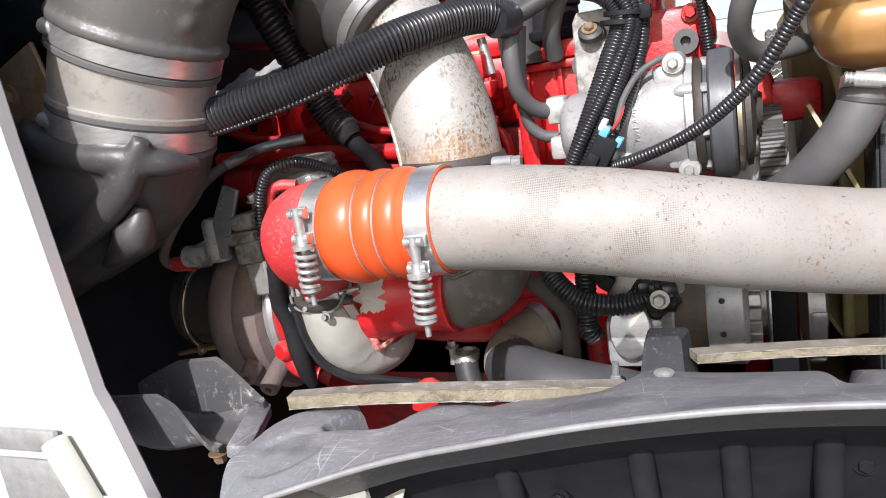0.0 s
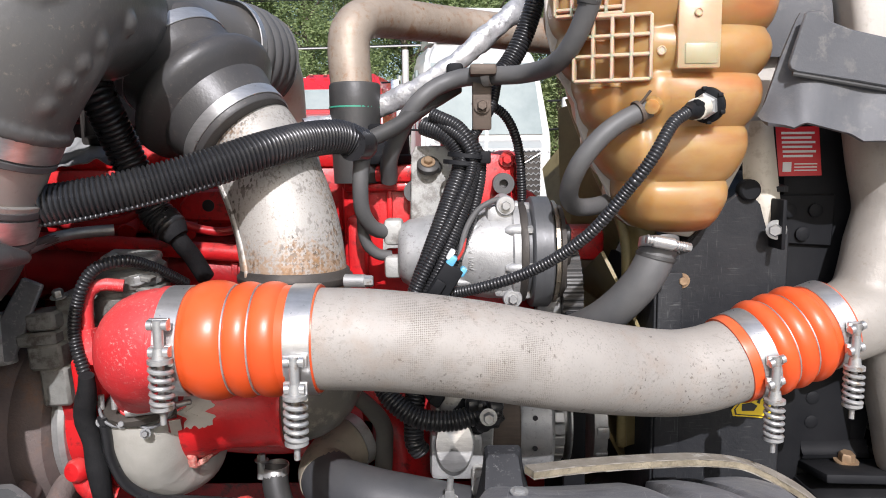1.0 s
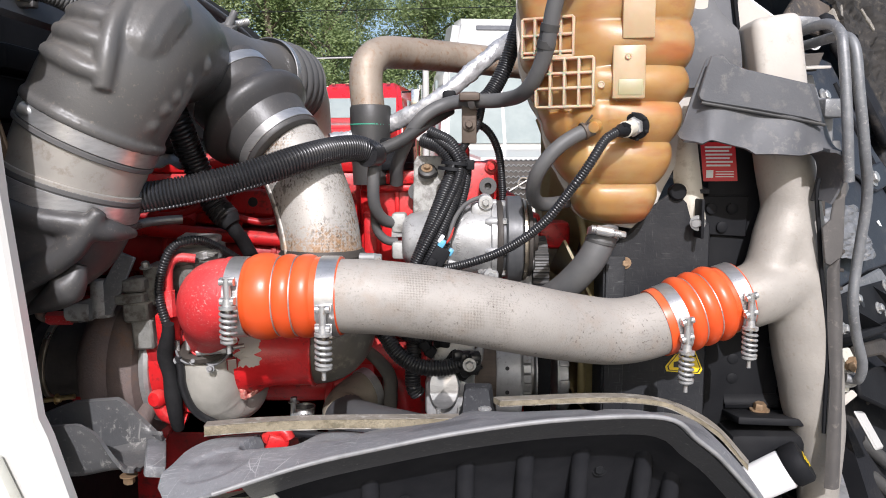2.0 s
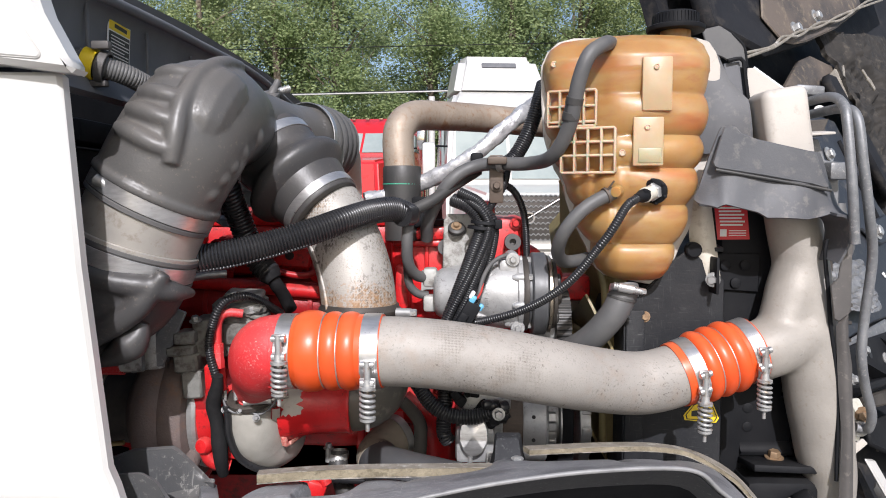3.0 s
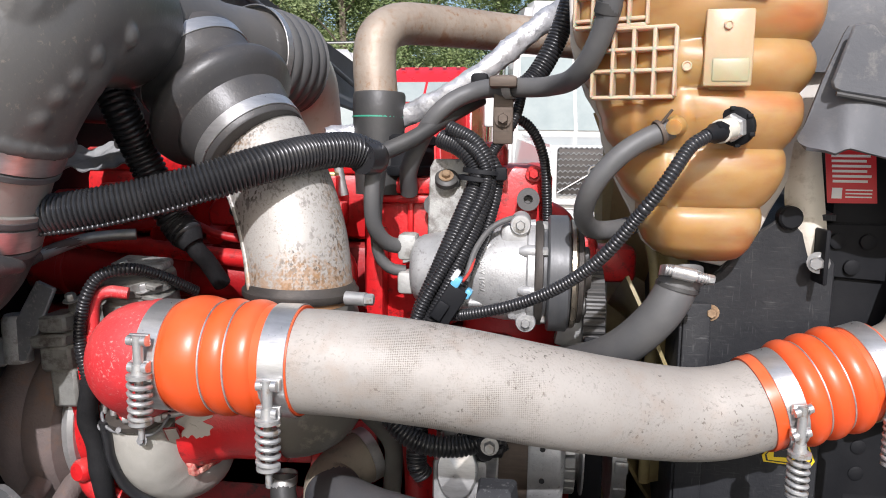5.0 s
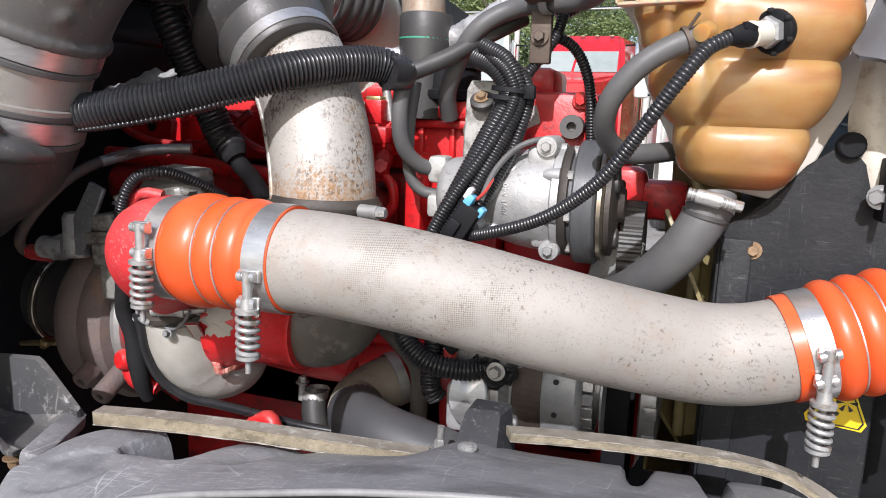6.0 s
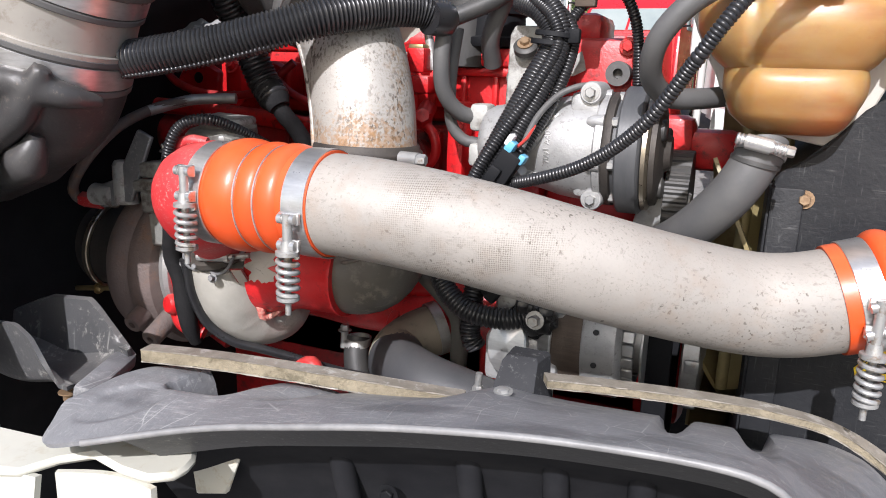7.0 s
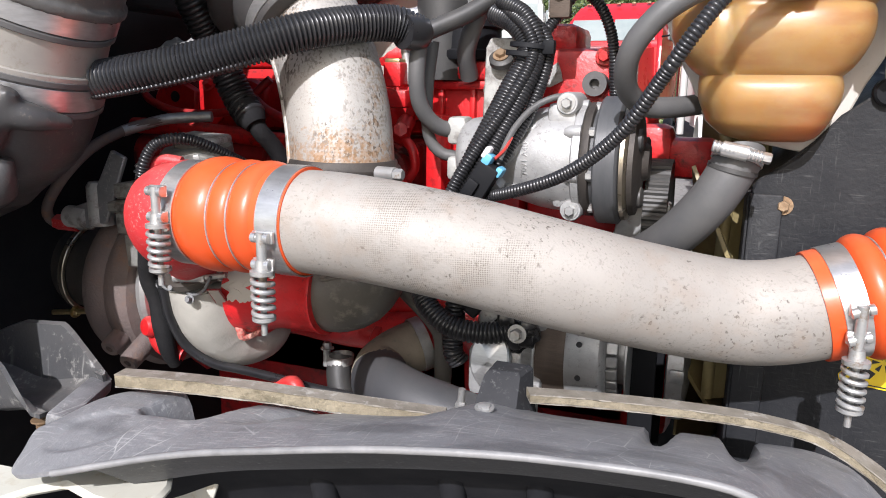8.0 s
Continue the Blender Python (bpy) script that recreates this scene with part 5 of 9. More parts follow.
solo("compressor_bracket", g, M["grey_cast"], "flat grey cast bracket above the compressor", "bracket")
g = Geo()
lathe(g, (-0.145, 0.858, 1.620), (0.05, -0.7, 0.7), [(0, 0.0135), (0.006, 0.0135), (0.008, 0.011)], 28)
box(g, (-0.137, 0.860, 1.620), (0.016, 0.014, 0.012), 0.005, (45, 0, 0))
solo("rubber_mount", g, M["rubber"], "round black rubber mount on the grey bracket", "mount")
solo("mount_bolt", hexbolt(Geo(), (-0.145, 0.852, 1.626), (0.05, -0.7, 0.7), 0.011, 0.006), M["rust_bolt"], "rusty hexagon bolt in a rubber mount", "bolt")
g = Geo()
plate(g, [(-0.205, 1.515), (-0.168, 1.52), (-0.168, 1.548), (-0.203, 1.55)], 0.001, upright(0.9135), 0)
solo("nameplate", g, M["grey_cast"], "small grey metal plate on the red cover", "plate")
g = Geo()
plate(g, [(-0.195, 1.524), (-0.183, 1.524), (-0.186, 1.541), (-0.198, 1.541)], 0.0008, upright(0.9118), 0)
plate(g, [(-0.181, 1.524), (-0.170, 1.524), (-0.172, 1.536), (-0.178, 1.536)], 0.0008, upright(0.9118), 0)
solo("nameplate_mark", g, M["ink"], "dark bars on the small metal plate", "marking")
g = Geo()
plate(g, [(-0.126, 1.588), (-0.118, 1.594), (-0.106, 1.594), (-0.092, 1.601), (-0.094, 1.611), (-0.098, 1.622), (-0.104, 1.618), (-0.113, 1.611), (-0.121, 1.610), (-0.120, 1.600)], 0.001, upright(0.9235), 0)
solo("worn_patch", g, M["grey_cast"], "bare grey patch where red paint has flaked", "paint patch")

# red fittings, clips and pipes beside the front cover
side = thing("fuel_fitting", (-0.299, 0.920, 1.581), "red-painted fuel fittings with a brass-capped block", "fitting")
part("block", box(Geo(), (-0.299, 0.920, 1.607), (0.024, 0.03, 0.030), 0.003), M["red"], side)
part("cap", box(Geo(), (-0.299, 0.918, 1.622), (0.020, 0.024, 0.008), 0.002), M["brass"], side, "worn brassy cap")
part("lower_block", box(Geo(), (-0.296, 0.920, 1.578), (0.034, 0.035, 0.022), 0.004), M["red"], side)
part("union", lathe(Geo(), (-0.284, 0.900, 1.538), (0.3, -0.8, 0.3), [(-0.02, 0.012), (0, 0.012), (0.004, 0.009), (0.012, 0.009), (0.013, 0)], 6), M["red"], side)
part("pipe", tube(Geo(), [(-0.286, 0.905, 1.533), (-0.269, 0.900, 1.518), (-0.266, 0.900, 1.494), (-0.281, 0.900, 1.474)], 0.0062, 12), M["red"], side)
solo("steel_stay", tube(Geo(), [(-0.293, 0.930, 1.641), (-0.284, 0.930, 1.596)], 0.0058, 10), M["zinc"], "flat grey steel stay beside the red cover", "stay")
# crumpled heat shield behind the duct
sheet(g := Geo(), lambda u, v: (-0.69 + 0.185 * u, 0.85 + 0.06 * v, 1.603 + 0.026 * u + 0.030 * v + 0.010 * math.sin(3.1 * u) + 0.003 * math.sin(17 * u + 3 * v) + 0.002 * math.sin(31 * u - 9 * v) + 0.0012 * math.sin(53 * u + 21 * v)), 48, 20, 0.002)
solo("heat_shield", g, M["heatshield"], "crumpled silver-grey heat shield on the rocker cover", "heat shield")
g = Geo()
tube(g, [(-0.55, 0.88, 1.70), (-0.545, 0.875, 1.66)], 0.010, 12)
box(g, (-0.552, 0.90, 1.675), (0.03, 0.03, 0.05), 0.006)
hexbolt(g, (-0.52, 0.87, 1.655), (0.4, -0.9, 0), 0.016, 0.02)
solo("brass_fitting", g, M["dark_metal"], "brown metal fitting behind the air duct", "fitting")

# ---- crossover pipe behind ----
cross = thing("crossover_pipe", (-0.235, 0.88, 1.66), "rust-stained grey steel pipe bending towards the front", "pipe")
part("pipe", tube(Geo(), [(-0.238, 0.916, 1.702), (-0.243, 0.922, 1.763), (-0.238, 0.930, 1.792), (-0.219, 0.962, 1.811), (-0.177, 1.012, 1.817), (-0.097, 1.085, 1.820), (0.048, 1.145, 1.813), (0.20, 1.16, 1.80)], 0.0262, 32), M["crossover"], cross)
part("sleeve", lathe(Geo(), (-0.236, 0.914, 1.600), (0, 0.03, 1), [(0, 0.028), (0.03, 0.0295), (0.05, 0.0305), (0.098, 0.0320), (0.120, 0.0320), (0.123, 0.0305), (0.123, 0.025)], 36), M["rubber"], cross, "black rubber sleeve")
part("line_mark", ring(Geo(), (-0.2365, 0.9172, 1.694), (0, 0.03, 1), 0.0318, 0.002, 0.0006), M["green"], cross, "thin green line")

# ---- air-conditioning compressor ----
comp = thing("compressor", (-0.11, 0.83, 1.46), "bright cast-aluminium air-conditioning compressor with a belt pulley", "compressor")
CY, CZ = 0.838, 1.521
g = Geo()
lathe(g, (-0.180, CY, CZ), (1, 0, 0), [(0, 0.026), (0.004, 0.034), (0.012, 0.039), (0.030, 0.042), (0.034, 0.044), (0.040, 0.0445), (0.050, 0.044), (0.070, 0.047), (0.090, 0.052), (0.105, 0.054), (0.128, 0.0545), (0.130, 0.058), (0.137, 0.058)], 56)
part("housing", g, M["alu"], comp)
part("clamp_flange", lathe(Geo(), (-0.0425, CY, CZ), (1, 0, 0), [(0, 0.05), (0.0, 0.0565), (0.002, 0.058), (0.008, 0.058), (0.009, 0.054)], 56), M["dark_metal"], comp, "dark seal flange")
for a in range(-12, 348, 45):
    q = (CY - 0.0545 * math.cos(radians(a)), CZ + 0.0545 * math.sin(radians(a)))
    part("bolt_boss", lathe(Geo(), (-0.060, q[0], q[1]), (1, 0, 0), [(0, 0.003), (0.006, 0.0065), (0.017, 0.0072), (0.0175, 0)], 16), M["alu"], comp)
    part("flange_bolt", hexbolt(Geo(), (-0.036, q[0], q[1]), (1, 0, 0), 0.0105, 0.007, False), M["zinc"], comp)
for x, z, s in ((-0.059, CZ + 0.057, 1), (-0.051, CZ - 0.048, -1)):
    g = Geo()
    lathe(g, (x, CY - 0.042, z), (0, 1, 0), [(0, 0.0100), (0.002, 0.0110), (0.05, 0.0110)], 24)
    box(g, (x - 0.006, CY - 0.012, z - 0.014 * s), (0.030, 0.050, 0.028), 0.006)
    part("mounting_lug", g, M["alu"], comp)
    part("mounting_bolt", hexbolt(Geo(), (x, CY - 0.042, z), (0, -1, 0), 0.0105, 0.007), M["zinc"], comp)
for x0, z0, x1, z1 in ((-0.128, CZ - 0.012, -0.098, CZ + 0.022), (-0.136, CZ - 0.028, -0.098, CZ - 0.030), (-0.112, CZ + 0.020, -0.078, CZ + 0.040)):
    y0, y1 = (CY - math.sqrt(max(0.0, r * r - (z - CZ) ** 2)) for r, z in ((0.0445, z0), (0.050, z1)))
    part("cast_rib", tube(Geo(), [(x0, y0 + 0.002, z0), ((x0 + x1) / 2, (y0 + y1) / 2 - 0.001, (z0 + z1) / 2), (x1, y1 + 0.003, z1)], [0.002, 0.0055, 0.003], 14), M["alu"], comp)
g = Geo()
lathe(g, (-0.128, CY - 0.030, CZ - 0.026), (-0.2, -0.9, -0.3), [(0, 0.012), (0.012, 0.011), (0.016, 0.008), (0.017, 0)], 24)
part("plug_boss", g, M["alu"], comp)
cu = bpy.data.curves.new("cast_number", "FONT")
cu.body = "7091 A40"
cu.size, cu.extrude, cu.align_x, cu.align_y = 0.0085, 0.0016, "CENTER", "CENTER"
holder_ob = bpy.data.objects.new("cast_number_source", cu)
number = bpy.data.meshes.new_from_object(holder_ob)
g = Geo()
pts = []
for v in number.vertices:
    p = Vector((-0.0975 - v.co.y, 0, CZ + 0.002 + v.co.x))
    p.y = CY - math.sqrt(max(0.0, 0.0500 ** 2 - (p.z - CZ) ** 2)) - 0.05 * (p.x + 0.0975) - v.co.z
    pts.append(p)
g.add(pts, [tuple(f.vertices) for f in number.polygons])
part("cast_number", g, M["alu"], comp, "raised cast number", smooth=0)
bpy.data.objects.remove(holder_ob)
bpy.data.curves.remove(cu)
bpy.data.meshes.remove(number)
g = Geo()
lathe(g, (-0.030, CY, CZ), (1, 0, 0), [(-0.014, 0.045), (-0.012, 0.052), (0.0, 0.053), (0.001, 0.0625), (0.003, 0.0645), (0.022, 0.0645), (0.024, 0.062), (0.025, 0.058)], 56)
part("pulley", g, M["belt"], comp, "grey belt-covered pulley")
g = Geo()
lathe(g, (-0.004, CY, CZ), (1, 0, 0), [(0, 0.060), (0.004, 0.060), (0.006, 0.057), (0.007, 0.050)], 48)
part("clutch_ring", g, M["brass_dark"], comp, "worn steel clutch ring")
g = Geo()
lathe(g, (0.003, CY, CZ), (1, 0, 0), [(0, 0.055), (0.005, 0.054), (0.007, 0.045), (0.010, 0.02), (0.016, 0.016), (0.016, 0)], 40)
part("clutch_plate", g, M["dark_metal"], comp)
for a in range(0, 360, 120):
    part("clutch_rivet", lathe(Geo(), (0.009, CY + 0.036 * math.cos(radians(a + 20)), CZ + 0.036 * math.sin(radians(a + 20))), (1, 0, 0), [(0, 0.011), (0.004, 0.011), (0.006, 0.008), (0.006, 0)], 18), M["rubber"], comp)
g = Geo()
box(g, (-0.186, CY + 0.005, CZ + 0.025), (0.022, 0.03, 0.030), 0.005)
box(g, (-0.186, CY + 0.005, CZ - 0.016), (0.022, 0.03, 0.026), 0.005)
part("port_block", g, M["grey_cast"], comp)
g = Geo()
tube(g, [(-0.216, 0.800, 1.648), (-0.219, 0.797, 1.605), (-0.218, 0.806, 1.572), (-0.207, 0.825, 1.551), (-0.188, 0.843, 1.545)], 0.0088, 18)
solo("refrigerant_hose", g, M["grey_rubber"], "grey rubber hose looping into the compressor port", "hose", "compressor hoses")
g = Geo()
tube(g, [(-0.216, 0.835, 1.640), (-0.221, 0.832, 1.590), (-0.220, 0.833, 1.541), (-0.207, 0.838, 1.521), (-0.190, 0.843, 1.517)], 0.0066, 14)
solo("refrigerant_hose", g, M["grey_rubber"], "thinner grey rubber hose into the lower compressor port", "hose", "compressor hoses")

# ---- alternator and belt drive ----
alt = thing("alternator", (-0.07, 0.80, 1.26), "grey alternator with a brown core and slotted end plate", "alternator")
AY, AZ = 0.835, 1.325
g = Geo()
lathe(g, (-0.145, AY, AZ), (1, 0, 0), [(0, 0.045), (0.006, 0.058), (0.03, 0.062), (0.072, 0.064)], 40)
box(g, (-0.115, AY - 0.045, 1.300), (0.062, 0.05, 0.055), 0.008)
box(g, (-0.105, AY - 0.05, 1.362), (0.06, 0.04, 0.05), 0.006)
part("rear_housing", g, M["alu"], alt)
lathe(g := Geo(), (-0.118, AY - 0.072, 1.318), (-0.1, -1, 0.25), [(0, 0.030), (0.006, 0.030), (0.0075, 0.028), (0.008, 0)], 36, flat=0.72)
part("cover_disc", g, M["steel"], alt, "shiny oval cover")
part("rear_bracket", plate(Geo(), [(-0.146, 1.284), (-0.146, 1.304), (-0.134, 1.312), (-0.094, 1.304), (-0.086, 1.360), (-0.066, 1.376), (-0.062, 1.370), (-0.068, 1.284)], 0.008, upright(0.782), 0.002), M["alu"], alt, "pale cast rear bracket")
part("rear_strap", plate(Geo(), [(-0.090, 1.300), (-0.076, 1.300), (-0.074, 1.345), (-0.088, 1.345)], 0.006, upright(0.772), 0.002), M["steel"], alt, "bright strap")
rb = random.Random(4)
blob = [(-0.096 + (0.025 + rb.uniform(-0.004, 0.004)) * math.cos(radians(15 * k)), 1.350 + (0.022 + rb.uniform(-0.004, 0.005)) * math.sin(radians(15 * k))) for k in range(24)]
part("sealant", plate(Geo(), blob, 0.009, upright(0.773), 0.003), M["tape"], alt, "black lump of sealant round the terminal")
part("terminal_bolt", hexbolt(Geo(), (-0.096, 0.767, 1.356), (0.05, -0.9, 0.3), 0.014, 0.008), M["steel"], alt)
g = Geo()
lathe(g, (-0.075, AY, AZ), (1, 0, 0), [(0, 0.0655), (0.010, 0.067), (0.012, 0.0662), (0.022, 0.0662), (0.024, 0.067), (0.032, 0.0655)], 48)
part("stator", g, M["brown_metal"], alt, "brown laminated core")
g = Geo()
lathe(g, (-0.044, AY, AZ), (1, 0, 0), [(0, 0.068), (0.003, 0.070), (0.034, 0.070), (0.038, 0.066), (0.040, 0.050)], 48)
part("front_housing", g, M["alu"], alt)
for k in range(24):
    a = radians(15 * k)
    part("fan_blade", box(Geo(), (0.001, AY + 0.052 * math.cos(a), AZ + 0.052 * math.sin(a)), (0.012, 0.006, 0.012), 0.001, (15 * k, 0, 0), 1), M["zinc"], alt)
g = Geo()
lathe(g, (-0.004, AY, AZ), (1, 0, 0), [(0, 0.040), (0.016, 0.040), (0.018, 0.056), (0.020, 0.056), (0.020, 0.03)], 36)
part("cooling_fan", g, M["zinc"], alt)
g = Geo()
for z in (1.345, 1.31):
    part("vent_hole", lathe(Geo(), (-0.029, AY - 0.0695, z), (0, -1, 0), [(0, 0.003), (0.001, 0.003), (0.001, 0)], 12), M["ink"], alt)
belt = thing("belt_drive", (0.03, 0.85, 1.20), "black ribbed belt running over toothed pulleys", "belt")
g = Geo()
cog = [((0.0575 + 0.0022 * (k // 2 % 2)) * math.cos(math.pi * k / 80), (0.0575 + 0.0022 * (k // 2 % 2)) * math.sin(math.pi * k / 80)) for k in range(160)]
plate(g, cog, 0.024, Matrix.Translation((0.014, 0.90, 1.46)) @ Matrix.Rotation(radians(90), 4, "Y"), 0)
part("idler", g, M["rubber"], belt, "ribbed black idler pulley")
g = Geo()
box(g, (0.028, 0.835, 1.27), (0.026, 0.006, 0.36), 0.002)
box(g, (0.028, 0.99, 1.27), (0.026, 0.006, 0.36), 0.002)
part("belt", g, M["black"], belt)
g = Geo()
lathe(g, (0.050, 0.90, 1.300), (1, 0, 0), [(0, 0.06), (0.002, 0.068), (0.018, 0.068), (0.02, 0.06), (0.024, 0.03)], 40)
part("hub", g, M["zinc"], belt)
for k in range(12):
    a = radians(30 * k)
    part("hub_tooth", box(Geo(), (0.062, 0.90 + 0.06 * math.cos(a), 1.30 + 0.06 * math.sin(a)), (0.016, 0.02, 0.016), 0.003, (30 * k, 0, 0)), M["zinc"], belt)
g = Geo()
box(g, (0.012, 0.87, 1.455), (0.05, 0.02, 0.055), 0.004, (0, 12, 0))
solo("belt_guard", g, M["zinc"], "pale grey metal guard beside the idler pulley", "guard")

# ---- fan ----
fan = thing("engine_fan", (0.085, 1.12, 1.0), "yellowed plastic engine fan standing still behind the shroud", "fan")
part("hub", lathe(Geo(), (0.06, 1.12, 1.42), (1, 0, 0), [(0, 0.09), (0.05, 0.10), (0.06, 0.08), (0.06, 0)], 36), M["fan"], fan)
for k in range(9):
    a0 = radians(40 * k + 12)
    sheet(g := Geo(), lambda u, v, a0=a0: (0.062 + 0.055 * v, 1.12 + (0.09 + 0.20 * u) * math.cos(a0 + 0.42 * (v - 0.5)), 1.42 + (0.09 + 0.20 * u) * math.sin(a0 + 0.42 * (v - 0.5))), 8, 6, 0.004)
    part("blade", g, M["fan"], fan)

# ---- fan shroud and radiator ----
shroud = thing("fan_shroud", (0.19, 0.80, 1.0), "black fibre-filled plastic fan shroud with scratched sides", "fan shroud")
g = Geo()
plate(g, [(0.112, 1.00), (0.262, 1.00), (0.262, 1.545), (0.232, 1.575), (0.206, 1.592), (0.180, 1.572), (0.150, 1.535), (0.118, 1.512), (0.112, 1.497)], 0.006, upright(0.812), 0.002)
box(g, (0.114, 0.97, 1.25), (0.007, 0.33, 0.50), 0.003)
sheet(g, lambda u, v: (0.115 + 0.145 * u, 0.81 + 0.5 * v, (1.505 + 0.09 * min(1, u * 1.5)) + 0.06 * v), 10, 10, 0.006)
part("side_wall", g, M["shroud"], shroud)
g = Geo()
box(g, (0.1275, 0.8035, 1.25), (0.028, 0.006, 0.50), 0.002)
part("edge_strip", g, M["shroud"], shroud)
part("rivet", hexbolt(Geo(), (0.142, 0.805, 1.490), (0, -1, 0), 0.011, 0.006), M["rust_bolt"], shroud, "small rusty fastener")
part("lug", lathe(Geo(), (0.213, 0.812, 1.592), (0, -1, 0), [(0, 0.012), (0.012, 0.012), (0.014, 0.010)], 18), M["black"], shroud)
rad = thing("radiator", (0.31, 1.1, 1.0), "black radiator side tank with labels and bolted brackets", "radiator")
part("side_tank", box(Geo(), (0.315, 1.00, 1.40), (0.105, 0.34, 0.80), 0.012), M["black"], rad)
part("core", box(Geo(), (0.315, 1.62, 1.40), (0.08, 0.9, 0.78), 0.005), M["dark_metal"], rad)
g = Geo()
plate(g, [(0.243, 1.53), (0.320, 1.525), (0.322, 1.585), (0.245, 1.585)], 0.005, upright(0.829), 0.0015)
for x, z in ((0.268, 1.567), (0.298, 1.567), (0.284, 1.540)):
    lathe(g, (x, 0.824, z), (0, -1, 0), [(0, 0.008), (0.004, 0.008), (0.005, 0.006)], 16)
box(g, (0.241, 0.800, 1.555), (0.005, 0.05, 0.055), 0.002)
part("mount_plate", g, M["black"], rad)
part("mount_bolt", hexbolt(Geo(), (0.2375, 0.786, 1.549), (-0.5, -0.85, 0), 0.014, 0.012), M["steel"], rad, "bright bolt in a slotted bracket")

RZ = upright(0.8285)
red_tag = thing("red_label", (0.279, 0.829, 1.605), "red label with white printing on the radiator tank", "label")
part("film", plate(Geo(), [(0.2505, 1.662), (0.257, 1.606), (0.306, 1.6065), (0.300, 1.662)], 0.0006, RZ, 0), M["label_red"], red_tag)
g = Geo()
for i in range(6):
    x0 = 0.257 + 0.0007 * i
    z = 1.6535 - 0.0052 * i
    plate(g, [(x0, z), (x0 + 0.038 - 0.004 * (i % 2), z), (x0 + 0.038 - 0.004 * (i % 2), z + 0.0026), (x0, z + 0.0026)], 0.0005, upright(0.8278), 0)
for i in range(3):
    plate(g, [(0.274, 1.612 + 0.0036 * i), (0.300, 1.612 + 0.0036 * i), (0.300, 1.6133 + 0.0036 * i), (0.274, 1.6133 + 0.0036 * i)], 0.0005, upright(0.8278), 0)
plate(g, [(0.2605, 1.611), (0.2705, 1.611), (0.2705, 1.622), (0.2605, 1.622)], 0.0005, upright(0.8278), 0)
part("print", g, M["paper_white"], red_tag, "white printed lines")
warn = thing("warning_label", (0.243, 0.80, 1.315), "yellow triangular fan warning label on the shroud", "label")
part("film", plate(Geo(), [(0.212, 1.322), (0.260, 1.318), (0.264, 1.325), (0.247, 1.366), (0.239, 1.367), (0.210, 1.329)], 0.0008, upright(0.8055), 0), M["label_yellow"], warn)
g = Geo()
E0 = [(0.212, 1.322), (0.260, 1.318), (0.264, 1.325), (0.247, 1.366), (0.239, 1.367), (0.210, 1.329)]
for (xa, za), (xb, zb) in zip(E0, E0[1:] + E0[:1]):
    cx, cz = 0.239, 1.337
    q = lambda x, z, s: (cx + (x - cx) * s, cz + (z - cz) * s)
    plate(g, [q(xa, za, 0.90), q(xb, zb, 0.90), q(xb, zb, 0.84), q(xa, za, 0.84)], 0.0005, upright(0.8046), 0)
for a in range(0, 360, 60):
    c, s = math.cos(radians(a)), math.sin(radians(a))
    plate(g, [(0.245 + 0.002 * c, 1.345 + 0.002 * s), (0.245 + 0.009 * c - 0.002 * s, 1.345 + 0.009 * s + 0.002 * c), (0.245 + 0.009 * c + 0.002 * s, 1.345 + 0.009 * s - 0.002 * c)], 0.0005, upright(0.8046), 0)
plate(g, [(0.222, 1.328), (0.236, 1.328), (0.240, 1.334), (0.233, 1.338), (0.222, 1.336)], 0.0005, upright(0.8046), 0)
part("pictogram", g, M["ink"], warn, "black fan pictogram and border")
warn.location += Vector((-0.006, 0, 0.008))
g = Geo()
sheet(g, lambda u, v: (0.213 + 0.028 * v + 0.020 * u - 0.012 * math.sin(math.pi * u) * (1 - v), 0.815 - 0.012 * math.sin(math.pi * v), 1.668 - 0.135 * u), 14, 6, 0.004)
solo("plastic_strap", g, M["white_plastic"], "off-white plastic strap beside the coolant tank", "strap")
brk = thing("radiator_mount", (0.345, 0.82, 1.24), "black bent steel radiator mount with a rusty bolt", "bracket")
g = Geo()
plate(g, [(0.300, 1.285), (0.378, 1.285), (0.388, 1.352), (0.380, 1.360), (0.300, 1.360), (0.295, 1.352)], 0.006, upright(0.838), 0.002)
for z in (1.342, 1.312):
    lathe(g, (0.311, 0.832, z), (0, -1, 0), [(0, 0.008), (0.003, 0.008), (0.004, 0.006)], 16)
box(g, (0.348, 0.803, 1.262), (0.10, 0.075, 0.011), 0.003, (-9, 2, 0))
sheet(g, lambda u, v: (0.300 + 0.08 * u, 0.836 - 0.012 * (1 - math.cos(v * 1.5)) , 1.288 - 0.020 * math.sin(v * 1.4)), 4, 8, 0.006)
part("plate", g, M["black"], brk)
part("bolt", hexbolt(Geo(), (0.349, 0.818, 1.267), (0, -0.15, 1), 0.018, 0.012), M["rust_bolt"], brk, "rusty hexagon bolt")
part("rubber_block", box(Geo(), (0.345, 0.82, 1.21), (0.11, 0.10, 0.075), 0.014), M["black"], brk)
box(g := Geo(), (0.33, 1.02, 1.02), (0.22, 0.22, 0.30), 0.02)
solo("chassis_crossmember", g, M["black"], "dark painted chassis member under the radiator", "chassis member")
res = thing("washer_bottle", (0.37, 0.76, 1.17), "white bottle with a ribbed black cap behind the fender", "bottle")
D = Vector((0.75, -0.25, 0.55)).normalized()
part("bottle", lathe(Geo(), (0.30, 0.765, 1.165), D, [(0, 0.02), (0.004, 0.026), (0.075, 0.027), (0.08, 0.023)], 28), M["paper_white"], res)
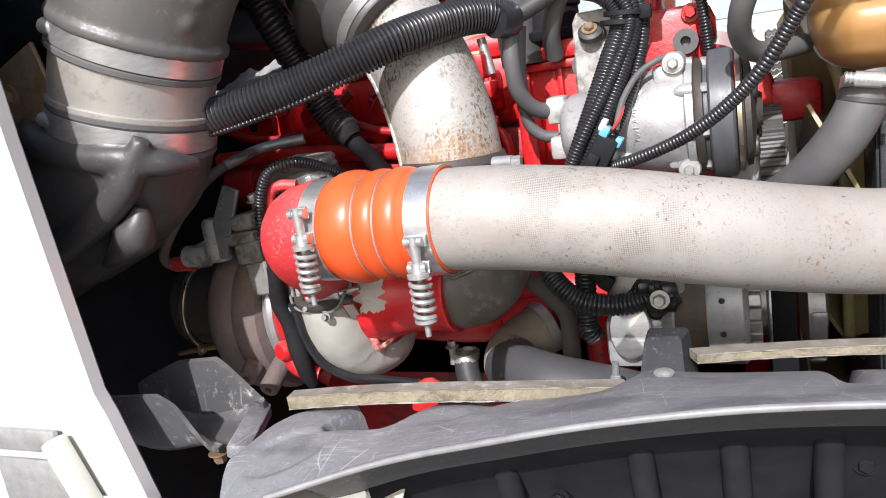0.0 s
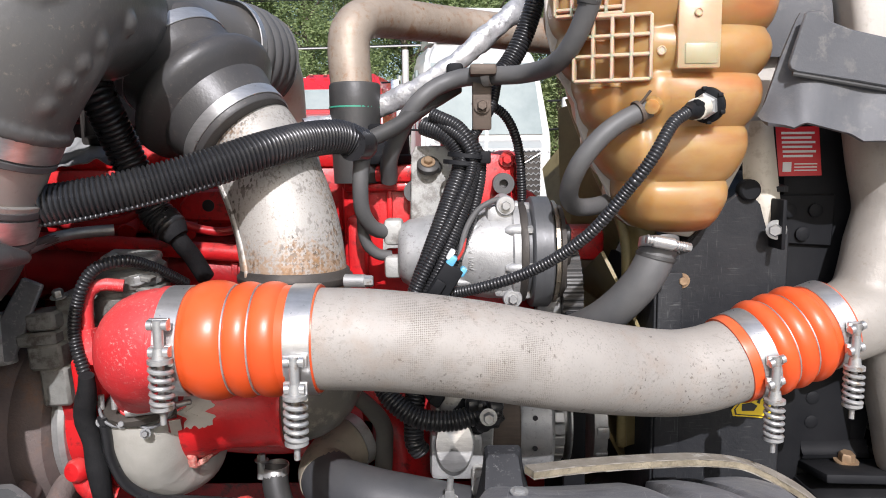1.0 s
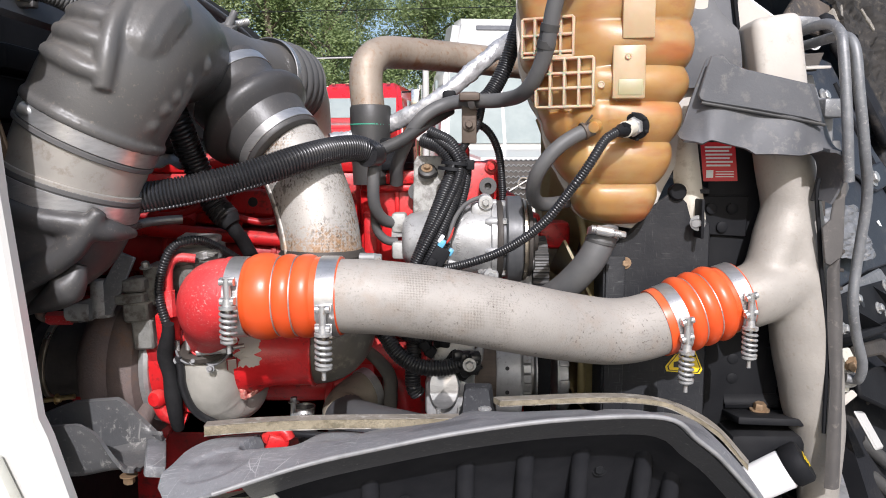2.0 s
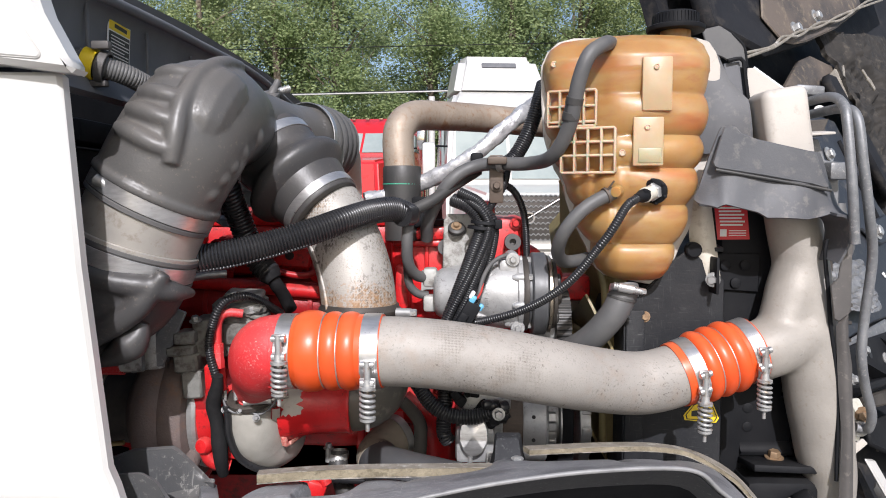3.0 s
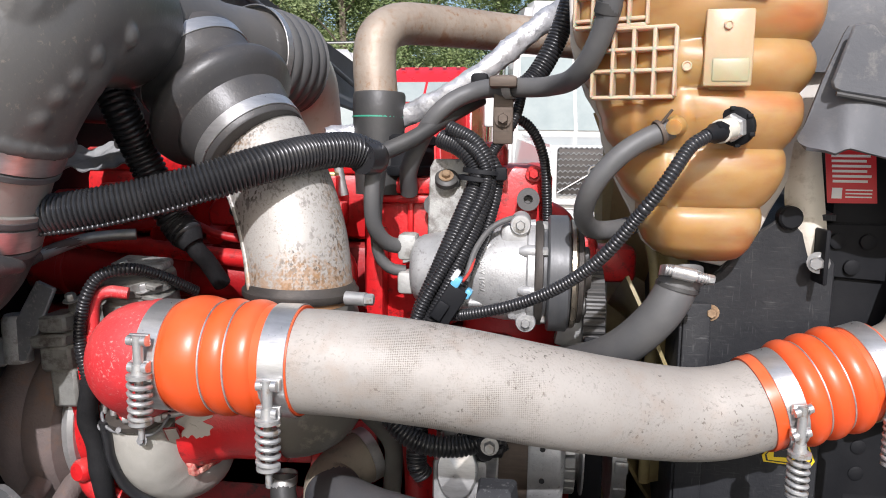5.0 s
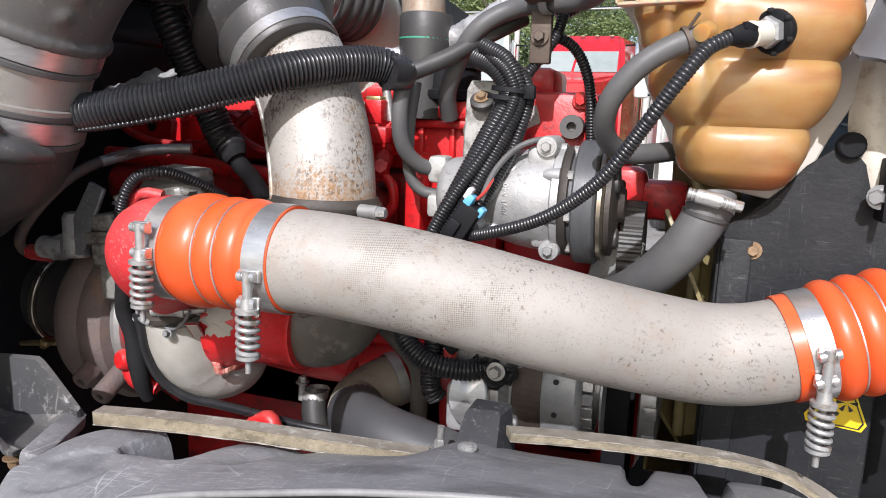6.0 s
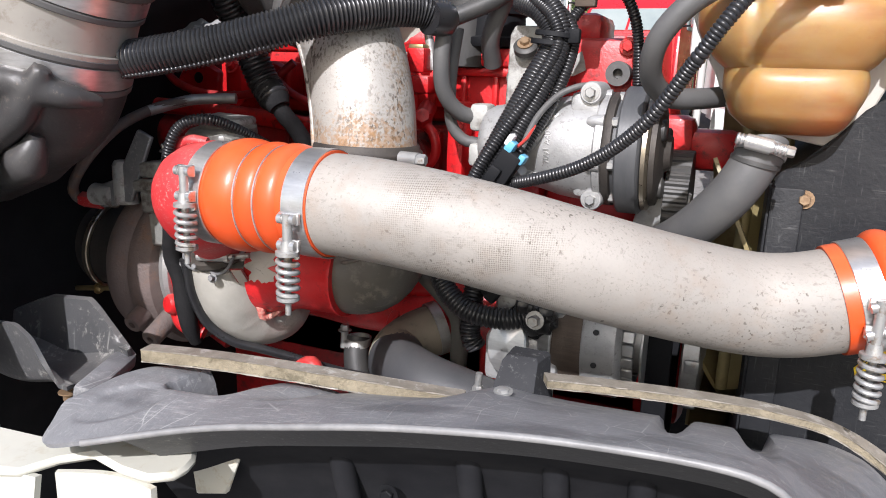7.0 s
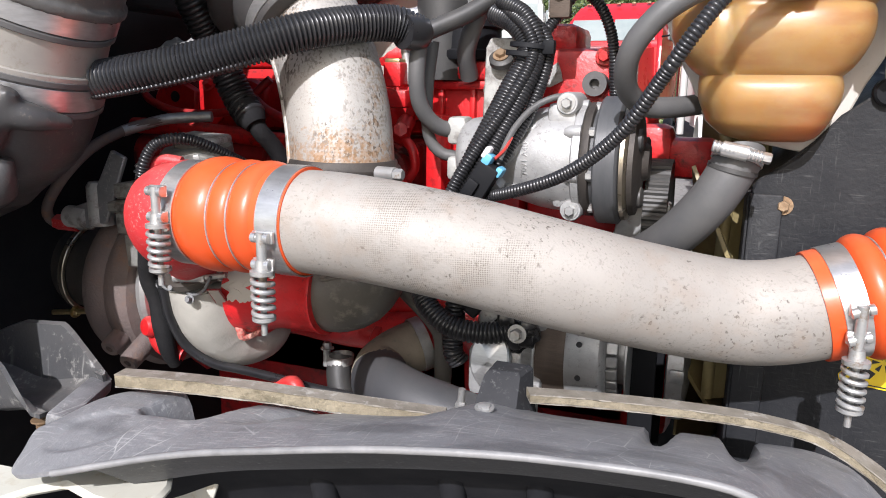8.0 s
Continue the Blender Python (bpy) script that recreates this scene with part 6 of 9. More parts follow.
g = Geo()
lathe(g, Vector((0.30, 0.765, 1.165)) + D * 0.078, D, [(0, 0.026), (0.004, 0.029), (0.022, 0.029), (0.026, 0.026), (0.027, 0)], 28)
part("cap", g, M["black"], res)
E1 = D.cross(Vector((0, 0, 1))).normalized()
E2 = D.cross(E1)
g = Geo()
for i in range(3):
    c = Vector((0.30, 0.765, 1.165)) + D * 0.1056 + E2 * (0.006 * (i - 1))
    w = 0.013 - 0.002 * i
    g.add([c + E1 * (w * a) + E2 * (0.0014 * b) + D * (0.0003 * k) for k in (-1, 1) for a, b in ((-1, -1), (1, -1), (1, 1), (-1, 1))], [(0, 1, 2, 3), (7, 6, 5, 4), (0, 4, 5, 1), (1, 5, 6, 2), (2, 6, 7, 3), (3, 7, 4, 0)])
part("print", g, M["label_yellow"], res, "small yellow printed bars")

# ---- coolant tank ----
tank = thing("coolant_tank", (0.12, 0.815, 1.55), "amber translucent plastic coolant tank with bulging ribs", "coolant tank")
SEAM = 0.815
ZL = [1.549, 1.553, 1.564, 1.583, 1.598, 1.612, 1.638, 1.667, 1.690, 1.713, 1.740, 1.765, 1.812, 1.868, 1.888, 1.899, 1.905]
XL = [0.098, 0.083, 0.070, 0.061, 0.055, 0.047, 0.034, 0.024, 0.021, 0.006, -0.004, -0.011, -0.014, -0.015, -0.006, 0.010, 0.034]
XR = [0.153, 0.161, 0.168, 0.176, 0.181, 0.186, 0.194, 0.201, 0.206, 0.210, 0.214, 0.217, 0.221, 0.220, 0.213, 0.202, 0.182]
DF = [0.040, 0.056, 0.070, 0.079, 0.083, 0.084, 0.090, 0.094, 0.097, 0.099, 0.101, 0.102, 0.104, 0.098, 0.084, 0.066, 0.040]
GROOVES = (1.549, 1.604, 1.661, 1.713, 1.757, 1.815, 1.925)


def dent(d, w):
    return math.exp(-((d / w) ** 2))


def tank_point(z, a, grow=0.0):
    """A point of the shell at height z: a runs round it, the front half first."""
    xl, xr, df = (float(np.interp(z, ZL, q)) for q in (XL, XR, DF))
    k = max(i for i in range(6) if z >= GROOVES[i] - 1e-6)
    f = (z - GROOVES[k]) / (GROOVES[k + 1] - GROOVES[k])
    hollow = (1 - abs(math.sin(math.pi * f)) ** 0.60) if k < 5 else (1 - min(1.0, abs(math.sin(math.pi * f)) ** 0.60 + (0.0 if f < 0.3 else 1.0)))
    if k == 0:
        hollow = hollow if f > 0.5 else 0.0
    c, sn = math.cos(a), math.sin(a)
    u = math.copysign(abs(c) ** 0.62, c)
    v = math.copysign(abs(sn) ** 0.50, sn)
    half = (xr - xl) / 2
    x = (xl + xr) / 2 + half * u
    left = 1 / (1 + math.exp(max(-30.0, min(30.0, (x - 0.088) / 0.007))))
    front = -v if v < 0 else 0.0
    depth = df if v < 0 else 0.085
    y = SEAM + depth * v
    if v < 0:
        y += front * left * (0.030 if z > 1.70 else 0.018) * min(1.0, (0.088 - x) / 0.05 if x < 0.088 else 0.0)
        cut = 0.0
        if z > 1.713:
            cut = 0.008 * dent(x - 0.090, 0.006)
        elif z > 1.661:
            cut = 0.007 * (dent(x - 0.053, 0.005) + dent(x - 0.099, 0.005)) * min(1.0, 12 * f * (1 - f))
        elif z > 1.604:
            cut = 0.007 * dent(x - 0.083, 0.006) * min(1.0, 12 * f * (1 - f))
        flatten = left * (1.0 if 1.70 < z < 1.87 else 0.0)
        y += front * (cut + 0.013 * hollow * (1 - 0.55 * flatten))
    x -= math.copysign(0.010 * hollow, u) * abs(u) ** 3
    return Vector((x, y, z))


NA, NZ = 112, 110
zs = [1.549 + (1.905 - 1.549) * (i / (NZ - 1)) for i in range(NZ)]
verts = [tank_point(z, 2 * math.pi * k / NA) for z in zs for k in range(NA)]
faces = [(i * NA + k, i * NA + (k + 1) % NA, (i + 1) * NA + (k + 1) % NA, (i + 1) * NA + k) for i in range(NZ - 1) for k in range(NA)]
faces += [tuple(range(NA - 1, -1, -1)), tuple(range((NZ - 1) * NA, NZ * NA))]
body = part("body", Geo().add(verts, faces), M["tank"], tank, smooth=60)
g = Geo()
rim = [(x - 0.002, z) for x, z in zip(XL, ZL)][::-1] + [(x + 0.012 + 0.018 * max(0.0, min(1.0, (z - 1.58) / 0.10)), z - 0.013 * max(0.0, (1.60 - z) / 0.05)) for x, z in zip(XR, ZL)]
rim = [(x, z + (0.004 if z > 1.89 else 0.0)) for x, z in rim]
plate(g, rim, 0.005, upright(SEAM + 0.003), 0.0015)
part("seam_flange", g, M["cap_plastic"], tank, "pale welded seam flange")


def on_tank(x, z, out=0.0):
    """The front of the shell at x and z, and a little out from it."""
    best = min((tank_point(z, radians(180 + 180 * k / 160)) for k in range(161)), key=lambda q: abs(q.x - x))
    return Vector((x, best.y - out, z))


def lattice(x0, x1, z0, z1, nx, nz, rise, frame_low):
    """A moulded grid of thin walls, its lower row deeper, following the slope of the face behind it."""
    g = Geo()
    ya, yb = on_tank(x0 + 0.004, (z0 + z1) / 2).y - rise, on_tank(x1 - 0.004, (z0 + z1) / 2).y - rise
    ya = min(ya, yb + 0.024)
    lean = math.degrees(math.atan2(yb - ya, x1 - x0))
    rows = [z0] + [z0 + frame_low + (z1 - z0 - frame_low) * j / nz for j in range(nz + 1)]
    for i in range(nx + 1):
        x = x0 + (x1 - x0) * i / nx
        box(g, (x, ya + (yb - ya) * i / nx + 0.003, (z0 + z1) / 2), (0.0036, 0.013, z1 - z0), 0.001, (0, 0, lean), 1)
    for z in rows:
        box(g, ((x0 + x1) / 2, (ya + yb) / 2 + 0.003, z), (math.hypot(x1 - x0, yb - ya), 0.0126, 0.0036), 0.001, (0, 0, lean), 1)
    return g


part("lattice", lattice(-0.011, 0.053, 1.772, 1.822, 4, 2, 0.0015, 0.006), M["tank_pale"], tank, "moulded square lattice")
part("lattice", lattice(0.006, 0.077, 1.706, 1.768, 4, 2, 0.0015, 0.024), M["tank_pale"], tank, "moulded square lattice")
for x0, x1, z0, z1, inset in ((0.099, 0.140, 1.7145, 1.781, True), (0.110, 0.150, 1.789, 1.862, False)):
    c = Vector(((x0 + x1) / 2, min(on_tank(x, z).y for x in (x0 + 0.005, x1 - 0.005) for z in (z0 + 0.01, z1 - 0.01)) - 0.001, (z0 + z1) / 2))
    g = box(Geo(), c, (x1 - x0, 0.008, z1 - z0), 0.0018, (0, 0, -4))
    if inset:
        box(g, (c.x + 0.002, c.y - 0.0012, z0 + 0.014), (0.031, 0.008, 0.020), 0.0014, (0, 0, -4))
    part("pad", g, M["tank_pad"], tank, "pale moulded pad")
    part("rivet", lathe(Geo(), (c.x - 0.002, c.y - 0.004, z1 - 0.014), (0, -1, 0), [(0, 0.0040), (0.002, 0.0040), (0.0026, 0.003), (0.0016, 0.0022), (0.0016, 0)], 16), M["tank_pale"], tank)
for x, z in ((0.086, 1.733), (-0.004, 1.862)):
    q = on_tank(x, z, -0.001)
    part("rivet", lathe(Geo(), q, (0, -1, 0), [(0, 0.0046), (0.003, 0.0046), (0.0036, 0.0036), (0.0026, 0.0026), (0.0026, 0)], 18), M["tank_pale"], tank)
CAP = Vector((0.1755, 0.790, 1.912))
part("neck", lathe(Geo(), CAP - Vector((0, 0, 0.040)), (0, 0, 1), [(0, 0.030), (0.018, 0.0235), (0.022, 0.0220), (0.040, 0.0218)], 32), M["tank"], tank)
g = Geo()
prof = [(0, 0.031), (0, 0.0405), (0.002, 0.0415), (0.006, 0.0415), (0.0075, 0.039), (0.008, 0.0325), (0.024, 0.0312), (0.026, 0.029), (0.026, 0)]
lathe(g, CAP, (0, 0, 1), prof, 44)
for k in range(40):
    a = radians(9 * k)
    box(g, CAP + Vector((0.0322 * math.cos(a), 0.0322 * math.sin(a), 0.016)), (0.0025, 0.0025, 0.014), 0, (0, 0, 9 * k))
part("cap", g, M["black"], tank, "ribbed black screw cap")
NIP = on_tank(0.080, 1.680)
part("nipple", lathe(Geo(), NIP, (-0.35, -0.9, -0.15), [(-0.006, 0.0105), (0.001, 0.0095), (0.003, 0.0080), (0.010, 0.0070)], 20), M["tank"], tank)
top_nipple = lathe(Geo(), (0.078, 0.765, 1.886), (-0.3, -0.8, 0.15), [(-0.01, 0.013), (0.006, 0.0115), (0.02, 0.0085)], 18)
part("nipple", top_nipple, M["tank_pale"], tank)
sensor = thing("level_sensor", (0.12, 0.70, 1.66), "black and white coolant level sensor screwed into the tank", "sensor")
SD = Vector((-0.62, -0.76, -0.17)).normalized()
S0 = on_tank(0.132, 1.680, 0.003)
g = lathe(Geo(), S0, SD, [(-0.006, 0.0150), (0.000, 0.0175), (0.004, 0.0175), (0.0055, 0.0155)], 32)
for k in range(6):
    a = radians(60 * k)
    e1 = SD.orthogonal().normalized()
    box(g, S0 + 0.0165 * (math.cos(a) * e1 + math.sin(a) * SD.cross(e1)) + SD * 0.004, (0.005, 0.005, 0.004), 0.001)
part("collar", g, M["black"], sensor)
part("nut", lathe(Geo(), S0, SD, [(0.004, 0.0125), (0.012, 0.0125), (0.014, 0.0105), (0.014, 0)], 6), M["zinc"], sensor, "dull hexagon nut")
part("plug", lathe(Geo(), S0 + SD * 0.014, SD, [(0, 0.0095), (0.014, 0.0095), (0.015, 0.0105), (0.019, 0.0105), (0.020, 0.008)], 20), M["white_plastic"], sensor, "white plug body")
g = lathe(Geo(), S0 + SD * 0.033, SD, [(0, 0.0092), (0.010, 0.0090), (0.016, 0.0068), (0.026, 0.0062)], 12)
box(g, S0 + SD * 0.037 + Vector((0.002, -0.006, 0.005)), (0.012, 0.006, 0.006), 0.001, (0, 15, 40))
part("connector", g, M["black"], sensor)
# pale yellow bracket behind the tank
g = Geo()
holder = thing("tank_bracket", (0.08, 0.87, 1.27), "yellowed plastic bracket behind the coolant tank", "bracket")
sheet(g, lambda u, v: (0.024 + 0.07 * min(1.0, 2.5 * v) + (0.094 + 0.035 * v - 0.07 * min(1.0, 2.5 * v)) * u, 0.868 + 0.012 * math.sin(3 * u), 1.700 - 0.43 * v), 12, 24, 0.006)
part("panel", g, M["fan"], holder)
part("rolled_edge", tube(Geo(), [(0.023, 0.866, 1.700), (0.057, 0.866, 1.614), (0.092, 0.866, 1.53), (0.093, 0.866, 1.40), (0.093, 0.866, 1.27)], 0.0065, 12), M["fan"], holder)

# ---- hoses and cables ----
def hose(name, pts, r, mat, label, category="hose", wave=None, n=16, group=""):
    return solo(name, tube(Geo(), pts, r, n, 0.006, wave=wave), mat, label, category, group)


BREATHER = [(-0.557, 0.647, 1.588), (-0.483, 0.624, 1.593), (-0.434, 0.628, 1.600), (-0.383, 0.650, 1.612), (-0.338, 0.670, 1.626), (-0.300, 0.698, 1.640), (-0.266, 0.745, 1.651), (-0.237, 0.776, 1.654), (-0.216, 0.792, 1.646)]
breather = thing("breather_hose", (-0.36, 0.67, 1.58), "thick black corrugated hose draped across the intake elbow", "hose")
part("hose", tube(Geo(), BREATHER, 0.0185, 24, 0.006, wave=(0.0042, 0.0030)), M["loom"], breather)
part("slit_edge", tube(Geo(), [Vector(p) + Vector((0.0, -0.0105, -0.0165)) for p in BREATHER[1:7]], 0.0022, 8, 0.006, wave=(0.0042, 0.0012)), M["loom"], breather)
part("end_cuff", lathe(Geo(), BREATHER[-1], (0.4, 0.8, 0.0), [(-0.02, 0.0175), (-0.004, 0.0178), (0.006, 0.0165), (0.012, 0.011)], 28), M["loom"], breather)
tank_overflow_hose_line = [(0.074, 0.752, 1.888), (0.060, 0.718, 1.881), (0.035, 0.699, 1.862), (0.022, 0.703, 1.826), (0.013, 0.722, 1.771), (-0.006, 0.755, 1.731), (-0.035, 0.820, 1.723), (-0.109, 0.858, 1.722), (-0.156, 0.852, 1.695), (-0.189, 0.869, 1.638), (-0.194, 0.892, 1.604)]
tank_overflow_hose = thing("tank_overflow_hose", tank_overflow_hose_line[0], "dark rubber hose from the tank top across the engine", "hose")
part("tube", tube(Geo(), tank_overflow_hose_line, 0.0105, 22, 0.006), M["grey_rubber"], tank_overflow_hose)
part("hose_sleeve", lathe(Geo(), (0.0135, 0.7205, 1.776), (0.16, -0.33, 1), [(0, 0.0112), (0.034, 0.0112)], 24), M["rubber"], tank_overflow_hose)
tank_return_hose_line = [(0.077, 0.728, 1.678), (0.050, 0.722, 1.666), (0.026, 0.718, 1.648), (0.007, 0.723, 1.622), (0.002, 0.748, 1.595), (0.014, 0.778, 1.578), (0.040, 0.800, 1.576), (0.080, 0.845, 1.582)]
tank_return_hose = thing("tank_return_hose", tank_return_hose_line[0], "grey rubber hose curling under the coolant tank", "hose")
part("tube", tube(Geo(), tank_return_hose_line, 0.0098, 22, 0.006), M["grey_rubber"], tank_return_hose)
part("spring_clip", ring(Geo(), (0.066, 0.7255, 1.674), (0.9, 0.2, 0.4), 0.0102, 0.004, 0.0016, 32), M["brown_metal"], tank_return_hose, "thin spring clip")
part("clip_ear", tube(Geo(), [(0.066, 0.718, 1.682), (0.074, 0.712, 1.694)], 0.0014, 8), M["brown_metal"], tank_return_hose)
tank_outlet_hose_line = [(0.1002, 0.7560, 1.5415), (0.0985, 0.7535, 1.533), (0.080, 0.752, 1.497), (0.045, 0.775, 1.454), (0.007, 0.827, 1.423), (-0.037, 0.883, 1.403)]
tank_outlet_hose = thing("tank_outlet_hose", tank_outlet_hose_line[0], "thick grey rubber hose under the coolant tank", "hose")
part("tube", tube(Geo(), tank_outlet_hose_line, 0.0200, 22, 0.006), M["grey_rubber"], tank_outlet_hose)
part("end_bead", ring(Geo(), (0.0955, 0.752, 1.526), (0.22, 0.12, 1), 0.0201, 0.004, 0.0012, 40), M["rubber"], tank_outlet_hose)
outlet_clamp = thing("worm_clamp", (0.099, 0.755, 1.525), "stainless worm clamp on the tank outlet hose", "hose clamp")
part("band", ring(Geo(), (0.0990, 0.7530, 1.537), (0.22, 0.30, 1), 0.0203, 0.011, 0.0012), M["steel"], outlet_clamp)
part("housing", tube(Geo(), [(0.086, 0.7285, 1.545), (0.106, 0.7275, 1.541)], [0.0064, 0.0066], 12, flat=0.8), M["steel"], outlet_clamp)
part("screw", tube(Geo(), [(0.078, 0.7285, 1.547), (0.104, 0.7275, 1.5415), (0.118, 0.7275, 1.5385)], 0.0052, 14, wave=(0.003, 0.0012)), M["steel"], outlet_clamp)
part("screw_head", hexbolt(Geo(), (0.116, 0.7275, 1.539), (1, 0, -0.18), 0.0095, 0.008, False), M["steel"], outlet_clamp)
hose("sensor_cable", [(S0 + SD * 0.056), (0.081, 0.664, 1.660), (0.061, 0.650, 1.632), (0.044, 0.657, 1.606), (0.007, 0.683, 1.555), (-0.045, 0.714, 1.516), (-0.113, 0.745, 1.491), (-0.150, 0.780, 1.485)], 0.0062, M["loom"], "thin black corrugated cable from the tank sensor", "cable", (0.0036, 0.0012), 12)
# foil-wrapped loom
fo = [(-0.296, 0.895, 1.667), (-0.255, 0.912, 1.676), (-0.202, 0.918, 1.696), (-0.153, 0.908, 1.719), (-0.111, 0.905, 1.745), (-0.071, 0.914, 1.780), (-0.034, 0.932, 1.812), (-0.001, 0.964, 1.840), (0.03, 1.00, 1.868)]
rf = random.Random(21)
foil = tube(Geo(), fo, [0.0130 + 0.0018 * math.sin(1.7 * k) * math.sin(0.61 * k) for k in range(40)], 18, 0.004, flat=0.62)
for v in foil.v:
    v += Vector((rf.uniform(-1, 1), rf.uniform(-1, 1), rf.uniform(-1, 1))) * 0.0008
solo("wrapped_loom", foil, M["foil"], "cable loom wrapped in crinkled silver foil", "cable")
hose("loom_tail", [(-0.215, 0.820, 1.650), (-0.180, 0.84, 1.668), (-0.150, 0.862, 1.690), (-0.11, 0.89, 1.716)], 0.0095, M["rubber"], "black taped cable under the foil loom", "cable")
hose("corrugated_loom", [(0.0, 0.935, 1.86), (-0.010, 0.915, 1.828), (-0.027, 0.907, 1.778), (-0.050, 0.897, 1.738), (-0.075, 0.885, 1.72)], 0.0125, M["loom"], "black corrugated cable loom behind the coolant tank", "cable", (0.004, 0.0016), 16)
hose("corrugated_loom", [(-0.062, 0.872, 1.722), (-0.070, 0.862, 1.690), (-0.092, 0.850, 1.655), (-0.100, 0.84, 1.640)], 0.0062, M["loom"], "thin black corrugated cable branch", "cable", (0.0034, 0.001), 12)
hose("corrugated_loom", [(-0.09, 0.89, 1.70), (-0.055, 0.892, 1.685), (-0.036, 0.896, 1.65), (-0.030, 0.90, 1.60), (-0.028, 0.905, 1.55), (-0.02, 0.90, 1.48), (-0.0, 0.905, 1.42)], 0.0062, M["loom"], "thin black corrugated cable beside the pulley", "cable", (0.0034, 0.001), 12)
harness = [
    ([(-0.150, 0.842, 1.668), (-0.122, 0.826, 1.655), (-0.106, 0.817, 1.628), (-0.120, 0.795, 1.585), (-0.143, 0.768, 1.525), (-0.158, 0.755, 1.485), (-0.165, 0.758, 1.44)], 0.0112),
    ([(-0.140, 0.830, 1.680), (-0.108, 0.815, 1.662), (-0.093, 0.808, 1.628), (-0.105, 0.788, 1.580), (-0.128, 0.762, 1.525), (-0.146, 0.748, 1.482), (-0.155, 0.750, 1.44)], 0.0082),
    ([(-0.135, 0.83, 1.672), (-0.105, 0.806, 1.650), (-0.096, 0.798, 1.622), (-0.113, 0.778, 1.578), (-0.140, 0.752, 1.528), (-0.160, 0.742, 1.487), (-0.17, 0.745, 1.44)], 0.0062),
    ([(-0.142, 0.846, 1.678), (-0.114, 0.838, 1.665), (-0.086, 0.822, 1.632), (-0.094, 0.798, 1.575), (-0.115, 0.772, 1.525), (-0.134, 0.755, 1.485), (-0.145, 0.755, 1.44)], 0.0066),
]
for pts, r in harness:
    hose("wiring_loom", pts, r, M["loom"], "black corrugated wiring loom draped over the compressor", "cable", (0.0034, 0.0012), 14, "wiring looms over the compressor")
g = Geo()
for c, ax in (((-0.101, 0.812, 1.633), (0.1, 0.2, 1)), ((-0.106, 0.815, 1.625), (0.1, 0.2, 1))):
    ring(g, c, ax, 0.0205, 0.005, 0.0016, 24)
box(g, (-0.081, 0.803, 1.631), (0.012, 0.010, 0.014), 0.002)
solo("cable_tie", g, M["black"], "black cable tie around the wiring looms", "cable tie")
plug = thing("connector", (-0.125, 0.745, 1.49), "black electrical connector with light blue locks", "connector")
RT = Matrix.Rotation(radians(32), 4, "Y")
cpos = Vector((-0.128, 0.742, 1.502))
def local_box(c, size, b=0.002):
    g = Geo()
    box(g, (0, 0, 0), size, b)
    for v in g.v:
        w = RT @ (v + Vector(c))
        v.x, v.y, v.z = w.x + cpos.x, w.y + cpos.y, w.z + cpos.z
    return g
part("shell", local_box((0, 0, 0), (0.022, 0.016, 0.042)), M["black"], plug)
part("latch", local_box((-0.004, -0.010, -0.008), (0.012, 0.006, 0.020)), M["black"], plug)
part("lock", local_box((-0.006, -0.001, 0.024), (0.009, 0.014, 0.012)), M["blue"], plug, "light blue lock")
part("lock", local_box((0.010, 0.0, 0.020), (0.007, 0.014, 0.010)), M["blue"], plug, "light blue lock")
part("seal", local_box((-0.010, -0.002, 0.029), (0.006, 0.012, 0.012)), M["paper_white"], plug)
part("red_wire", tube(Geo(), [cpos + Vector((0.014, -0.001, 0.024)), (-0.108, 0.752, 1.534), (-0.105, 0.765, 1.545)], 0.0016, 8), M["wire_red"], plug)
hose("thin_cable", [(-0.112, 0.748, 1.524), (-0.105, 0.77, 1.552), (-0.090, 0.790, 1.574), (-0.070, 0.80, 1.584), (-0.058, 0.81, 1.583)], 0.0032, M["grey_rubber"], "thin grey cable looping over the compressor", "cable", n=10)
hose("alternator_cable", [(-0.235, 0.80, 1.42), (-0.205, 0.765, 1.398), (-0.183, 0.746, 1.372), (-0.155, 0.738, 1.356), (-0.120, 0.742, 1.352), (-0.09, 0.748, 1.358)], 0.0115, M["loom"], "black corrugated cable running into the alternator", "cable", (0.0042, 0.0016), 14)
hose("alternator_cable", [(-0.22, 0.79, 1.425), (-0.19, 0.77, 1.405), (-0.165, 0.76, 1.392), (-0.135, 0.765, 1.388)], 0.0085, M["loom"], "black corrugated cable above the alternator", "cable", (0.0042, 0.0014), 14)
hose("alternator_cable", [(-0.160, 0.775, 1.40), (-0.162, 0.77, 1.36), (-0.163, 0.768, 1.32), (-0.155, 0.77, 1.305)], 0.0115, M["loom"], "black corrugated cable hanging beside the alternator", "cable", (0.0042, 0.0016), 14)
rnd = random.Random(4)
terminal = thing("terminal_boot", (-0.085, 0.742, 1.34), "black tar-covered terminal with a bolt on the alternator", "terminal")
g = lathe(Geo(), (-0.085, 0.752, 1.357), (0, -1, 0), [(-0.01, 0.016), (0.004, 0.019), (0.012, 0.014), (0.015, 0.0)], 18)
for v in g.v:
    v += Vector((rnd.uniform(-1, 1), rnd.uniform(-0.6, 0.6), rnd.uniform(-1, 1))) * 0.003
part("sealant", g, M["loom"], terminal)
for k in range(9):
    part("lump", box(Geo(), (-0.085 + rnd.uniform(-0.018, 0.018), 0.742 + rnd.uniform(-0.004, 0.004), 1.357 + rnd.uniform(-0.016, 0.016)), (0.016, 0.014, 0.015), 0.005, (rnd.uniform(-30, 30), rnd.uniform(-30, 30), rnd.uniform(-30, 30))), M["loom"], terminal)
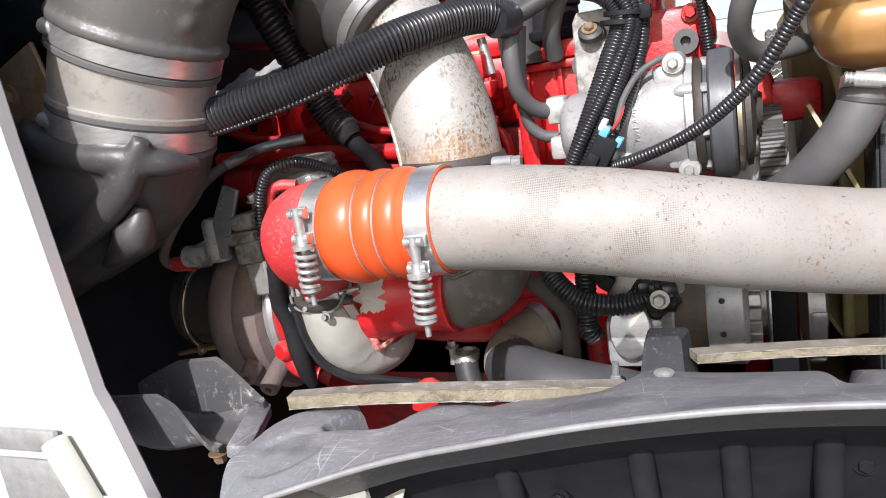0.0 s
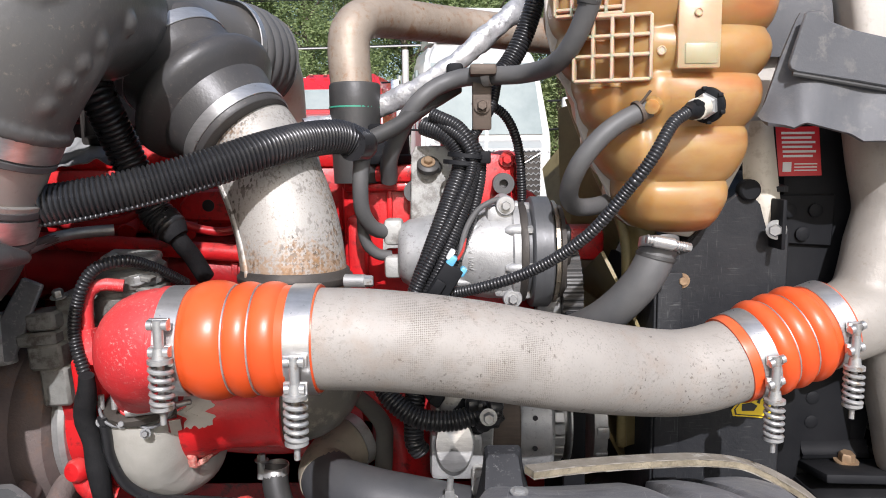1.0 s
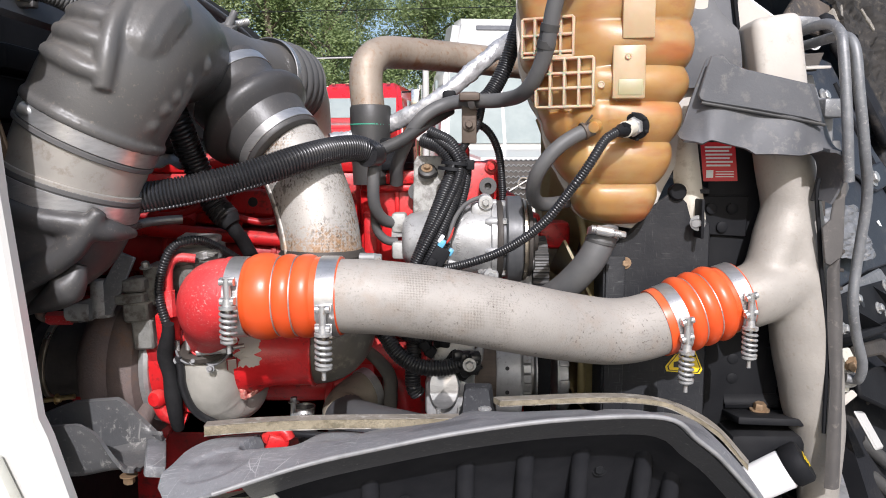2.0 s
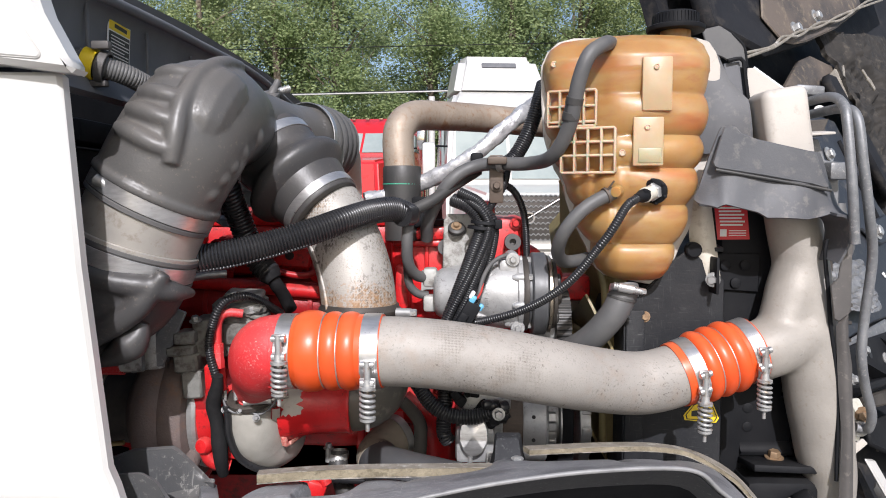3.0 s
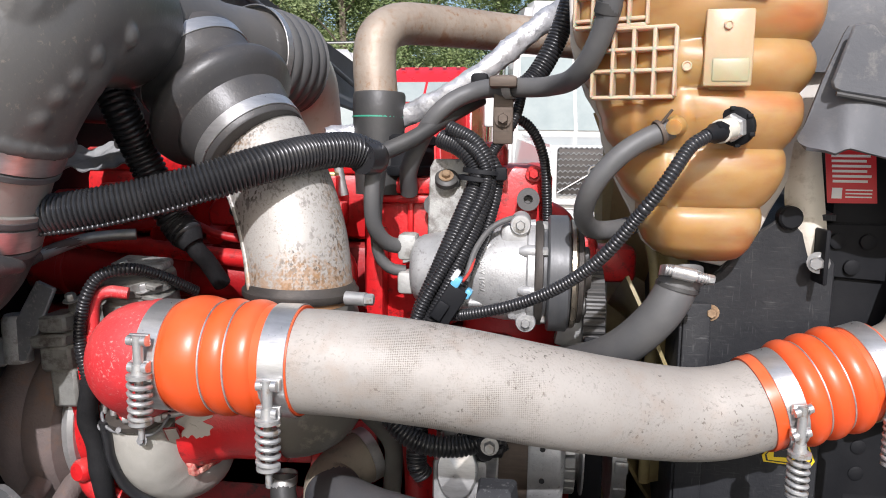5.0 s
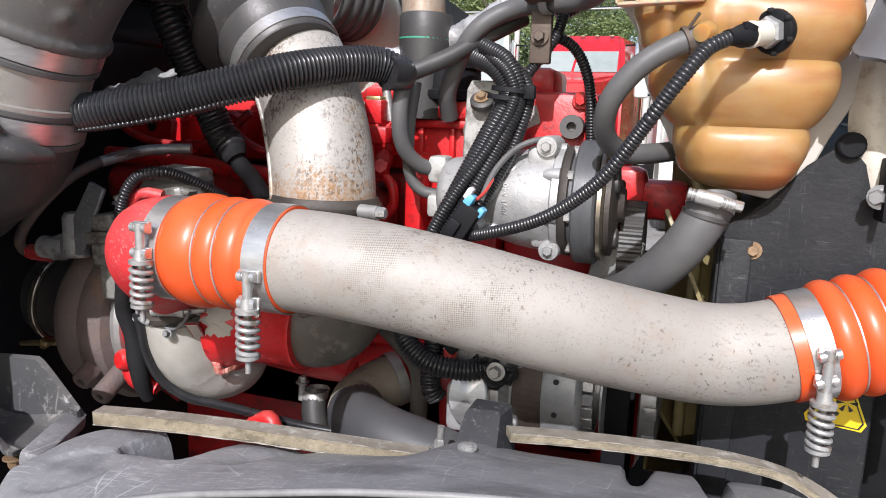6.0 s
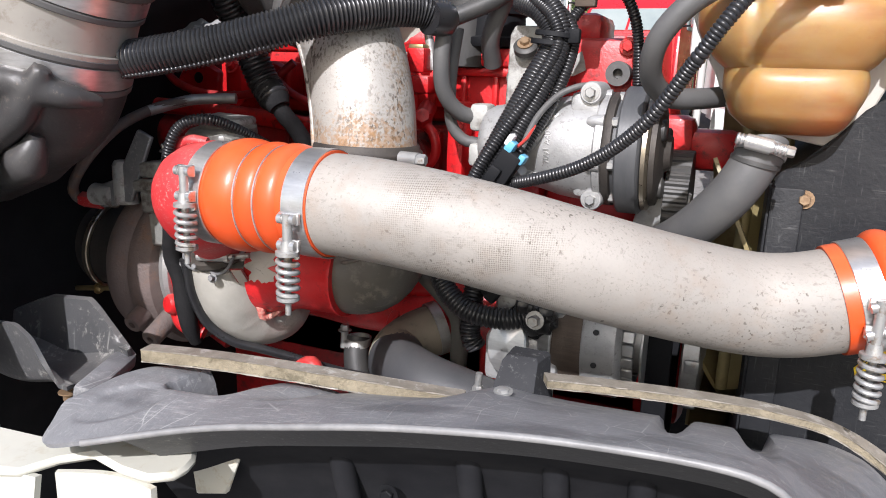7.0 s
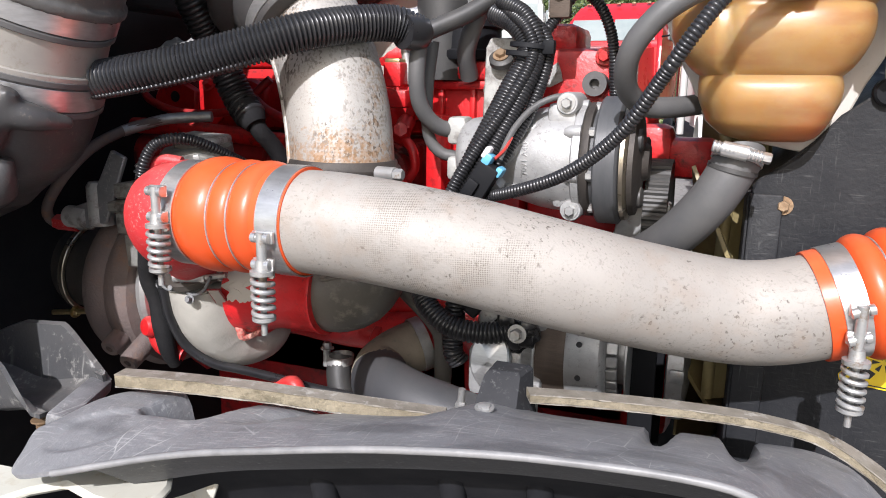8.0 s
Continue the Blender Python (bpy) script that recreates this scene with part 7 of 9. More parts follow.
part("bolt", hexbolt(Geo(), (-0.083, 0.730, 1.360), (0, -1, 0.1), 0.012, 0.010), M["zinc"], terminal, "bright hexagon bolt")
g = Geo()
for k in range(7):
    box(g, (-0.13 + rnd.uniform(-0.02, 0.015), 0.762 + rnd.uniform(-0.004, 0.004), 1.385 + rnd.uniform(-0.018, 0.014)), (0.014, 0.02, 0.016), 0.003, (rnd.uniform(-40, 40), rnd.uniform(-40, 40), 0))
solo("terminal_cover", g, M["black"], "crumbled black terminal cover behind the pipe", "terminal")
hose("heater_pipe", [(-0.275, 0.82, 1.40), (-0.248, 0.815, 1.370), (-0.218, 0.822, 1.340), (-0.203, 0.835, 1.312), (-0.203, 0.845, 1.28), (-0.207, 0.850, 1.22)], [0.009, 0.009, 0.0105, 0.011, 0.0105], M["hose_dusty"], "grey pipe running down behind the lower hose")
hose("turbo_loom", [(-0.405, 0.765, 1.500), (-0.422, 0.722, 1.524), (-0.436, 0.690, 1.536), (-0.458, 0.676, 1.531), (-0.472, 0.670, 1.508), (-0.481, 0.672, 1.467), (-0.469, 0.665, 1.424)], 0.0062, M["loom"], "black corrugated loom arching over the turbo", "cable", (0.0036, 0.0012), 14)
hose("taped_loom", [(-0.464, 0.655, 1.433), (-0.467, 0.660, 1.417), (-0.477, 0.672, 1.388), (-0.475, 0.679, 1.361), (-0.474, 0.684, 1.330), (-0.474, 0.690, 1.298), (-0.475, 0.700, 1.281)], [0.007, 0.0095, 0.0105, 0.0095, 0.0115, 0.010, 0.008], M["tape"], "black tape-wrapped cable loom hanging beside the turbo", "cable", n=12)
hose("turbo_cable", [(-0.458, 0.668, 1.388), (-0.457, 0.672, 1.368), (-0.458, 0.678, 1.344), (-0.450, 0.690, 1.309), (-0.428, 0.705, 1.286), (-0.405, 0.722, 1.276), (-0.370, 0.745, 1.262), (-0.325, 0.77, 1.245), (-0.27, 0.79, 1.235)], 0.0052, M["loom"], "smooth black cable curving under the turbo", "cable")
rear_loom_line = [(-0.516, 0.782, 1.757), (-0.486, 0.768, 1.697), (-0.474, 0.789, 1.645), (-0.452, 0.805, 1.580), (-0.430, 0.800, 1.555)]
rear_loom = thing("rear_loom", rear_loom_line[0], "thick black loom hanging behind the bellows", "cable")
part("tube", tube(Geo(), rear_loom_line, 0.0190, 22, 0.006, wave=(0.0056, 0.002)), M["loom"], rear_loom)
part("tape_wrap", lathe(Geo(), (-0.432, 0.801, 1.557), (0.60, -0.10, -0.75), [(-0.014, 0.0180), (0.004, 0.0175), (0.014, 0.0125)], 24), M["tape"], rear_loom)
hose("rear_loom_tail", [(-0.430, 0.800, 1.555), (-0.422, 0.806, 1.538), (-0.416, 0.820, 1.522), (-0.408, 0.838, 1.495)], 0.0105, M["tape"], "black tape-wrapped end of a loom", "cable")
# lower coolant hoses
low_hose = thing("lower_coolant_hose", (-0.222, 0.800, 1.296), "thick coolant elbow hose, tan with dust at its upper end", "hose")
part("dusty_end", tube(Geo(), [(-0.236, 0.862, 1.286), (-0.258, 0.842, 1.276), (-0.269, 0.818, 1.266), (-0.264, 0.797, 1.262)], [0.0315, 0.032, 0.033, 0.0335], 30, 0.006), M["hose_tan"], low_hose, "tan dust-covered end")
# The lower run's shade is painted in with darker rubber.
part("shaded_run", tube(Geo(), [(-0.265, 0.802, 1.263), (-0.254, 0.782, 1.261), (-0.206, 0.755, 1.258), (-0.144, 0.755, 1.246), (-0.07, 0.76, 1.230)], [0.0330, 0.0335, 0.033, 0.031, 0.030], 30, 0.006), M["hose_two"], low_hose)
g = Geo()
ring(g, (-0.2395, 0.859, 1.285), (-0.7, -0.65, -0.25), 0.0320, 0.013, 0.0015, 40)
solo("hose_band", g, M["zinc"], "dull band on the lower coolant hose", "hose clamp")
g = Geo()
tube(g, [(-0.305, 0.745, 1.297), (-0.303, 0.735, 1.272), (-0.29, 0.725, 1.235)], 0.0155, 18)
solo("stub_hose", g, M["rubber"], "short black stub hose below the turbo", "hose").location += Vector((-0.028, 0.085, -0.030))
g = Geo()
ring(g, (-0.305, 0.743, 1.292), (0, 0.3, 1), 0.0157, 0.010, 0.0014, 32)
tube(g, [(-0.320, 0.735, 1.284), (-0.319, 0.735, 1.308)], 0.0048, 10)
hexbolt(g, (-0.319, 0.735, 1.306), (0, 0, 1), 0.011, 0.008)
solo("stub_clamp", g, M["zinc"], "small bolt clamp on the stub hose", "hose clamp").location += Vector((-0.028, 0.085, -0.030))
g = Geo()
box(g, (-0.130, 0.692, 1.278), (0.014, 0.014, 0.02), 0.002)
tube(g, [(-0.126, 0.690, 1.285), (-0.124, 0.690, 1.312)], 0.0035, 10)
hexbolt(g, (-0.125, 0.690, 1.290), (0, 0, 1), 0.011, 0.009)
solo("hose_stud_clamp", g, M["zinc"], "zinc stud clamp on the lower coolant hose", "hose clamp")
g = Geo()
box(g, (-0.085, 0.765, 1.262), (0.03, 0.03, 0.06), 0.005)
hexbolt(g, (-0.085, 0.748, 1.272), (0, -1, 0), 0.020, 0.012)
solo("alternator_bolt", g, M["grey_cast"], "grey lug and bolt below the alternator", "bolt")
g = Geo()
box(g, (-0.082, 0.85, 1.700), (0.022, 0.012, 0.075), 0.002)
box(g, (-0.082, 0.83, 1.728), (0.03, 0.028, 0.012), 0.003)
hexbolt(g, (-0.082, 0.842, 1.690), (0, -1, 0), 0.012, 0.008)
solo("hose_bracket", g, M["brown_metal"], "brown steel bracket holding the tank hose", "bracket")
for c, ax in (((-0.075, 0.840, 1.7235), (-0.9, 0.42, 0)), ((0.018, 0.711, 1.803), (0.18, -0.3, 1)), ((0.0145, 0.718, 1.783), (0.18, -0.3, 1))):
    solo("hose_clip", ring(Geo(), c, ax, 0.0106, 0.010, 0.0016, 24), M["zinc"] if c[2] < 1.73 else M["rubber"], "clip around the tank hose", "hose clip", "clips on the tank hose")
box(g := Geo(), (-0.112, 0.895, 1.735), (0.02, 0.02, 0.018), 0.004)
solo("loom_clip", g, M["black"], "black clip on the foil loom", "clip")


# ---- charge-air cooler tank pipe on the radiator's side ----
cac = thing("cooler_side_tank", (0.40, 0.785, 1.10), "cast aluminium charge-air cooler end tank with a side inlet", "pipe")
g = Geo()
tube(g, [(0.345, 0.80, 1.715), (0.359, 0.80, 1.63), (0.369, 0.798, 1.58), (0.376, 0.792, 1.525), (0.381, 0.788, 1.49), (0.385, 0.786, 1.445), (0.395, 0.788, 1.38), (0.405, 0.790, 1.335), (0.414, 0.793, 1.285), (0.425, 0.795, 1.235), (0.435, 0.80, 1.10)], [0.039, 0.039, 0.039, 0.040, 0.042, 0.0455, 0.0455, 0.042, 0.035, 0.029, 0.027], 44, 0.006)
tube(g, [(0.290, 0.767, 1.4425), (0.315, 0.771, 1.4505), (0.345, 0.780, 1.460), (0.382, 0.790, 1.470)], [0.0435, 0.0445, 0.0455, 0.046, 0.046], 44, 0.004)
tube(g, [(0.318, 0.772, 1.458), (0.338, 0.780, 1.485), (0.353, 0.788, 1.52), (0.366, 0.796, 1.57)], [0.030, 0.036, 0.039, 0.0355], 32, 0.004)
casting = part("tank_casting", g, M["cac_alu"], cac, smooth=180)
moulded(casting, 0.004, 14)
g = Geo()
lathe(g, (0.343, 0.7365, 1.452), (-0.2, -1, 0.1), [(-0.004, 0.0075), (0.001, 0.0072), (0.0018, 0.0055), (0.0008, 0.004), (0.0008, 0)], 20)
part("cast_mark", g, M["cac_alu"], cac, "raised casting mark")
g = Geo()
box(g, (0.3365, 0.80, 1.762), (0.067, 0.072, 0.135), 0.014, (0, -9, 0), 5)
part("top_box", g, M["cap_plastic"], cac, "pale moulded plastic cap")
cooler = thing("cooler_core", (0.46, 1.1, 1.07), "dark finned cooler core behind the end tank", "cooler")
part("core", box(Geo(), (0.47, 1.1, 1.30), (0.05, 0.42, 0.46), 0.005), M["black"], cooler)
for k in range(15):
    part("fin", box(Geo(), (0.47, 1.1, 1.09 + 0.029 * k), (0.056, 0.426, 0.006), 0.001, seg=1), M["dark_metal"], cooler)
stay = thing("line_bracket", (0.42, 0.88, 1.70), "grey folded steel bracket behind the steel lines", "bracket")
part("upright", plate(Geo(), [(0.404, 1.60), (0.470, 1.60), (0.468, 1.727), (0.445, 1.730), (0.434, 1.764), (0.414, 1.767), (0.404, 1.744)], 0.005, upright(0.892), 0.0015), M["line_steel"], stay)
part("ledge", box(Geo(), (0.421, 0.865, 1.771), (0.042, 0.030, 0.004), 0.0012, (8, -4, 12)), M["cap_plastic"], stay, "pale dusty ledge")
part("top_flange", plate(Geo(), [(0.40, 1.792), (0.446, 1.795), (0.436, 1.768), (0.410, 1.766)], 0.004, upright(0.885), 0.001), M["dark_metal"], stay)
part("step", box(Geo(), (0.452, 0.872, 1.712), (0.034, 0.032, 0.028), 0.005, (0, 0, 10)), M["line_steel"], stay)
part("step", box(Geo(), (0.418, 0.900, 1.841), (0.046, 0.03, 0.016), 0.004, (0, 4, 0)), M["line_steel"], stay)
part("bolt", hexbolt(Geo(), (0.430, 0.880, 1.807), (0, -1, 0.2), 0.012, 0.007), M["zinc"], stay)
part("gusset", plate(Geo(), [(0.392, 1.55), (0.470, 1.55), (0.462, 1.66), (0.420, 1.67)], 0.004, upright(0.902), 0.001), M["dark_metal"], stay)

# rubber flap, its strip and the bar hinge
flap = thing("rubber_flap", (0.30, 0.74, 1.64), "grey-black rubber baffle flap draped over the end tank", "baffle")
FLAP_X = (0.195, 0.2084, 0.2160, 0.2254, 0.2427, 0.2511, 0.2706, 0.2825, 0.3347, 0.3606, 0.372, 0.3968, 0.4062)
FLAP_TOP = (1.672, 1.720, 1.742, 1.768, 1.771, 1.7607, 1.7514, 1.749, 1.737, 1.7314, 1.700, 1.662, 1.644)
FLAP_LOW = (1.6604, 1.6590, 1.6567, 1.6620, 1.6570, 1.6545, 1.6485, 1.6404, 1.6412, 1.6455, 1.6477, 1.6420, 1.6340)


def flap_fn(u, v):
    x = 0.195 + 0.2112 * u
    top, lowz = (float(np.interp(x, FLAP_X, q)) for q in (FLAP_TOP, FLAP_LOW))
    z = top + (lowz - top) * v
    y = 0.744 - 0.016 * math.sin(math.pi * u) - 0.020 * v * v + 0.03 * max(0, u - 0.82) * 4 * (1 - v) - 0.010 * max(0, u - 0.75) * 4 * v + 0.005 * math.sin(14 * u + 3 * v) * v
    return (x, y, z + 0.0015 * math.sin(9 * u + 4 * v))


part("sheet", sheet(Geo(), flap_fn, 60, 24, 0.0035), M["flap"], flap)
g = Geo()
plate(g, [(0.2095, 1.7194), (0.2115, 1.7135), (0.2178, 1.7105), (0.280, 1.7005), (0.3458, 1.6885), (0.366, 1.6825), (0.370, 1.686), (0.3592, 1.7069), (0.3500, 1.7325), (0.2692, 1.7509), (0.2484, 1.7588), (0.2401, 1.7682), (0.2242, 1.7680)], 0.004, upright(0.7215), 0.0016)
part("stiffener", g, M["flap"], flap, "stiff blue-grey backing panel")
tube(g := Geo(), [(0.214, 0.7185, 1.709), (0.280, 0.7180, 1.6975), (0.345, 0.7175, 1.6855), (0.372, 0.7175, 1.680)], 0.0022, 8)
part("edge_bead", g, M["rubber"], flap)
part("slit", tube(Geo(), [(0.226, 0.7195, 1.7605), (0.232, 0.7188, 1.7615), (0.239, 0.7188, 1.7600), (0.243, 0.7190, 1.7565)], 0.0014, 6), M["ink"], flap, "short moulded slit")
CURL = spline([(0.372, 0, 1.6485), (0.386, 0, 1.6465), (0.3965, 0, 1.635), (0.399, 0, 1.614), (0.394, 0, 1.594), (0.387, 0, 1.578)], 0.004)


def curl_fn(u, v):
    k = u * (len(CURL) - 1)
    i = min(int(k), len(CURL) - 2)
    p = CURL[i].lerp(CURL[i + 1], k - i)
    return (p.x - 0.006 * v, 0.700 + 0.018 * u + (0.070 - 0.02 * u) * v, p.z + 0.004 * math.sin(3 * v))


part("curl", sheet(Geo(), curl_fn, 26, 10, 0.0035), M["flap"], flap)
upper = thing("upper_baffle", (0.25, 0.81, 1.75), "tall black rubber baffle sheet behind the coolant tank", "baffle")


def baffle_fn(u, v):
    z = 1.906 - 0.170 * v
    right = float(np.interp(z, (1.736, 1.77, 1.814, 1.8445, 1.88, 1.897, 1.906), (0.296, 0.294, 0.2892, 0.2640, 0.2500, 0.2410, 0.2290)))
    return (0.192 + (right - 0.192) * u, 0.812 - 0.020 * v + 0.010 * math.sin(2.4 * u) + 0.004 * math.sin(7 * v), z)


part("sheet", sheet(Geo(), baffle_fn, 24, 28, 0.004), M["flap"], upper)
g = plate(Geo(), [(0.235, 1.930), (0.262, 1.936), (0.2813, 1.924), (0.3000, 1.9035), (0.3060, 1.8726), (0.2940, 1.8700), (0.2697, 1.8860), (0.245, 1.897)], 0.004, upright(0.860), 0.0015)
part("rear_flap", g, M["grey_rubber"], upper, "second flap behind the sheet")
tube(g := Geo(), [(0.262, 0.931, 1.9355), (0.281, 0.858, 1.9240), (0.3003, 0.858, 1.9035), (0.3063, 0.858, 1.8726)][1:], 0.0025, 8)
part("flap_bead", g, M["black"], upper)
g = tube(Geo(), [(0.2662, 0.829, 1.877), (0.285, 0.829, 1.8805), (0.2895, 0.829, 1.876), (0.2935, 0.829, 1.850), (0.301, 0.829, 1.80), (0.306, 0.828, 1.768)], 0.0032, 8)
part("seal_edge", g, M["black"], upper, "black seal frame")
part("frame_panel", plate(Geo(), [(0.262, 1.874), (0.286, 1.877), (0.299, 1.79), (0.280, 1.79)], 0.003, upright(0.838), 0.001), M["cowl"], upper)
solo("grey_gusset", plate(Geo(), [(0.303, 1.760), (0.305, 1.870), (0.3145, 1.8705), (0.362, 1.8368), (0.368, 1.825), (0.368, 1.760)], 0.004, upright(0.856), 0.001), M["cap_plastic"], "pale dusty gusset plate beside the end tank", "bracket")
solo("gusset_edge", tube(Geo(), [(0.3145, 0.8535, 1.8712), (0.340, 0.8535, 1.853), (0.362, 0.8535, 1.8375)], 0.0022, 8), M["paper_white"], "bare bright folded edge on the gusset", "edge trim")
solo("white_tab", plate(Geo(), [(0.2883, 1.784), (0.300, 1.800), (0.3064, 1.808), (0.3132, 1.7745), (0.2988, 1.7725)], 0.004, upright(0.846), 0.001), M["paper_white"], "small torn white tab behind the baffle", "tab")

bar = thing("hinge_strip", (0.42, 0.735, 1.10), "long brown-grey strip hanging beside the end tank", "seal strip")


def strip_fn(u, v):
    z = 1.5134 - 0.33 * u
    left = float(np.interp(z, (1.18, 1.2578, 1.3332, 1.3929, 1.452, 1.4909, 1.5134), (0.409, 0.4081, 0.4093, 0.4036, 0.3993, 0.3965, 0.4105)))
    right = float(np.interp(z, (1.18, 1.2578, 1.3481, 1.4298, 1.4666, 1.5134), (0.430, 0.4277, 0.4255, 0.422, 0.4154, 0.4122)))
    return (left + (right - left) * v, 0.739 - 0.006 * math.sin(math.pi * v) + 0.002 * math.sin(6 * u), z)


part("strip", sheet(Geo(), strip_fn, 40, 8, 0.004), M["bare_strip"], bar)
part("seam", tube(Geo(), [(0.3835, 0.747, 1.6113), (0.3804, 0.746, 1.5896), (0.386, 0.745, 1.54), (0.391, 0.745, 1.4943), (0.4049, 0.745, 1.39), (0.408, 0.745, 1.26)], 0.0030, 8), M["black"], bar, "dark rubber seam")
g = Geo()
plate(g, [(0.3823, 1.547), (0.3927, 1.557), (0.3975, 1.600), (0.407, 1.632), (0.414, 1.632), (0.4105, 1.5828), (0.4121, 1.5177), (0.4095, 1.5068), (0.3955, 1.496), (0.3885, 1.4997)], 0.004, upright(0.734), 0.0012)
part("bare_blade", g, M["bare_strip"], bar, "worn bare blade")
g = Geo()
tube(g, [(0.424, 0.80, 1.66), (0.426, 0.79, 1.62), (0.4265, 0.785, 1.598)], 0.010, 14)
lathe(g, (0.4265, 0.785, 1.598), (0, 0, -1), [(-0.012, 0.012), (0, 0.015), (0.012, 0.012), (0.014, 0)], 16)
solo("overflow_stub", g, M["grey_rubber"], "grey stub tube beside the end tank", "tube")

# ---- bent steel lines ----
for pts in ([(0.338, 0.820, 1.800), (0.367, 0.800, 1.809), (0.379, 0.745, 1.811), (0.385, 0.721, 1.798), (0.384, 0.706, 1.771), (0.389, 0.697, 1.688), (0.400, 0.705, 1.608)],
            [(0.341, 0.830, 1.788), (0.383, 0.810, 1.794), (0.394, 0.740, 1.794), (0.399, 0.710, 1.778), (0.405, 0.702, 1.719), (0.420, 0.709, 1.647), (0.438, 0.730, 1.586), (0.437, 0.742, 1.498), (0.435, 0.742, 1.446), (0.449, 0.755, 1.398), (0.466, 0.765, 1.353), (0.469, 0.776, 1.329), (0.469, 0.785, 1.324), (0.456, 0.788, 1.326)]):
    hose("steel_line", pts, 0.0068, M["line_steel"], "bent grey steel refrigerant line beside the open hood", "pipe", n=14, group="bent steel lines")
anchor = thing("line_anchor", (0.465, 0.80, 1.30), "cream-painted anchor plate with a rusty bolt below the steel lines", "bracket")
part("plate", plate(Geo(), [(0.452, 1.300), (0.452, 1.364), (0.4668, 1.3665), (0.478, 1.3464), (0.474, 1.3344), (0.470, 1.300)], 0.005, upright(0.806), 0.0015), M["cream"], anchor)
part("foot", plate(Geo(), [(0.4653, 1.2871), (0.4831, 1.2993), (0.4912, 1.2911), (0.4735, 1.2747), (0.466, 1.2747)], 0.005, upright(0.82), 0.0015), M["cap_plastic"], anchor, "pale foot")
g = lathe(Geo(), (0.4725, 0.801, 1.341), (-0.4, -0.9, 0), [(0, 0.013), (0.003, 0.013)], 20)
hexbolt(g, (0.471, 0.798, 1.341), (-0.4, -0.9, 0), 0.014, 0.010)
part("bolt", g, M["rust_bolt"], anchor, "rusty bolt with washer")
part("bush", lathe(Geo(), (0.467, 0.799, 1.322), (-0.4, -0.9, 0), [(0, 0.012), (0.008, 0.012), (0.010, 0.009), (0.010, 0)], 20), M["grey_cast"], anchor, "grey round bush")

# ---- fender liner with its felt pads ----
LIP = [(-0.396, 0.446, 1.314), (-0.372, 0.416, 1.313), (-0.331, 0.416, 1.324), (-0.251, 0.443, 1.341), (-0.176, 0.451, 1.356), (-0.090, 0.460, 1.370), (0.010, 0.468, 1.380), (0.109, 0.474, 1.380), (0.146, 0.480, 1.354), (0.187, 0.497, 1.316), (0.250, 0.510, 1.235), (0.31, 0.515, 1.10)]
BACK = [(-0.396, 0.470, 1.322), (-0.385, 0.510, 1.330), (-0.350, 0.535, 1.334), (-0.260, 0.552, 1.332), (-0.180, 0.568, 1.331), (-0.112, 0.590, 1.331), (-0.085, 0.640, 1.326), (-0.030, 0.668, 1.312), (0.110, 0.697, 1.304), (0.185, 0.697, 1.304), (0.225, 0.672, 1.288), (0.285, 0.66, 1.215), (0.345, 0.65, 1.09)]
lip_c, back_c = spline(LIP, 0.01), spline(BACK, 0.01)


def along(c, u):
    k = u * (len(c) - 1)
    i = min(int(k), len(c) - 2)
    return c[i].lerp(c[i + 1], k - i)


def liner_fn(u, v):
    a, b = along(lip_c, u), along(back_c, u)
    p = a.lerp(b, v)
    p.z += 0.006 * math.sin(math.pi * v)
    s = max(0.0, min(1.0, (v - 0.25) / 0.75))
    for x0, w, d in ((0.060, 0.0095, 0.020), (0.120, 0.0105, 0.020)):
        u_cut = math.exp(-(((p.x - x0) / w) ** 4))
        p.z -= d * s * u_cut
        p.y -= 0.02 * max(0, v - 0.8) * 5 * u_cut
    dx = (p.x + 0.292 - 0.25 * (p.y - 0.52)) / 0.028
    cut = 1 / (1 + math.exp(max(-30.0, min(30.0, (dx * dx - 1) * 8)))) / (1 + math.exp(max(-30.0, min(30.0, (0.500 - p.y) / 0.0022))))
    p.z -= 0.050 * cut
    slot = 1 / (1 + math.exp(max(-30.0, min(30.0, ((p.x + 0.197) - 0.6 * (p.y - 0.53)) / 0.0016))))
    p.z -= 0.009 * (slot - 1 / (1 + math.exp(max(-30.0, min(30.0, ((p.x + 0.222) - 0.6 * (p.y - 0.53)) / 0.007))))) * min(1.0, max(0.0, (p.y - 0.49) / 0.03))
    return p


def liner_panel(u, v):
    """Shallow oval panel pressed into the rounded end."""
    p = liner_fn(u, v)
    c, d = (p.x + 0.343) * 0.85 + (p.y - 0.465) * 0.55, (p.y - 0.465) * 0.85 - (p.x + 0.343) * 0.55
    q = (c / 0.034) ** 2 + (d / 0.026) ** 2
    p.z -= 0.0030 / (1 + math.exp(min(40.0, (q - 1) * 9)))
    return p


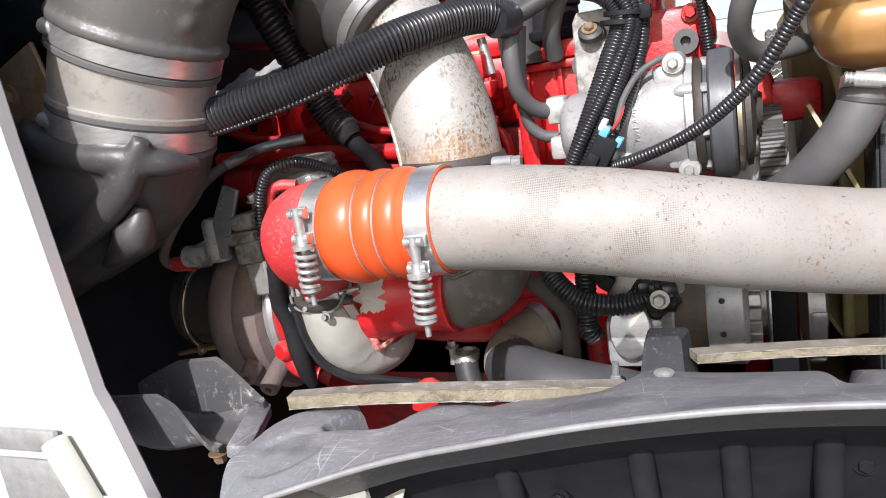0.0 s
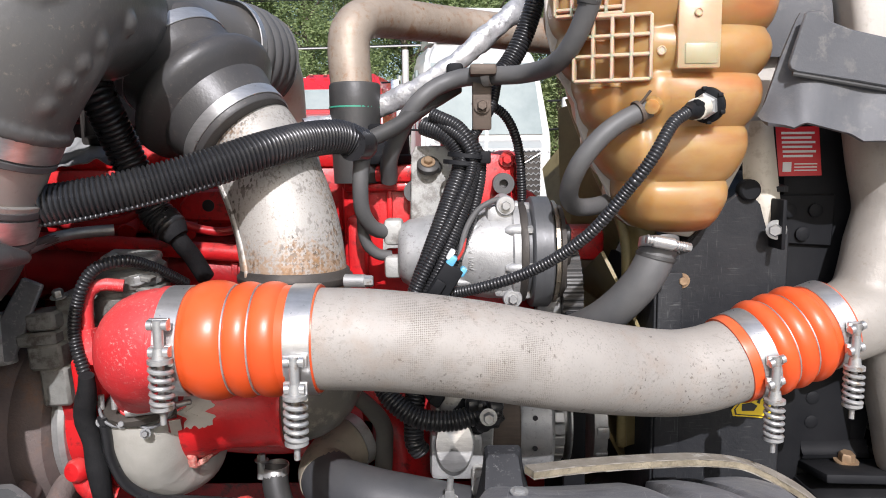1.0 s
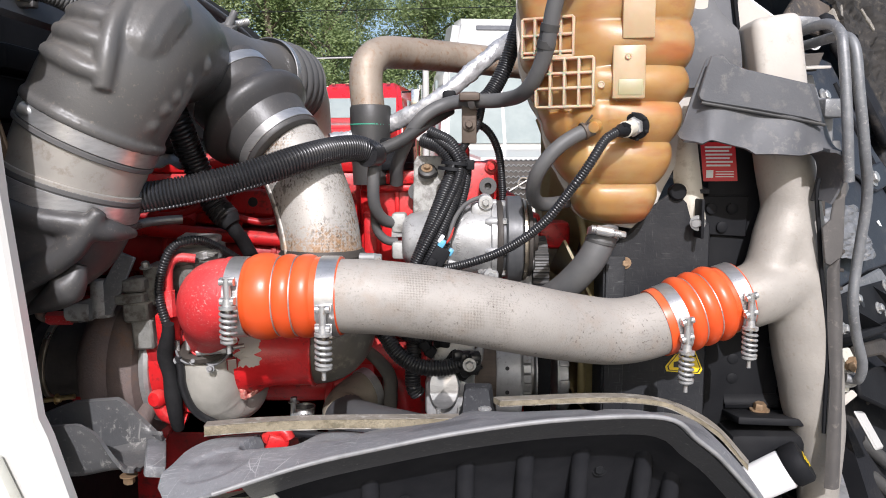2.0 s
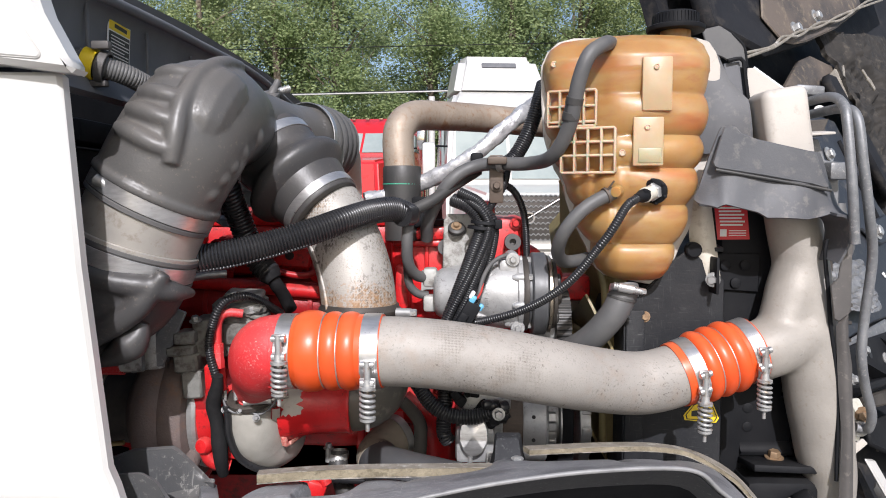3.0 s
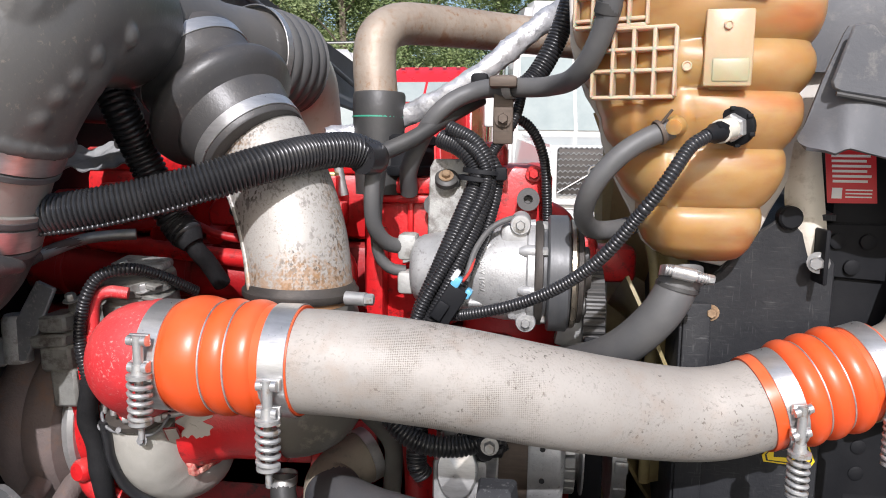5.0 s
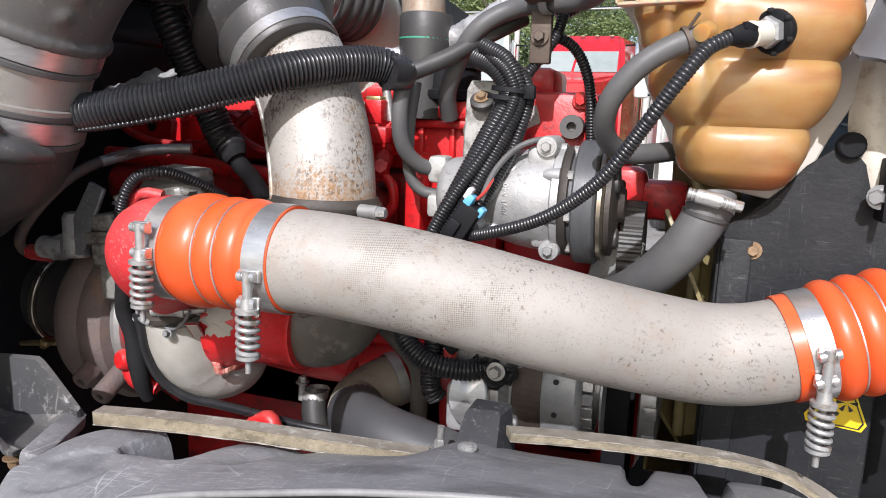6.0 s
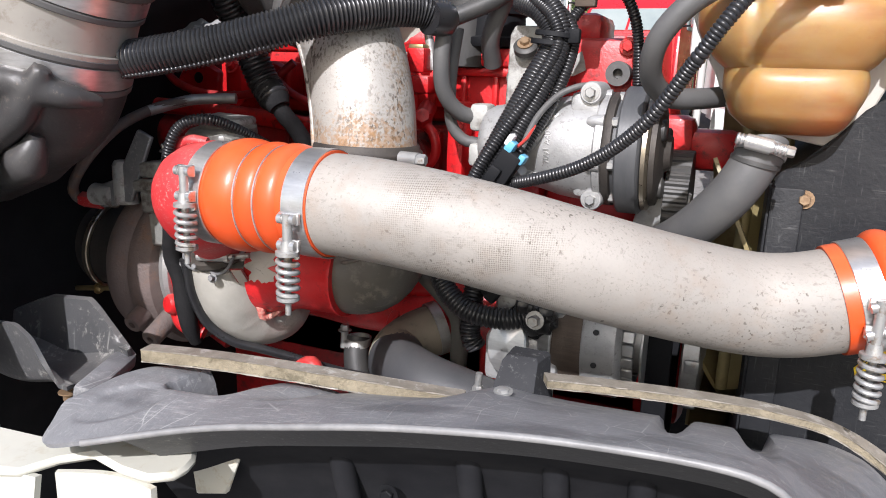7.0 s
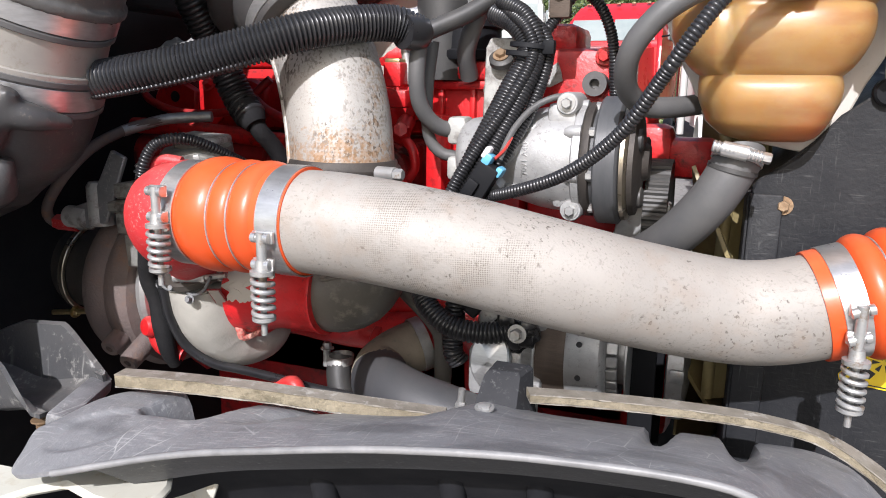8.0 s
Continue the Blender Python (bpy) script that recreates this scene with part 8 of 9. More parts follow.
liner = thing("fender_liner", (-0.05, 0.55, 1.0), "scuffed grey plastic fender liner with notches along its back", "fender liner")
part("shelf", sheet(Geo(), liner_panel, 260, 64, 0.004), M["liner"], liner)
part("lip", tube(Geo(), [Vector(p) + Vector((0, -0.001, -0.0015)) for p in LIP[2:]], 0.0026, 12, 0.008), M["lip"], liner, "rounded lip with its edge highlight painted pale")
# Strip below the lip, its shade painted as a darker liner grey.
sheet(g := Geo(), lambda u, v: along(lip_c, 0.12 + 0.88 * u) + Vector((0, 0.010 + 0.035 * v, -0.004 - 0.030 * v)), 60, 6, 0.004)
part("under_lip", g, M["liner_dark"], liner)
g = Geo()
verts = []
for z, w, d, y in ((1.295, 0.026, 0.030, 0.640), (1.325, 0.018, 0.022, 0.656), (1.346, 0.0155, 0.015, 0.668), (1.349, 0.013, 0.012, 0.670)):
    verts += [(-0.075 - w, y - d, z), (-0.075 + w, y - d + 0.004, z), (-0.070 + w, y + d, z), (-0.075 - w, y + d, z)]
g.add(verts, [(4 * i + k, 4 * i + (k + 1) % 4, 4 * i + 4 + (k + 1) % 4, 4 * i + 4 + k) for i in range(3) for k in range(4)] + [(3, 2, 1, 0), (12, 13, 14, 15)])
part("post", g, M["post"], liner, smooth=25)
part("fastener", hexbolt(Geo(), along(lip_c, 0.0) * 0 + Vector((-0.067, 0.581, 1.349)), (0, -0.1, 1), 0.010, 0.003), M["zinc"], liner, "small push fastener")
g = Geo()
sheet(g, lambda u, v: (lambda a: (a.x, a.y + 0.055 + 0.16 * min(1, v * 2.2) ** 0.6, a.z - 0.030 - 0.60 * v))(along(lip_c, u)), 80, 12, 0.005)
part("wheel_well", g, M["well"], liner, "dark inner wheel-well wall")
for x in (-0.20, -0.09, -0.02, 0.045, 0.12, 0.155, 0.20):
    g = Geo()
    y = float(np.interp(x, [p[0] for p in LIP], [p[1] for p in LIP]))
    z = float(np.interp(x, [p[0] for p in LIP], [p[2] for p in LIP]))
    tube(g, [(x, y + 0.105, z - 0.055), (x, y + 0.150, z - 0.25), (x, y + 0.15, z - 0.55)], 0.011, 10)
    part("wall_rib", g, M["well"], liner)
for x, y, z in ((-0.045, 0.585, 1.305), (0.07, 0.60, 1.27), (-0.16, 0.57, 1.24), (0.02, 0.60, 1.22)):
    part("wall_fastener", hexbolt(Geo(), (x, y, z), (0, -1, 0), 0.012, 0.006), M["black"], liner)


def pad(pts, label, h=0.013, w=0.020):
    th = thing("felt_pad", pts[0], label, "felt pad", "felt pads on the liner")
    c = spline(pts, 0.006)
    r = random.Random(len(pts) * 7)
    for nm, mat, dz0, dz1, ext in (("felt", M["pad"], 0.0, h, 0.0), ("skin", M["pad_skin"], h + 0.0002, h + 0.0011, 0.0008), ("skin", M["pad_skin"], -0.0012, -0.0002, 0.0006)):
        g = Geo()
        vs = []
        for i, p in enumerate(c):
            t = (c[min(i + 1, len(c) - 1)] - c[max(i - 1, 0)]).normalized()
            side = Vector((-t.y, t.x, 0)).normalized()
            j = [r.uniform(-0.0006, 0.0006) for _ in range(3)]
            vs += [p - side * (w / 2 + ext + j[0]) + Vector((0, 0, dz0)), p + side * (w / 2) + Vector((0, 0, dz0)), p + side * (w / 2) + Vector((0, 0, dz1)), p - side * (w / 2 + ext + j[1]) + Vector((0, 0, dz1 + j[2] * 0.4))]
        n = len(c)
        g.add(vs, [(4 * i + k, 4 * i + (k + 1) % 4, 4 * i + 4 + (k + 1) % 4, 4 * i + 4 + k) for i in range(n - 1) for k in range(4)] + [(3, 2, 1, 0), tuple(4 * n - 4 + k for k in range(4))])
        part(nm, g, mat, th)


pad([(-0.374, 0.524, 1.341), (-0.315, 0.530, 1.344), (-0.245, 0.544, 1.342), (-0.178, 0.558, 1.338), (-0.097, 0.575, 1.333)], "torn felt strip with foil backing lying on the liner", 0.0095, 0.014)
pad([(-0.050, 0.650, 1.332), (0.005, 0.676, 1.326), (0.08, 0.688, 1.325), (0.14, 0.702, 1.319), (0.19, 0.712, 1.306), (0.24, 0.694, 1.281), (0.279, 0.678, 1.238)], "curved felt strip along the back edge of the liner", 0.006, 0.016)

# ---- plastic scoop beside the cab ----
scoop = thing("plastic_scoop", (-0.48, 0.53, 1.29), "scratched grey plastic scoop with a dusty inside", "scoop")


def scoop_fn(u, v):
    """A trough with rounded corners, its rim falling towards the open end."""
    x = -0.605 + 0.160 * u
    top = float(np.interp(x, (-0.605, -0.57, -0.548, -0.497, -0.487, -0.445), (1.335, 1.350, 1.358, 1.362, 1.354, 1.311)))
    floor = 1.303 + 0.004 * math.sin(9 * u)
    front = float(np.interp(x, (-0.605, -0.57, -0.50, -0.482, -0.455), (1.345, 1.356, 1.360, 1.350, 1.309)))
    rows = ((0.500, front), (0.5045, min(1.318, front)), (0.508, floor + 0.004), (0.514, floor), (0.54, floor - 0.001), (0.560, floor), (0.568, floor + 0.006), (0.570, 1.325), (0.572, top), (0.577, top + 0.002))
    k = v * (len(rows) - 1)
    i = min(int(k), len(rows) - 2)
    f = k - i
    return (x + (0.0 if v < 0.3 else 0.004 * v), rows[i][0] + (rows[i + 1][0] - rows[i][0]) * f, max(rows[i][1] + (rows[i + 1][1] - rows[i][1]) * f, floor - 0.002))


g = sheet(Geo(), scoop_fn, 36, 36, 0.004)
part("tray", g, M["scoop"], scoop)
g = Geo()
box(g, (-0.436, 0.535, 1.308), (0.022, 0.085, 0.014), 0.004, (0, 12, 22))
part("flange", g, M["liner"], scoop)
hexbolt(g := Geo(), (-0.455, 0.510, 1.299), (0, 0, -1), 0.012, 0.01)
part("fixing", g, M["rust_bolt"], scoop)

# ---- white cab corner ----
cab = thing("truck_cab", (-1.1, 0.9, 0.6), "white truck cab corner next to the engine bay", "truck cab")
g = Geo()
plate(g, [(-1.7, 1.262), (-0.500, 1.258), (-0.484, 1.262), (-0.478, 1.272), (-0.480, 1.285), (-0.503, 1.365), (-0.511, 1.385), (-0.532, 1.60), (-0.545, 1.80), (-1.7, 1.82)], 0.02, upright(0.462), 0.004)
part("side_panel", g, M["white"], cab)
g = Geo()
plate(g, [(-1.7, 1.83), (-0.600, 1.806), (-0.523, 1.796), (-0.519, 1.800), (-0.527, 1.813), (-0.549, 1.855), (-0.560, 1.890), (-0.564, 1.945), (-0.575, 1.955), (-1.7, 1.98)], 0.035, upright(0.455), 0.006)
part("upper_corner", g, M["white"], cab)
g = Geo()
plate(g, [(-0.80, 1.826), (-0.600, 1.813), (-0.553, 1.809), (-0.550, 1.814), (-0.585, 1.867), (-0.625, 1.935), (-0.80, 1.945)], 0.003, upright(0.4205), 0.002)
part("raised_panel", g, M["white"], cab)
g = Geo()
box(g, (-1.2, 1.25, 1.35), (1.0, 1.5, 1.1), 0.03)
part("firewall", g, M["black"], cab, "dark firewall behind the duct")
g = Geo()
box(g, (-0.60, 0.435, 1.345), (0.09, 0.006, 0.020), 0.002)
box(g, (-0.60, 0.437, 1.300), (0.085, 0.004, 0.05), 0.002)
part("slot_trim", g, M["zinc"], cab)
box(g := Geo(), (-0.540, 0.430, 1.315), (0.020, 0.016, 0.075), 0.004, (0, -22, 0))
part("latch", g, M["cream"], cab, "pale metal latch")

# cream bracket below the liner
arm = thing("fender_bracket", (-0.33, 0.37, 1.2), "cream-painted fender bracket with a slotted arm and rounded hook", "bracket")
part("hook", plate(Geo(), [(-0.55, 0.400), (-0.420, 0.392), (-0.385, 0.405), (-0.374, 0.430), (-0.3572, 0.4465), (-0.3233, 0.4390), (-0.2951, 0.4384), (-0.2795, 0.4500), (-0.2775, 0.4620), (-0.2810, 0.4740), (-0.2900, 0.4862), (-0.306, 0.4978), (-0.368, 0.4715), (-0.4147, 0.4502), (-0.55, 0.440)], 0.008, Matrix.Translation((0, 0, 1.285)), 0.003), M["cream"], arm)
part("slot", plate(Geo(), [(-0.3627, 0.4655), (-0.3080, 0.4925), (-0.2975, 0.4880), (-0.2960, 0.4840), (-0.3521, 0.4605)], 0.0008, Matrix.Translation((0, 0, 1.2896)), 0), M["ink"], arm, "long dark slot")
sheet(g := Geo(), lambda u, v: (-0.55 + 0.175 * u, 0.397 + 0.018 * u - 0.010 * math.sin(math.pi * v), 1.286 - 0.16 * v), 14, 10, 0.006)
part("web", g, M["cream"], arm)
sheet(g := Geo(), lambda u, v: (-0.374 + 0.085 * u, 0.428 + 0.012 * u + 0.010 * math.sin(3 * u), 1.284 - (0.050 - 0.032 * u) * v), 14, 6, 0.005)
part("hook_skirt", g, M["cream"], arm)
part("rear_web", plate(Geo(), [(-0.331, 1.264), (-0.278, 1.271), (-0.294, 1.229), (-0.328, 1.220), (-0.331, 1.244)], 0.006, upright(0.53), 0.002), M["cream"], arm)

# ---- cowl across the back of the engine bay ----
cowl = thing("cowl_panel", (-0.60, 1.3, 1.75), "dark grey ribbed plastic cowl panel below the windscreen", "cowl")
g = Geo()
sheet(g, lambda u, v: (-0.585 - 0.02 * math.sin(math.pi * v), 0.49 + 1.81 * u, 1.80 + 0.155 * v - 0.10 * max(0, u - 0.5) * (0.6 + 0.4 * v) - 0.05 * v * max(0, 0.25 - u) * 4 * 0.4), 60, 14, 0.012)
part("face", g, M["cowl"], cowl)
for k in range(9):
    y = 0.60 + 0.17 * k
    part("rib", box(Geo(), (-0.5965, y, 1.862), (0.005, 0.005, 0.10), 0.002), M["cowl"], cowl)
tube(g := Geo(), [(-0.582, 0.49, 1.916), (-0.580, 0.9, 1.930), (-0.580, 1.4, 1.928), (-0.580, 2.2, 1.84)], 0.007, 10)
part("rim", g, M["cowl"], cowl)
box(g := Geo(), (-0.574, 1.13, 1.842), (0.012, 0.12, 0.035), 0.008)
part("slot", g, M["ink"], cowl, "dark drain slot")
g = Geo()
box(g, (-0.625, 1.33, 1.755), (0.05, 1.5, 0.03), 0.006)
box(g, (-0.64, 1.33, 1.71), (0.05, 1.5, 0.05), 0.006)
part("under_ledge", g, M["black"], cowl)
tag = thing("caution_label", (-0.57, 0.70, 1.86), "black and yellow caution label on the cowl", "label")


def on_cowl(y0, y1, z0, z1, off):
    x0, x1 = (-0.6035 + 0.07 * (z - 1.856) + 0.6 * off for z in (z0, z1))
    return Geo().add([(x0, y0, z0), (x0, y1, z0 - 0.002), (x1, y1, z1 - 0.002), (x1, y0, z1)] + [(x0 - 0.0012, y0, z0), (x0 - 0.0012, y1, z0 - 0.002), (x1 - 0.0012, y1, z1 - 0.002), (x1 - 0.0012, y0, z1)], [(0, 1, 2, 3), (7, 6, 5, 4), (0, 4, 5, 1), (1, 5, 6, 2), (2, 6, 7, 3), (3, 7, 4, 0)])


part("film", on_cowl(0.662, 0.725, 1.856, 1.908, 0.0), M["paper_white"], tag)
part("black_field", on_cowl(0.665, 0.722, 1.858, 1.893, 0.0012), M["ink"], tag)
part("yellow_field", on_cowl(0.664, 0.723, 1.895, 1.907, 0.0012), M["label_yellow"], tag)
for i in range(7):
    part("print_line", on_cowl(0.669, 0.719 - 0.012 * (i % 3 == 2), 1.8615 + 0.0043 * i, 1.8627 + 0.0043 * i, 0.0022), M["paper_white"], tag)
part("print_bar", on_cowl(0.678, 0.712, 1.899, 1.904, 0.0022), M["ink"], tag)
drain = thing("drain_hose", (-0.56, 0.55, 1.80), "black ribbed drain hose with a yellow collar behind the cab corner", "hose")
part("hose", tube(Geo(), [(-0.645, 0.585, 1.852), (-0.610, 0.590, 1.842), (-0.575, 0.60, 1.832), (-0.55, 0.62, 1.822), (-0.53, 0.66, 1.805), (-0.52, 0.70, 1.785)], [0.0160, 0.0155, 0.0140, 0.0135, 0.0135, 0.0135, 0.0135], 18, wave=(0.0036, 0.0011)), M["grey_rubber"], drain)
part("collar", ring(Geo(), (-0.592, 0.594, 1.836), (1, 0.2, -0.3), 0.017, 0.016, 0.002, 32), M["label_yellow"], drain, "yellow collar")
g = Geo()
ring(g, (-0.577, 0.598, 1.832), (1, 0.2, -0.3), 0.018, 0.010, 0.003, 32)
box(g, (-0.572, 0.585, 1.856), (0.022, 0.012, 0.010), 0.002)
box(g, (-0.582, 0.595, 1.812), (0.022, 0.012, 0.008), 0.002)
part("clip", g, M["bare_strip"], drain, "grey spring clip")

# ---- open hood seen from inside ----
HN = Vector((0.9, -1.0, 0.5)).normalized()
H1 = Vector((1.0, 0.9, 0.0)).normalized()
H2 = HN.cross(H1)
HM = Matrix.Translation((0.678, 1.1792, 1.598)) @ Matrix((H1, H2, HN)).transposed().to_4x4()
hood = thing("open_hood", (1.0, 1.4, 0.9), "tilted-open truck hood with dark dusty lining", "hood")


def on_hood(outline, up, thick, bevel=0.003):
    return plate(Geo(), outline, thick, HM @ Matrix.Translation((0, 0, up)), bevel)


g = Geo()
sheet(g, lambda u, v: HM @ Vector((-0.50 + 0.22 * (1 - v) ** 2 + 1.9 * u, -0.62 + 1.7 * v + 0.0 * u, -0.05 + 0.03 * math.sin(5 * u + 2 * v) + 0.02 * math.sin(9 * v - 3 * u))), 40, 40, 0.03)
part("shell", g, M["hood_in"], hood)
part("lower_panel", on_hood([(-0.323, -0.186), (-0.156, -0.168), (-0.038, -0.164), (0.074, -0.132), (0.146, -0.087), (0.172, -0.065), (0.160, -0.045), (0.068, 0.057), (0.016, 0.191), (-0.004, 0.24), (-0.20, 0.26), (-0.26, 0.10)], 0.0, 0.014), M["hood_blue"], hood, "blue-grey moulded panel")
part("bridge", on_hood([(-0.130, 0.006), (-0.085, 0.002), (-0.070, -0.007), (-0.053, -0.022), (-0.014, -0.030), (0.066, -0.015), (0.053, 0.031), (-0.012, 0.020), (-0.061, 0.019), (-0.10, 0.029), (-0.14, 0.030)], 0.016, 0.008), M["hood_blue"], hood)
part("panel_bolt", hexbolt(Geo(), HM @ Vector((-0.022, -0.003, 0.024)), HN, 0.022, 0.010), M["zinc"], hood)
part("panel_bolt", hexbolt(Geo(), HM @ Vector((-0.10, 0.16, 0.016)), HN, 0.020, 0.010), M["zinc"], hood)
part("tan_panel", on_hood([(-0.175, 0.300), (-0.06, 0.372), (0.006, 0.391), (0.131, 0.377), (0.09, 0.31), (0.024, 0.300)], 0.0, 0.012), M["hood_tan"], hood, "dusty tan panel")
part("roof_beam", on_hood([(-0.47, 0.36), (-0.30, 0.33), (-0.05, 0.40), (0.3, 0.55), (0.9, 0.75), (0.9, 0.9), (-0.3, 0.9), (-0.47, 0.6)], 0.02, 0.03, 0.008), M["hood_in"], hood)
part("brown_plate", on_hood([(-0.290, 0.402), (-0.235, 0.360), (-0.186, 0.364), (-0.125, 0.378), (0.066, 0.439), (0.288, 0.529), (0.29, 0.60), (-0.22, 0.52)], 0.052, 0.005), M["hood_tan"], hood, "rust-brown plate")
for s, t in ((-0.163, 0.398), (-0.034, 0.448)):
    part("plate_bolt", hexbolt(Geo(), HM @ Vector((s, t, 0.057)), HN, 0.020, 0.012), M["zinc"], hood)
for o, d in ((0.0, 1.0), (0.008, -1.0)):
    g = tube(Geo(), [HM @ Vector(p) for p in ((-0.45, 0.292 + o, 0.05), (-0.430, 0.298 + o, 0.062), (-0.321, 0.330 + 0.3 * o, 0.066), (-0.257, 0.354 + o, 0.066), (-0.178, 0.381 + 0.004 * d, 0.066), (-0.056, 0.417 + o, 0.066), (0.08, 0.461 + 0.005 * d, 0.066), (0.287, 0.53 + o, 0.066), (0.45, 0.58 + o, 0.06))], 0.0028, 8)
    part("wire", g, M["pad_skin"], hood, "thin tan wire")


def foam_fn(u, v):
    s, t = 0.085 + 0.46 * u + 0.05 * (1 - v) * (1 - u), 0.06 + 0.40 * v + 0.06 * u
    pit = max(0.0, noise.noise(Vector((s * 14, t * 14, 1.7)))) ** 0.7 + 0.5 * max(0.0, noise.noise(Vector((s * 34, t * 34, 5.1))))
    mask = math.exp(-(((u - 0.35) / 0.4) ** 2) - (((v - 0.55) / 0.42) ** 2))
    crumb = 0.006 * abs(noise.noise(Vector((s * 75, t * 75, 2.2)))) + 0.010 * abs(noise.noise(Vector((s * 38, t * 38, 8.4))))
    return HM @ Vector((s, t, 0.012 + (0.050 * pit + crumb) * mask + 0.3 * crumb))


part("insulation", sheet(Geo(), foam_fn, 150, 150, 0.01), M["foam"], hood, "burnt crumbling insulation foam")
part("strap", on_hood([(-0.015, 0.320), (0.000, 0.338), (0.031, 0.336), (0.149, 0.083), (0.142, 0.066), (0.100, 0.062)], 0.016, 0.020, 0.005), M["hood_in"], hood, "dark bar across the lining")
part("tan_wedge", on_hood([(0.041, 0.344), (0.165, 0.400), (0.085, 0.266), (0.070, 0.262), (0.043, 0.300)], 0.014, 0.006), M["pad_skin"], hood, "tan insulation edge")
part("torn_spot", on_hood([(0.118, 0.345), (0.126, 0.349), (0.136, 0.334), (0.150, 0.326), (0.158, 0.306), (0.149, 0.300), (0.141, 0.314), (0.130, 0.322), (0.127, 0.334)], 0.056, 0.004, 0.001), M["pad_skin"], hood, "pale torn patch")
part("edge_bead", tube(Geo(), [HM @ Vector(p) for p in ((-0.024, 0.193, 0.014), (0.014, 0.068, 0.016), (0.046, -0.017, 0.016), (0.086, -0.065, 0.016))], 0.006, 10), M["black"], hood)
part("moulded_boss", lathe(Geo(), HM @ Vector((0.200, 0.020, 0.0)), HN, [(-0.02, 0.085), (0.006, 0.080), (0.020, 0.062), (0.026, 0.030), (0.026, 0)], 36), M["hood_in"], hood)
part("panel_chip", on_hood([(-0.048, -0.085), (-0.036, -0.082), (-0.030, -0.095), (-0.040, -0.093)], 0.0148, 0.001, 0), M["paper_white"], hood, "small white chip")
part("light_plate", on_hood([(-0.323, -0.184), (-0.207, -0.174), (-0.125, -0.167), (-0.097, -0.204), (-0.225, -0.198), (-0.323, -0.215)], 0.018, 0.006), M["line_steel"], hood, "pale blue-grey bare plate")
part("hinge_bracket", on_hood([(-0.375, -0.192), (-0.283, -0.188), (-0.160, -0.188), (-0.132, -0.195), (-0.128, -0.205), (-0.138, -0.258), (-0.368, -0.250), (-0.41, -0.247)], 0.030, 0.010), M["black"], hood)
part("bracket_ledge", on_hood([(-0.420, -0.246), (-0.160, -0.256), (-0.158, -0.266), (-0.420, -0.258)], 0.030, 0.040), M["black"], hood)
for (xa, ya), (xb, yb) in (((-0.229, -0.192), (-0.178, -0.252)), ((-0.350, -0.207), (-0.315, -0.256))):
    g = Geo().add([HM @ Vector(p) for p in ((xa, ya, 0.040), (xb, yb, 0.040), (xb, yb, 0.072), (xa + 0.003, ya, 0.040), (xb + 0.003, yb, 0.040), (xb + 0.003, yb, 0.072))], [(0, 1, 2), (5, 4, 3), (0, 3, 4, 1), (1, 4, 5, 2), (2, 5, 3, 0)])
    part("bracket_gusset", g, M["black"], hood)
for s, t in ((-0.178, -0.197), (-0.236, -0.228), (-0.208, -0.244), (-0.308, -0.204), (-0.385, -0.240)):
    part("bracket_bolt", hexbolt(Geo(), HM @ Vector((s, t, 0.04)), HN, 0.013, 0.008), M["zinc"], hood)
for s, t in ((-0.291, -0.214), (-0.194, -0.211)):
    part("bracket_hole", lathe(Geo(), HM @ Vector((s, t, 0.0404)), HN, [(0, 0.006), (0.0004, 0.006), (0.0006, 0)], 16), M["ink"], hood)
part("hinge_arm", on_hood([(-0.400, -0.264), (-0.367, -0.267), (-0.292, -0.271), (-0.244, -0.288), (-0.143, -0.349), (0.0, -0.43), (-0.02, -0.49), (-0.182, -0.389), (-0.272, -0.321), (-0.310, -0.293), (-0.40, -0.285)], 0.04, 0.014), M["dark_metal"], hood, "rusty black hinge arm")
part("arm_slot", on_hood([(-0.286, -0.309), (-0.245, -0.329), (-0.250, -0.334), (-0.290, -0.314)], 0.0544, 0.0008, 0), M["ink"], hood)
part("lower_arm", on_hood([(-0.376, -0.312), (-0.300, -0.312), (-0.262, -0.316), (-0.158, -0.394), (-0.02, -0.50), (-0.06, -0.54), (-0.192, -0.429), (-0.381, -0.341)], 0.024, 0.010), M["black"], hood, "black lower arm")
part("white_edge", on_hood([(-0.376, -0.361), (-0.345, -0.369), (-0.316, -0.432), (-0.345, -0.428)], 0.010, 0.006), M["white"], hood, "white painted outer skin past the arm")
part("sticker", on_hood([(0.050, -0.179), (0.118, -0.147), (0.176, -0.173), (0.108, -0.206)], -0.012, 0.0008, 0), M["paper_white"], hood, "white paper sticker")
for k in range(5):
    s0, t0 = 0.062 + 0.012 * k, -0.179 + 0.0056 * k
    part("sticker_bar", on_hood([(s0, t0), (s0 + 0.004, t0 + 0.0018), (s0 + 0.044, t0 - 0.0172), (s0 + 0.040, t0 - 0.0190)], -0.0108, 0.0006, 0), M["ink"], hood)
g = Geo()
sheet(g, lambda u, v: HM @ Vector((-0.320 + 0.165 * u + 0.01 * v, -0.055 - 0.075 * v - 0.02 * math.sin(3 * u) * v, 0.025 + 0.02 * math.sin(math.pi * u) + 0.006 * noise.noise(Vector((9 * u, 9 * v, 3.0))) + 0.004 * noise.noise(Vector((21 * u, 21 * v, 1.0))))), 40, 30, 0.002)
part("crumpled_cover", g, M["line_steel"], hood, "crumpled silver sheet")
rods = thing("hood_support", (0.50, 0.90, 1.10), "pair of black hood support rods with sleeves", "support rod")
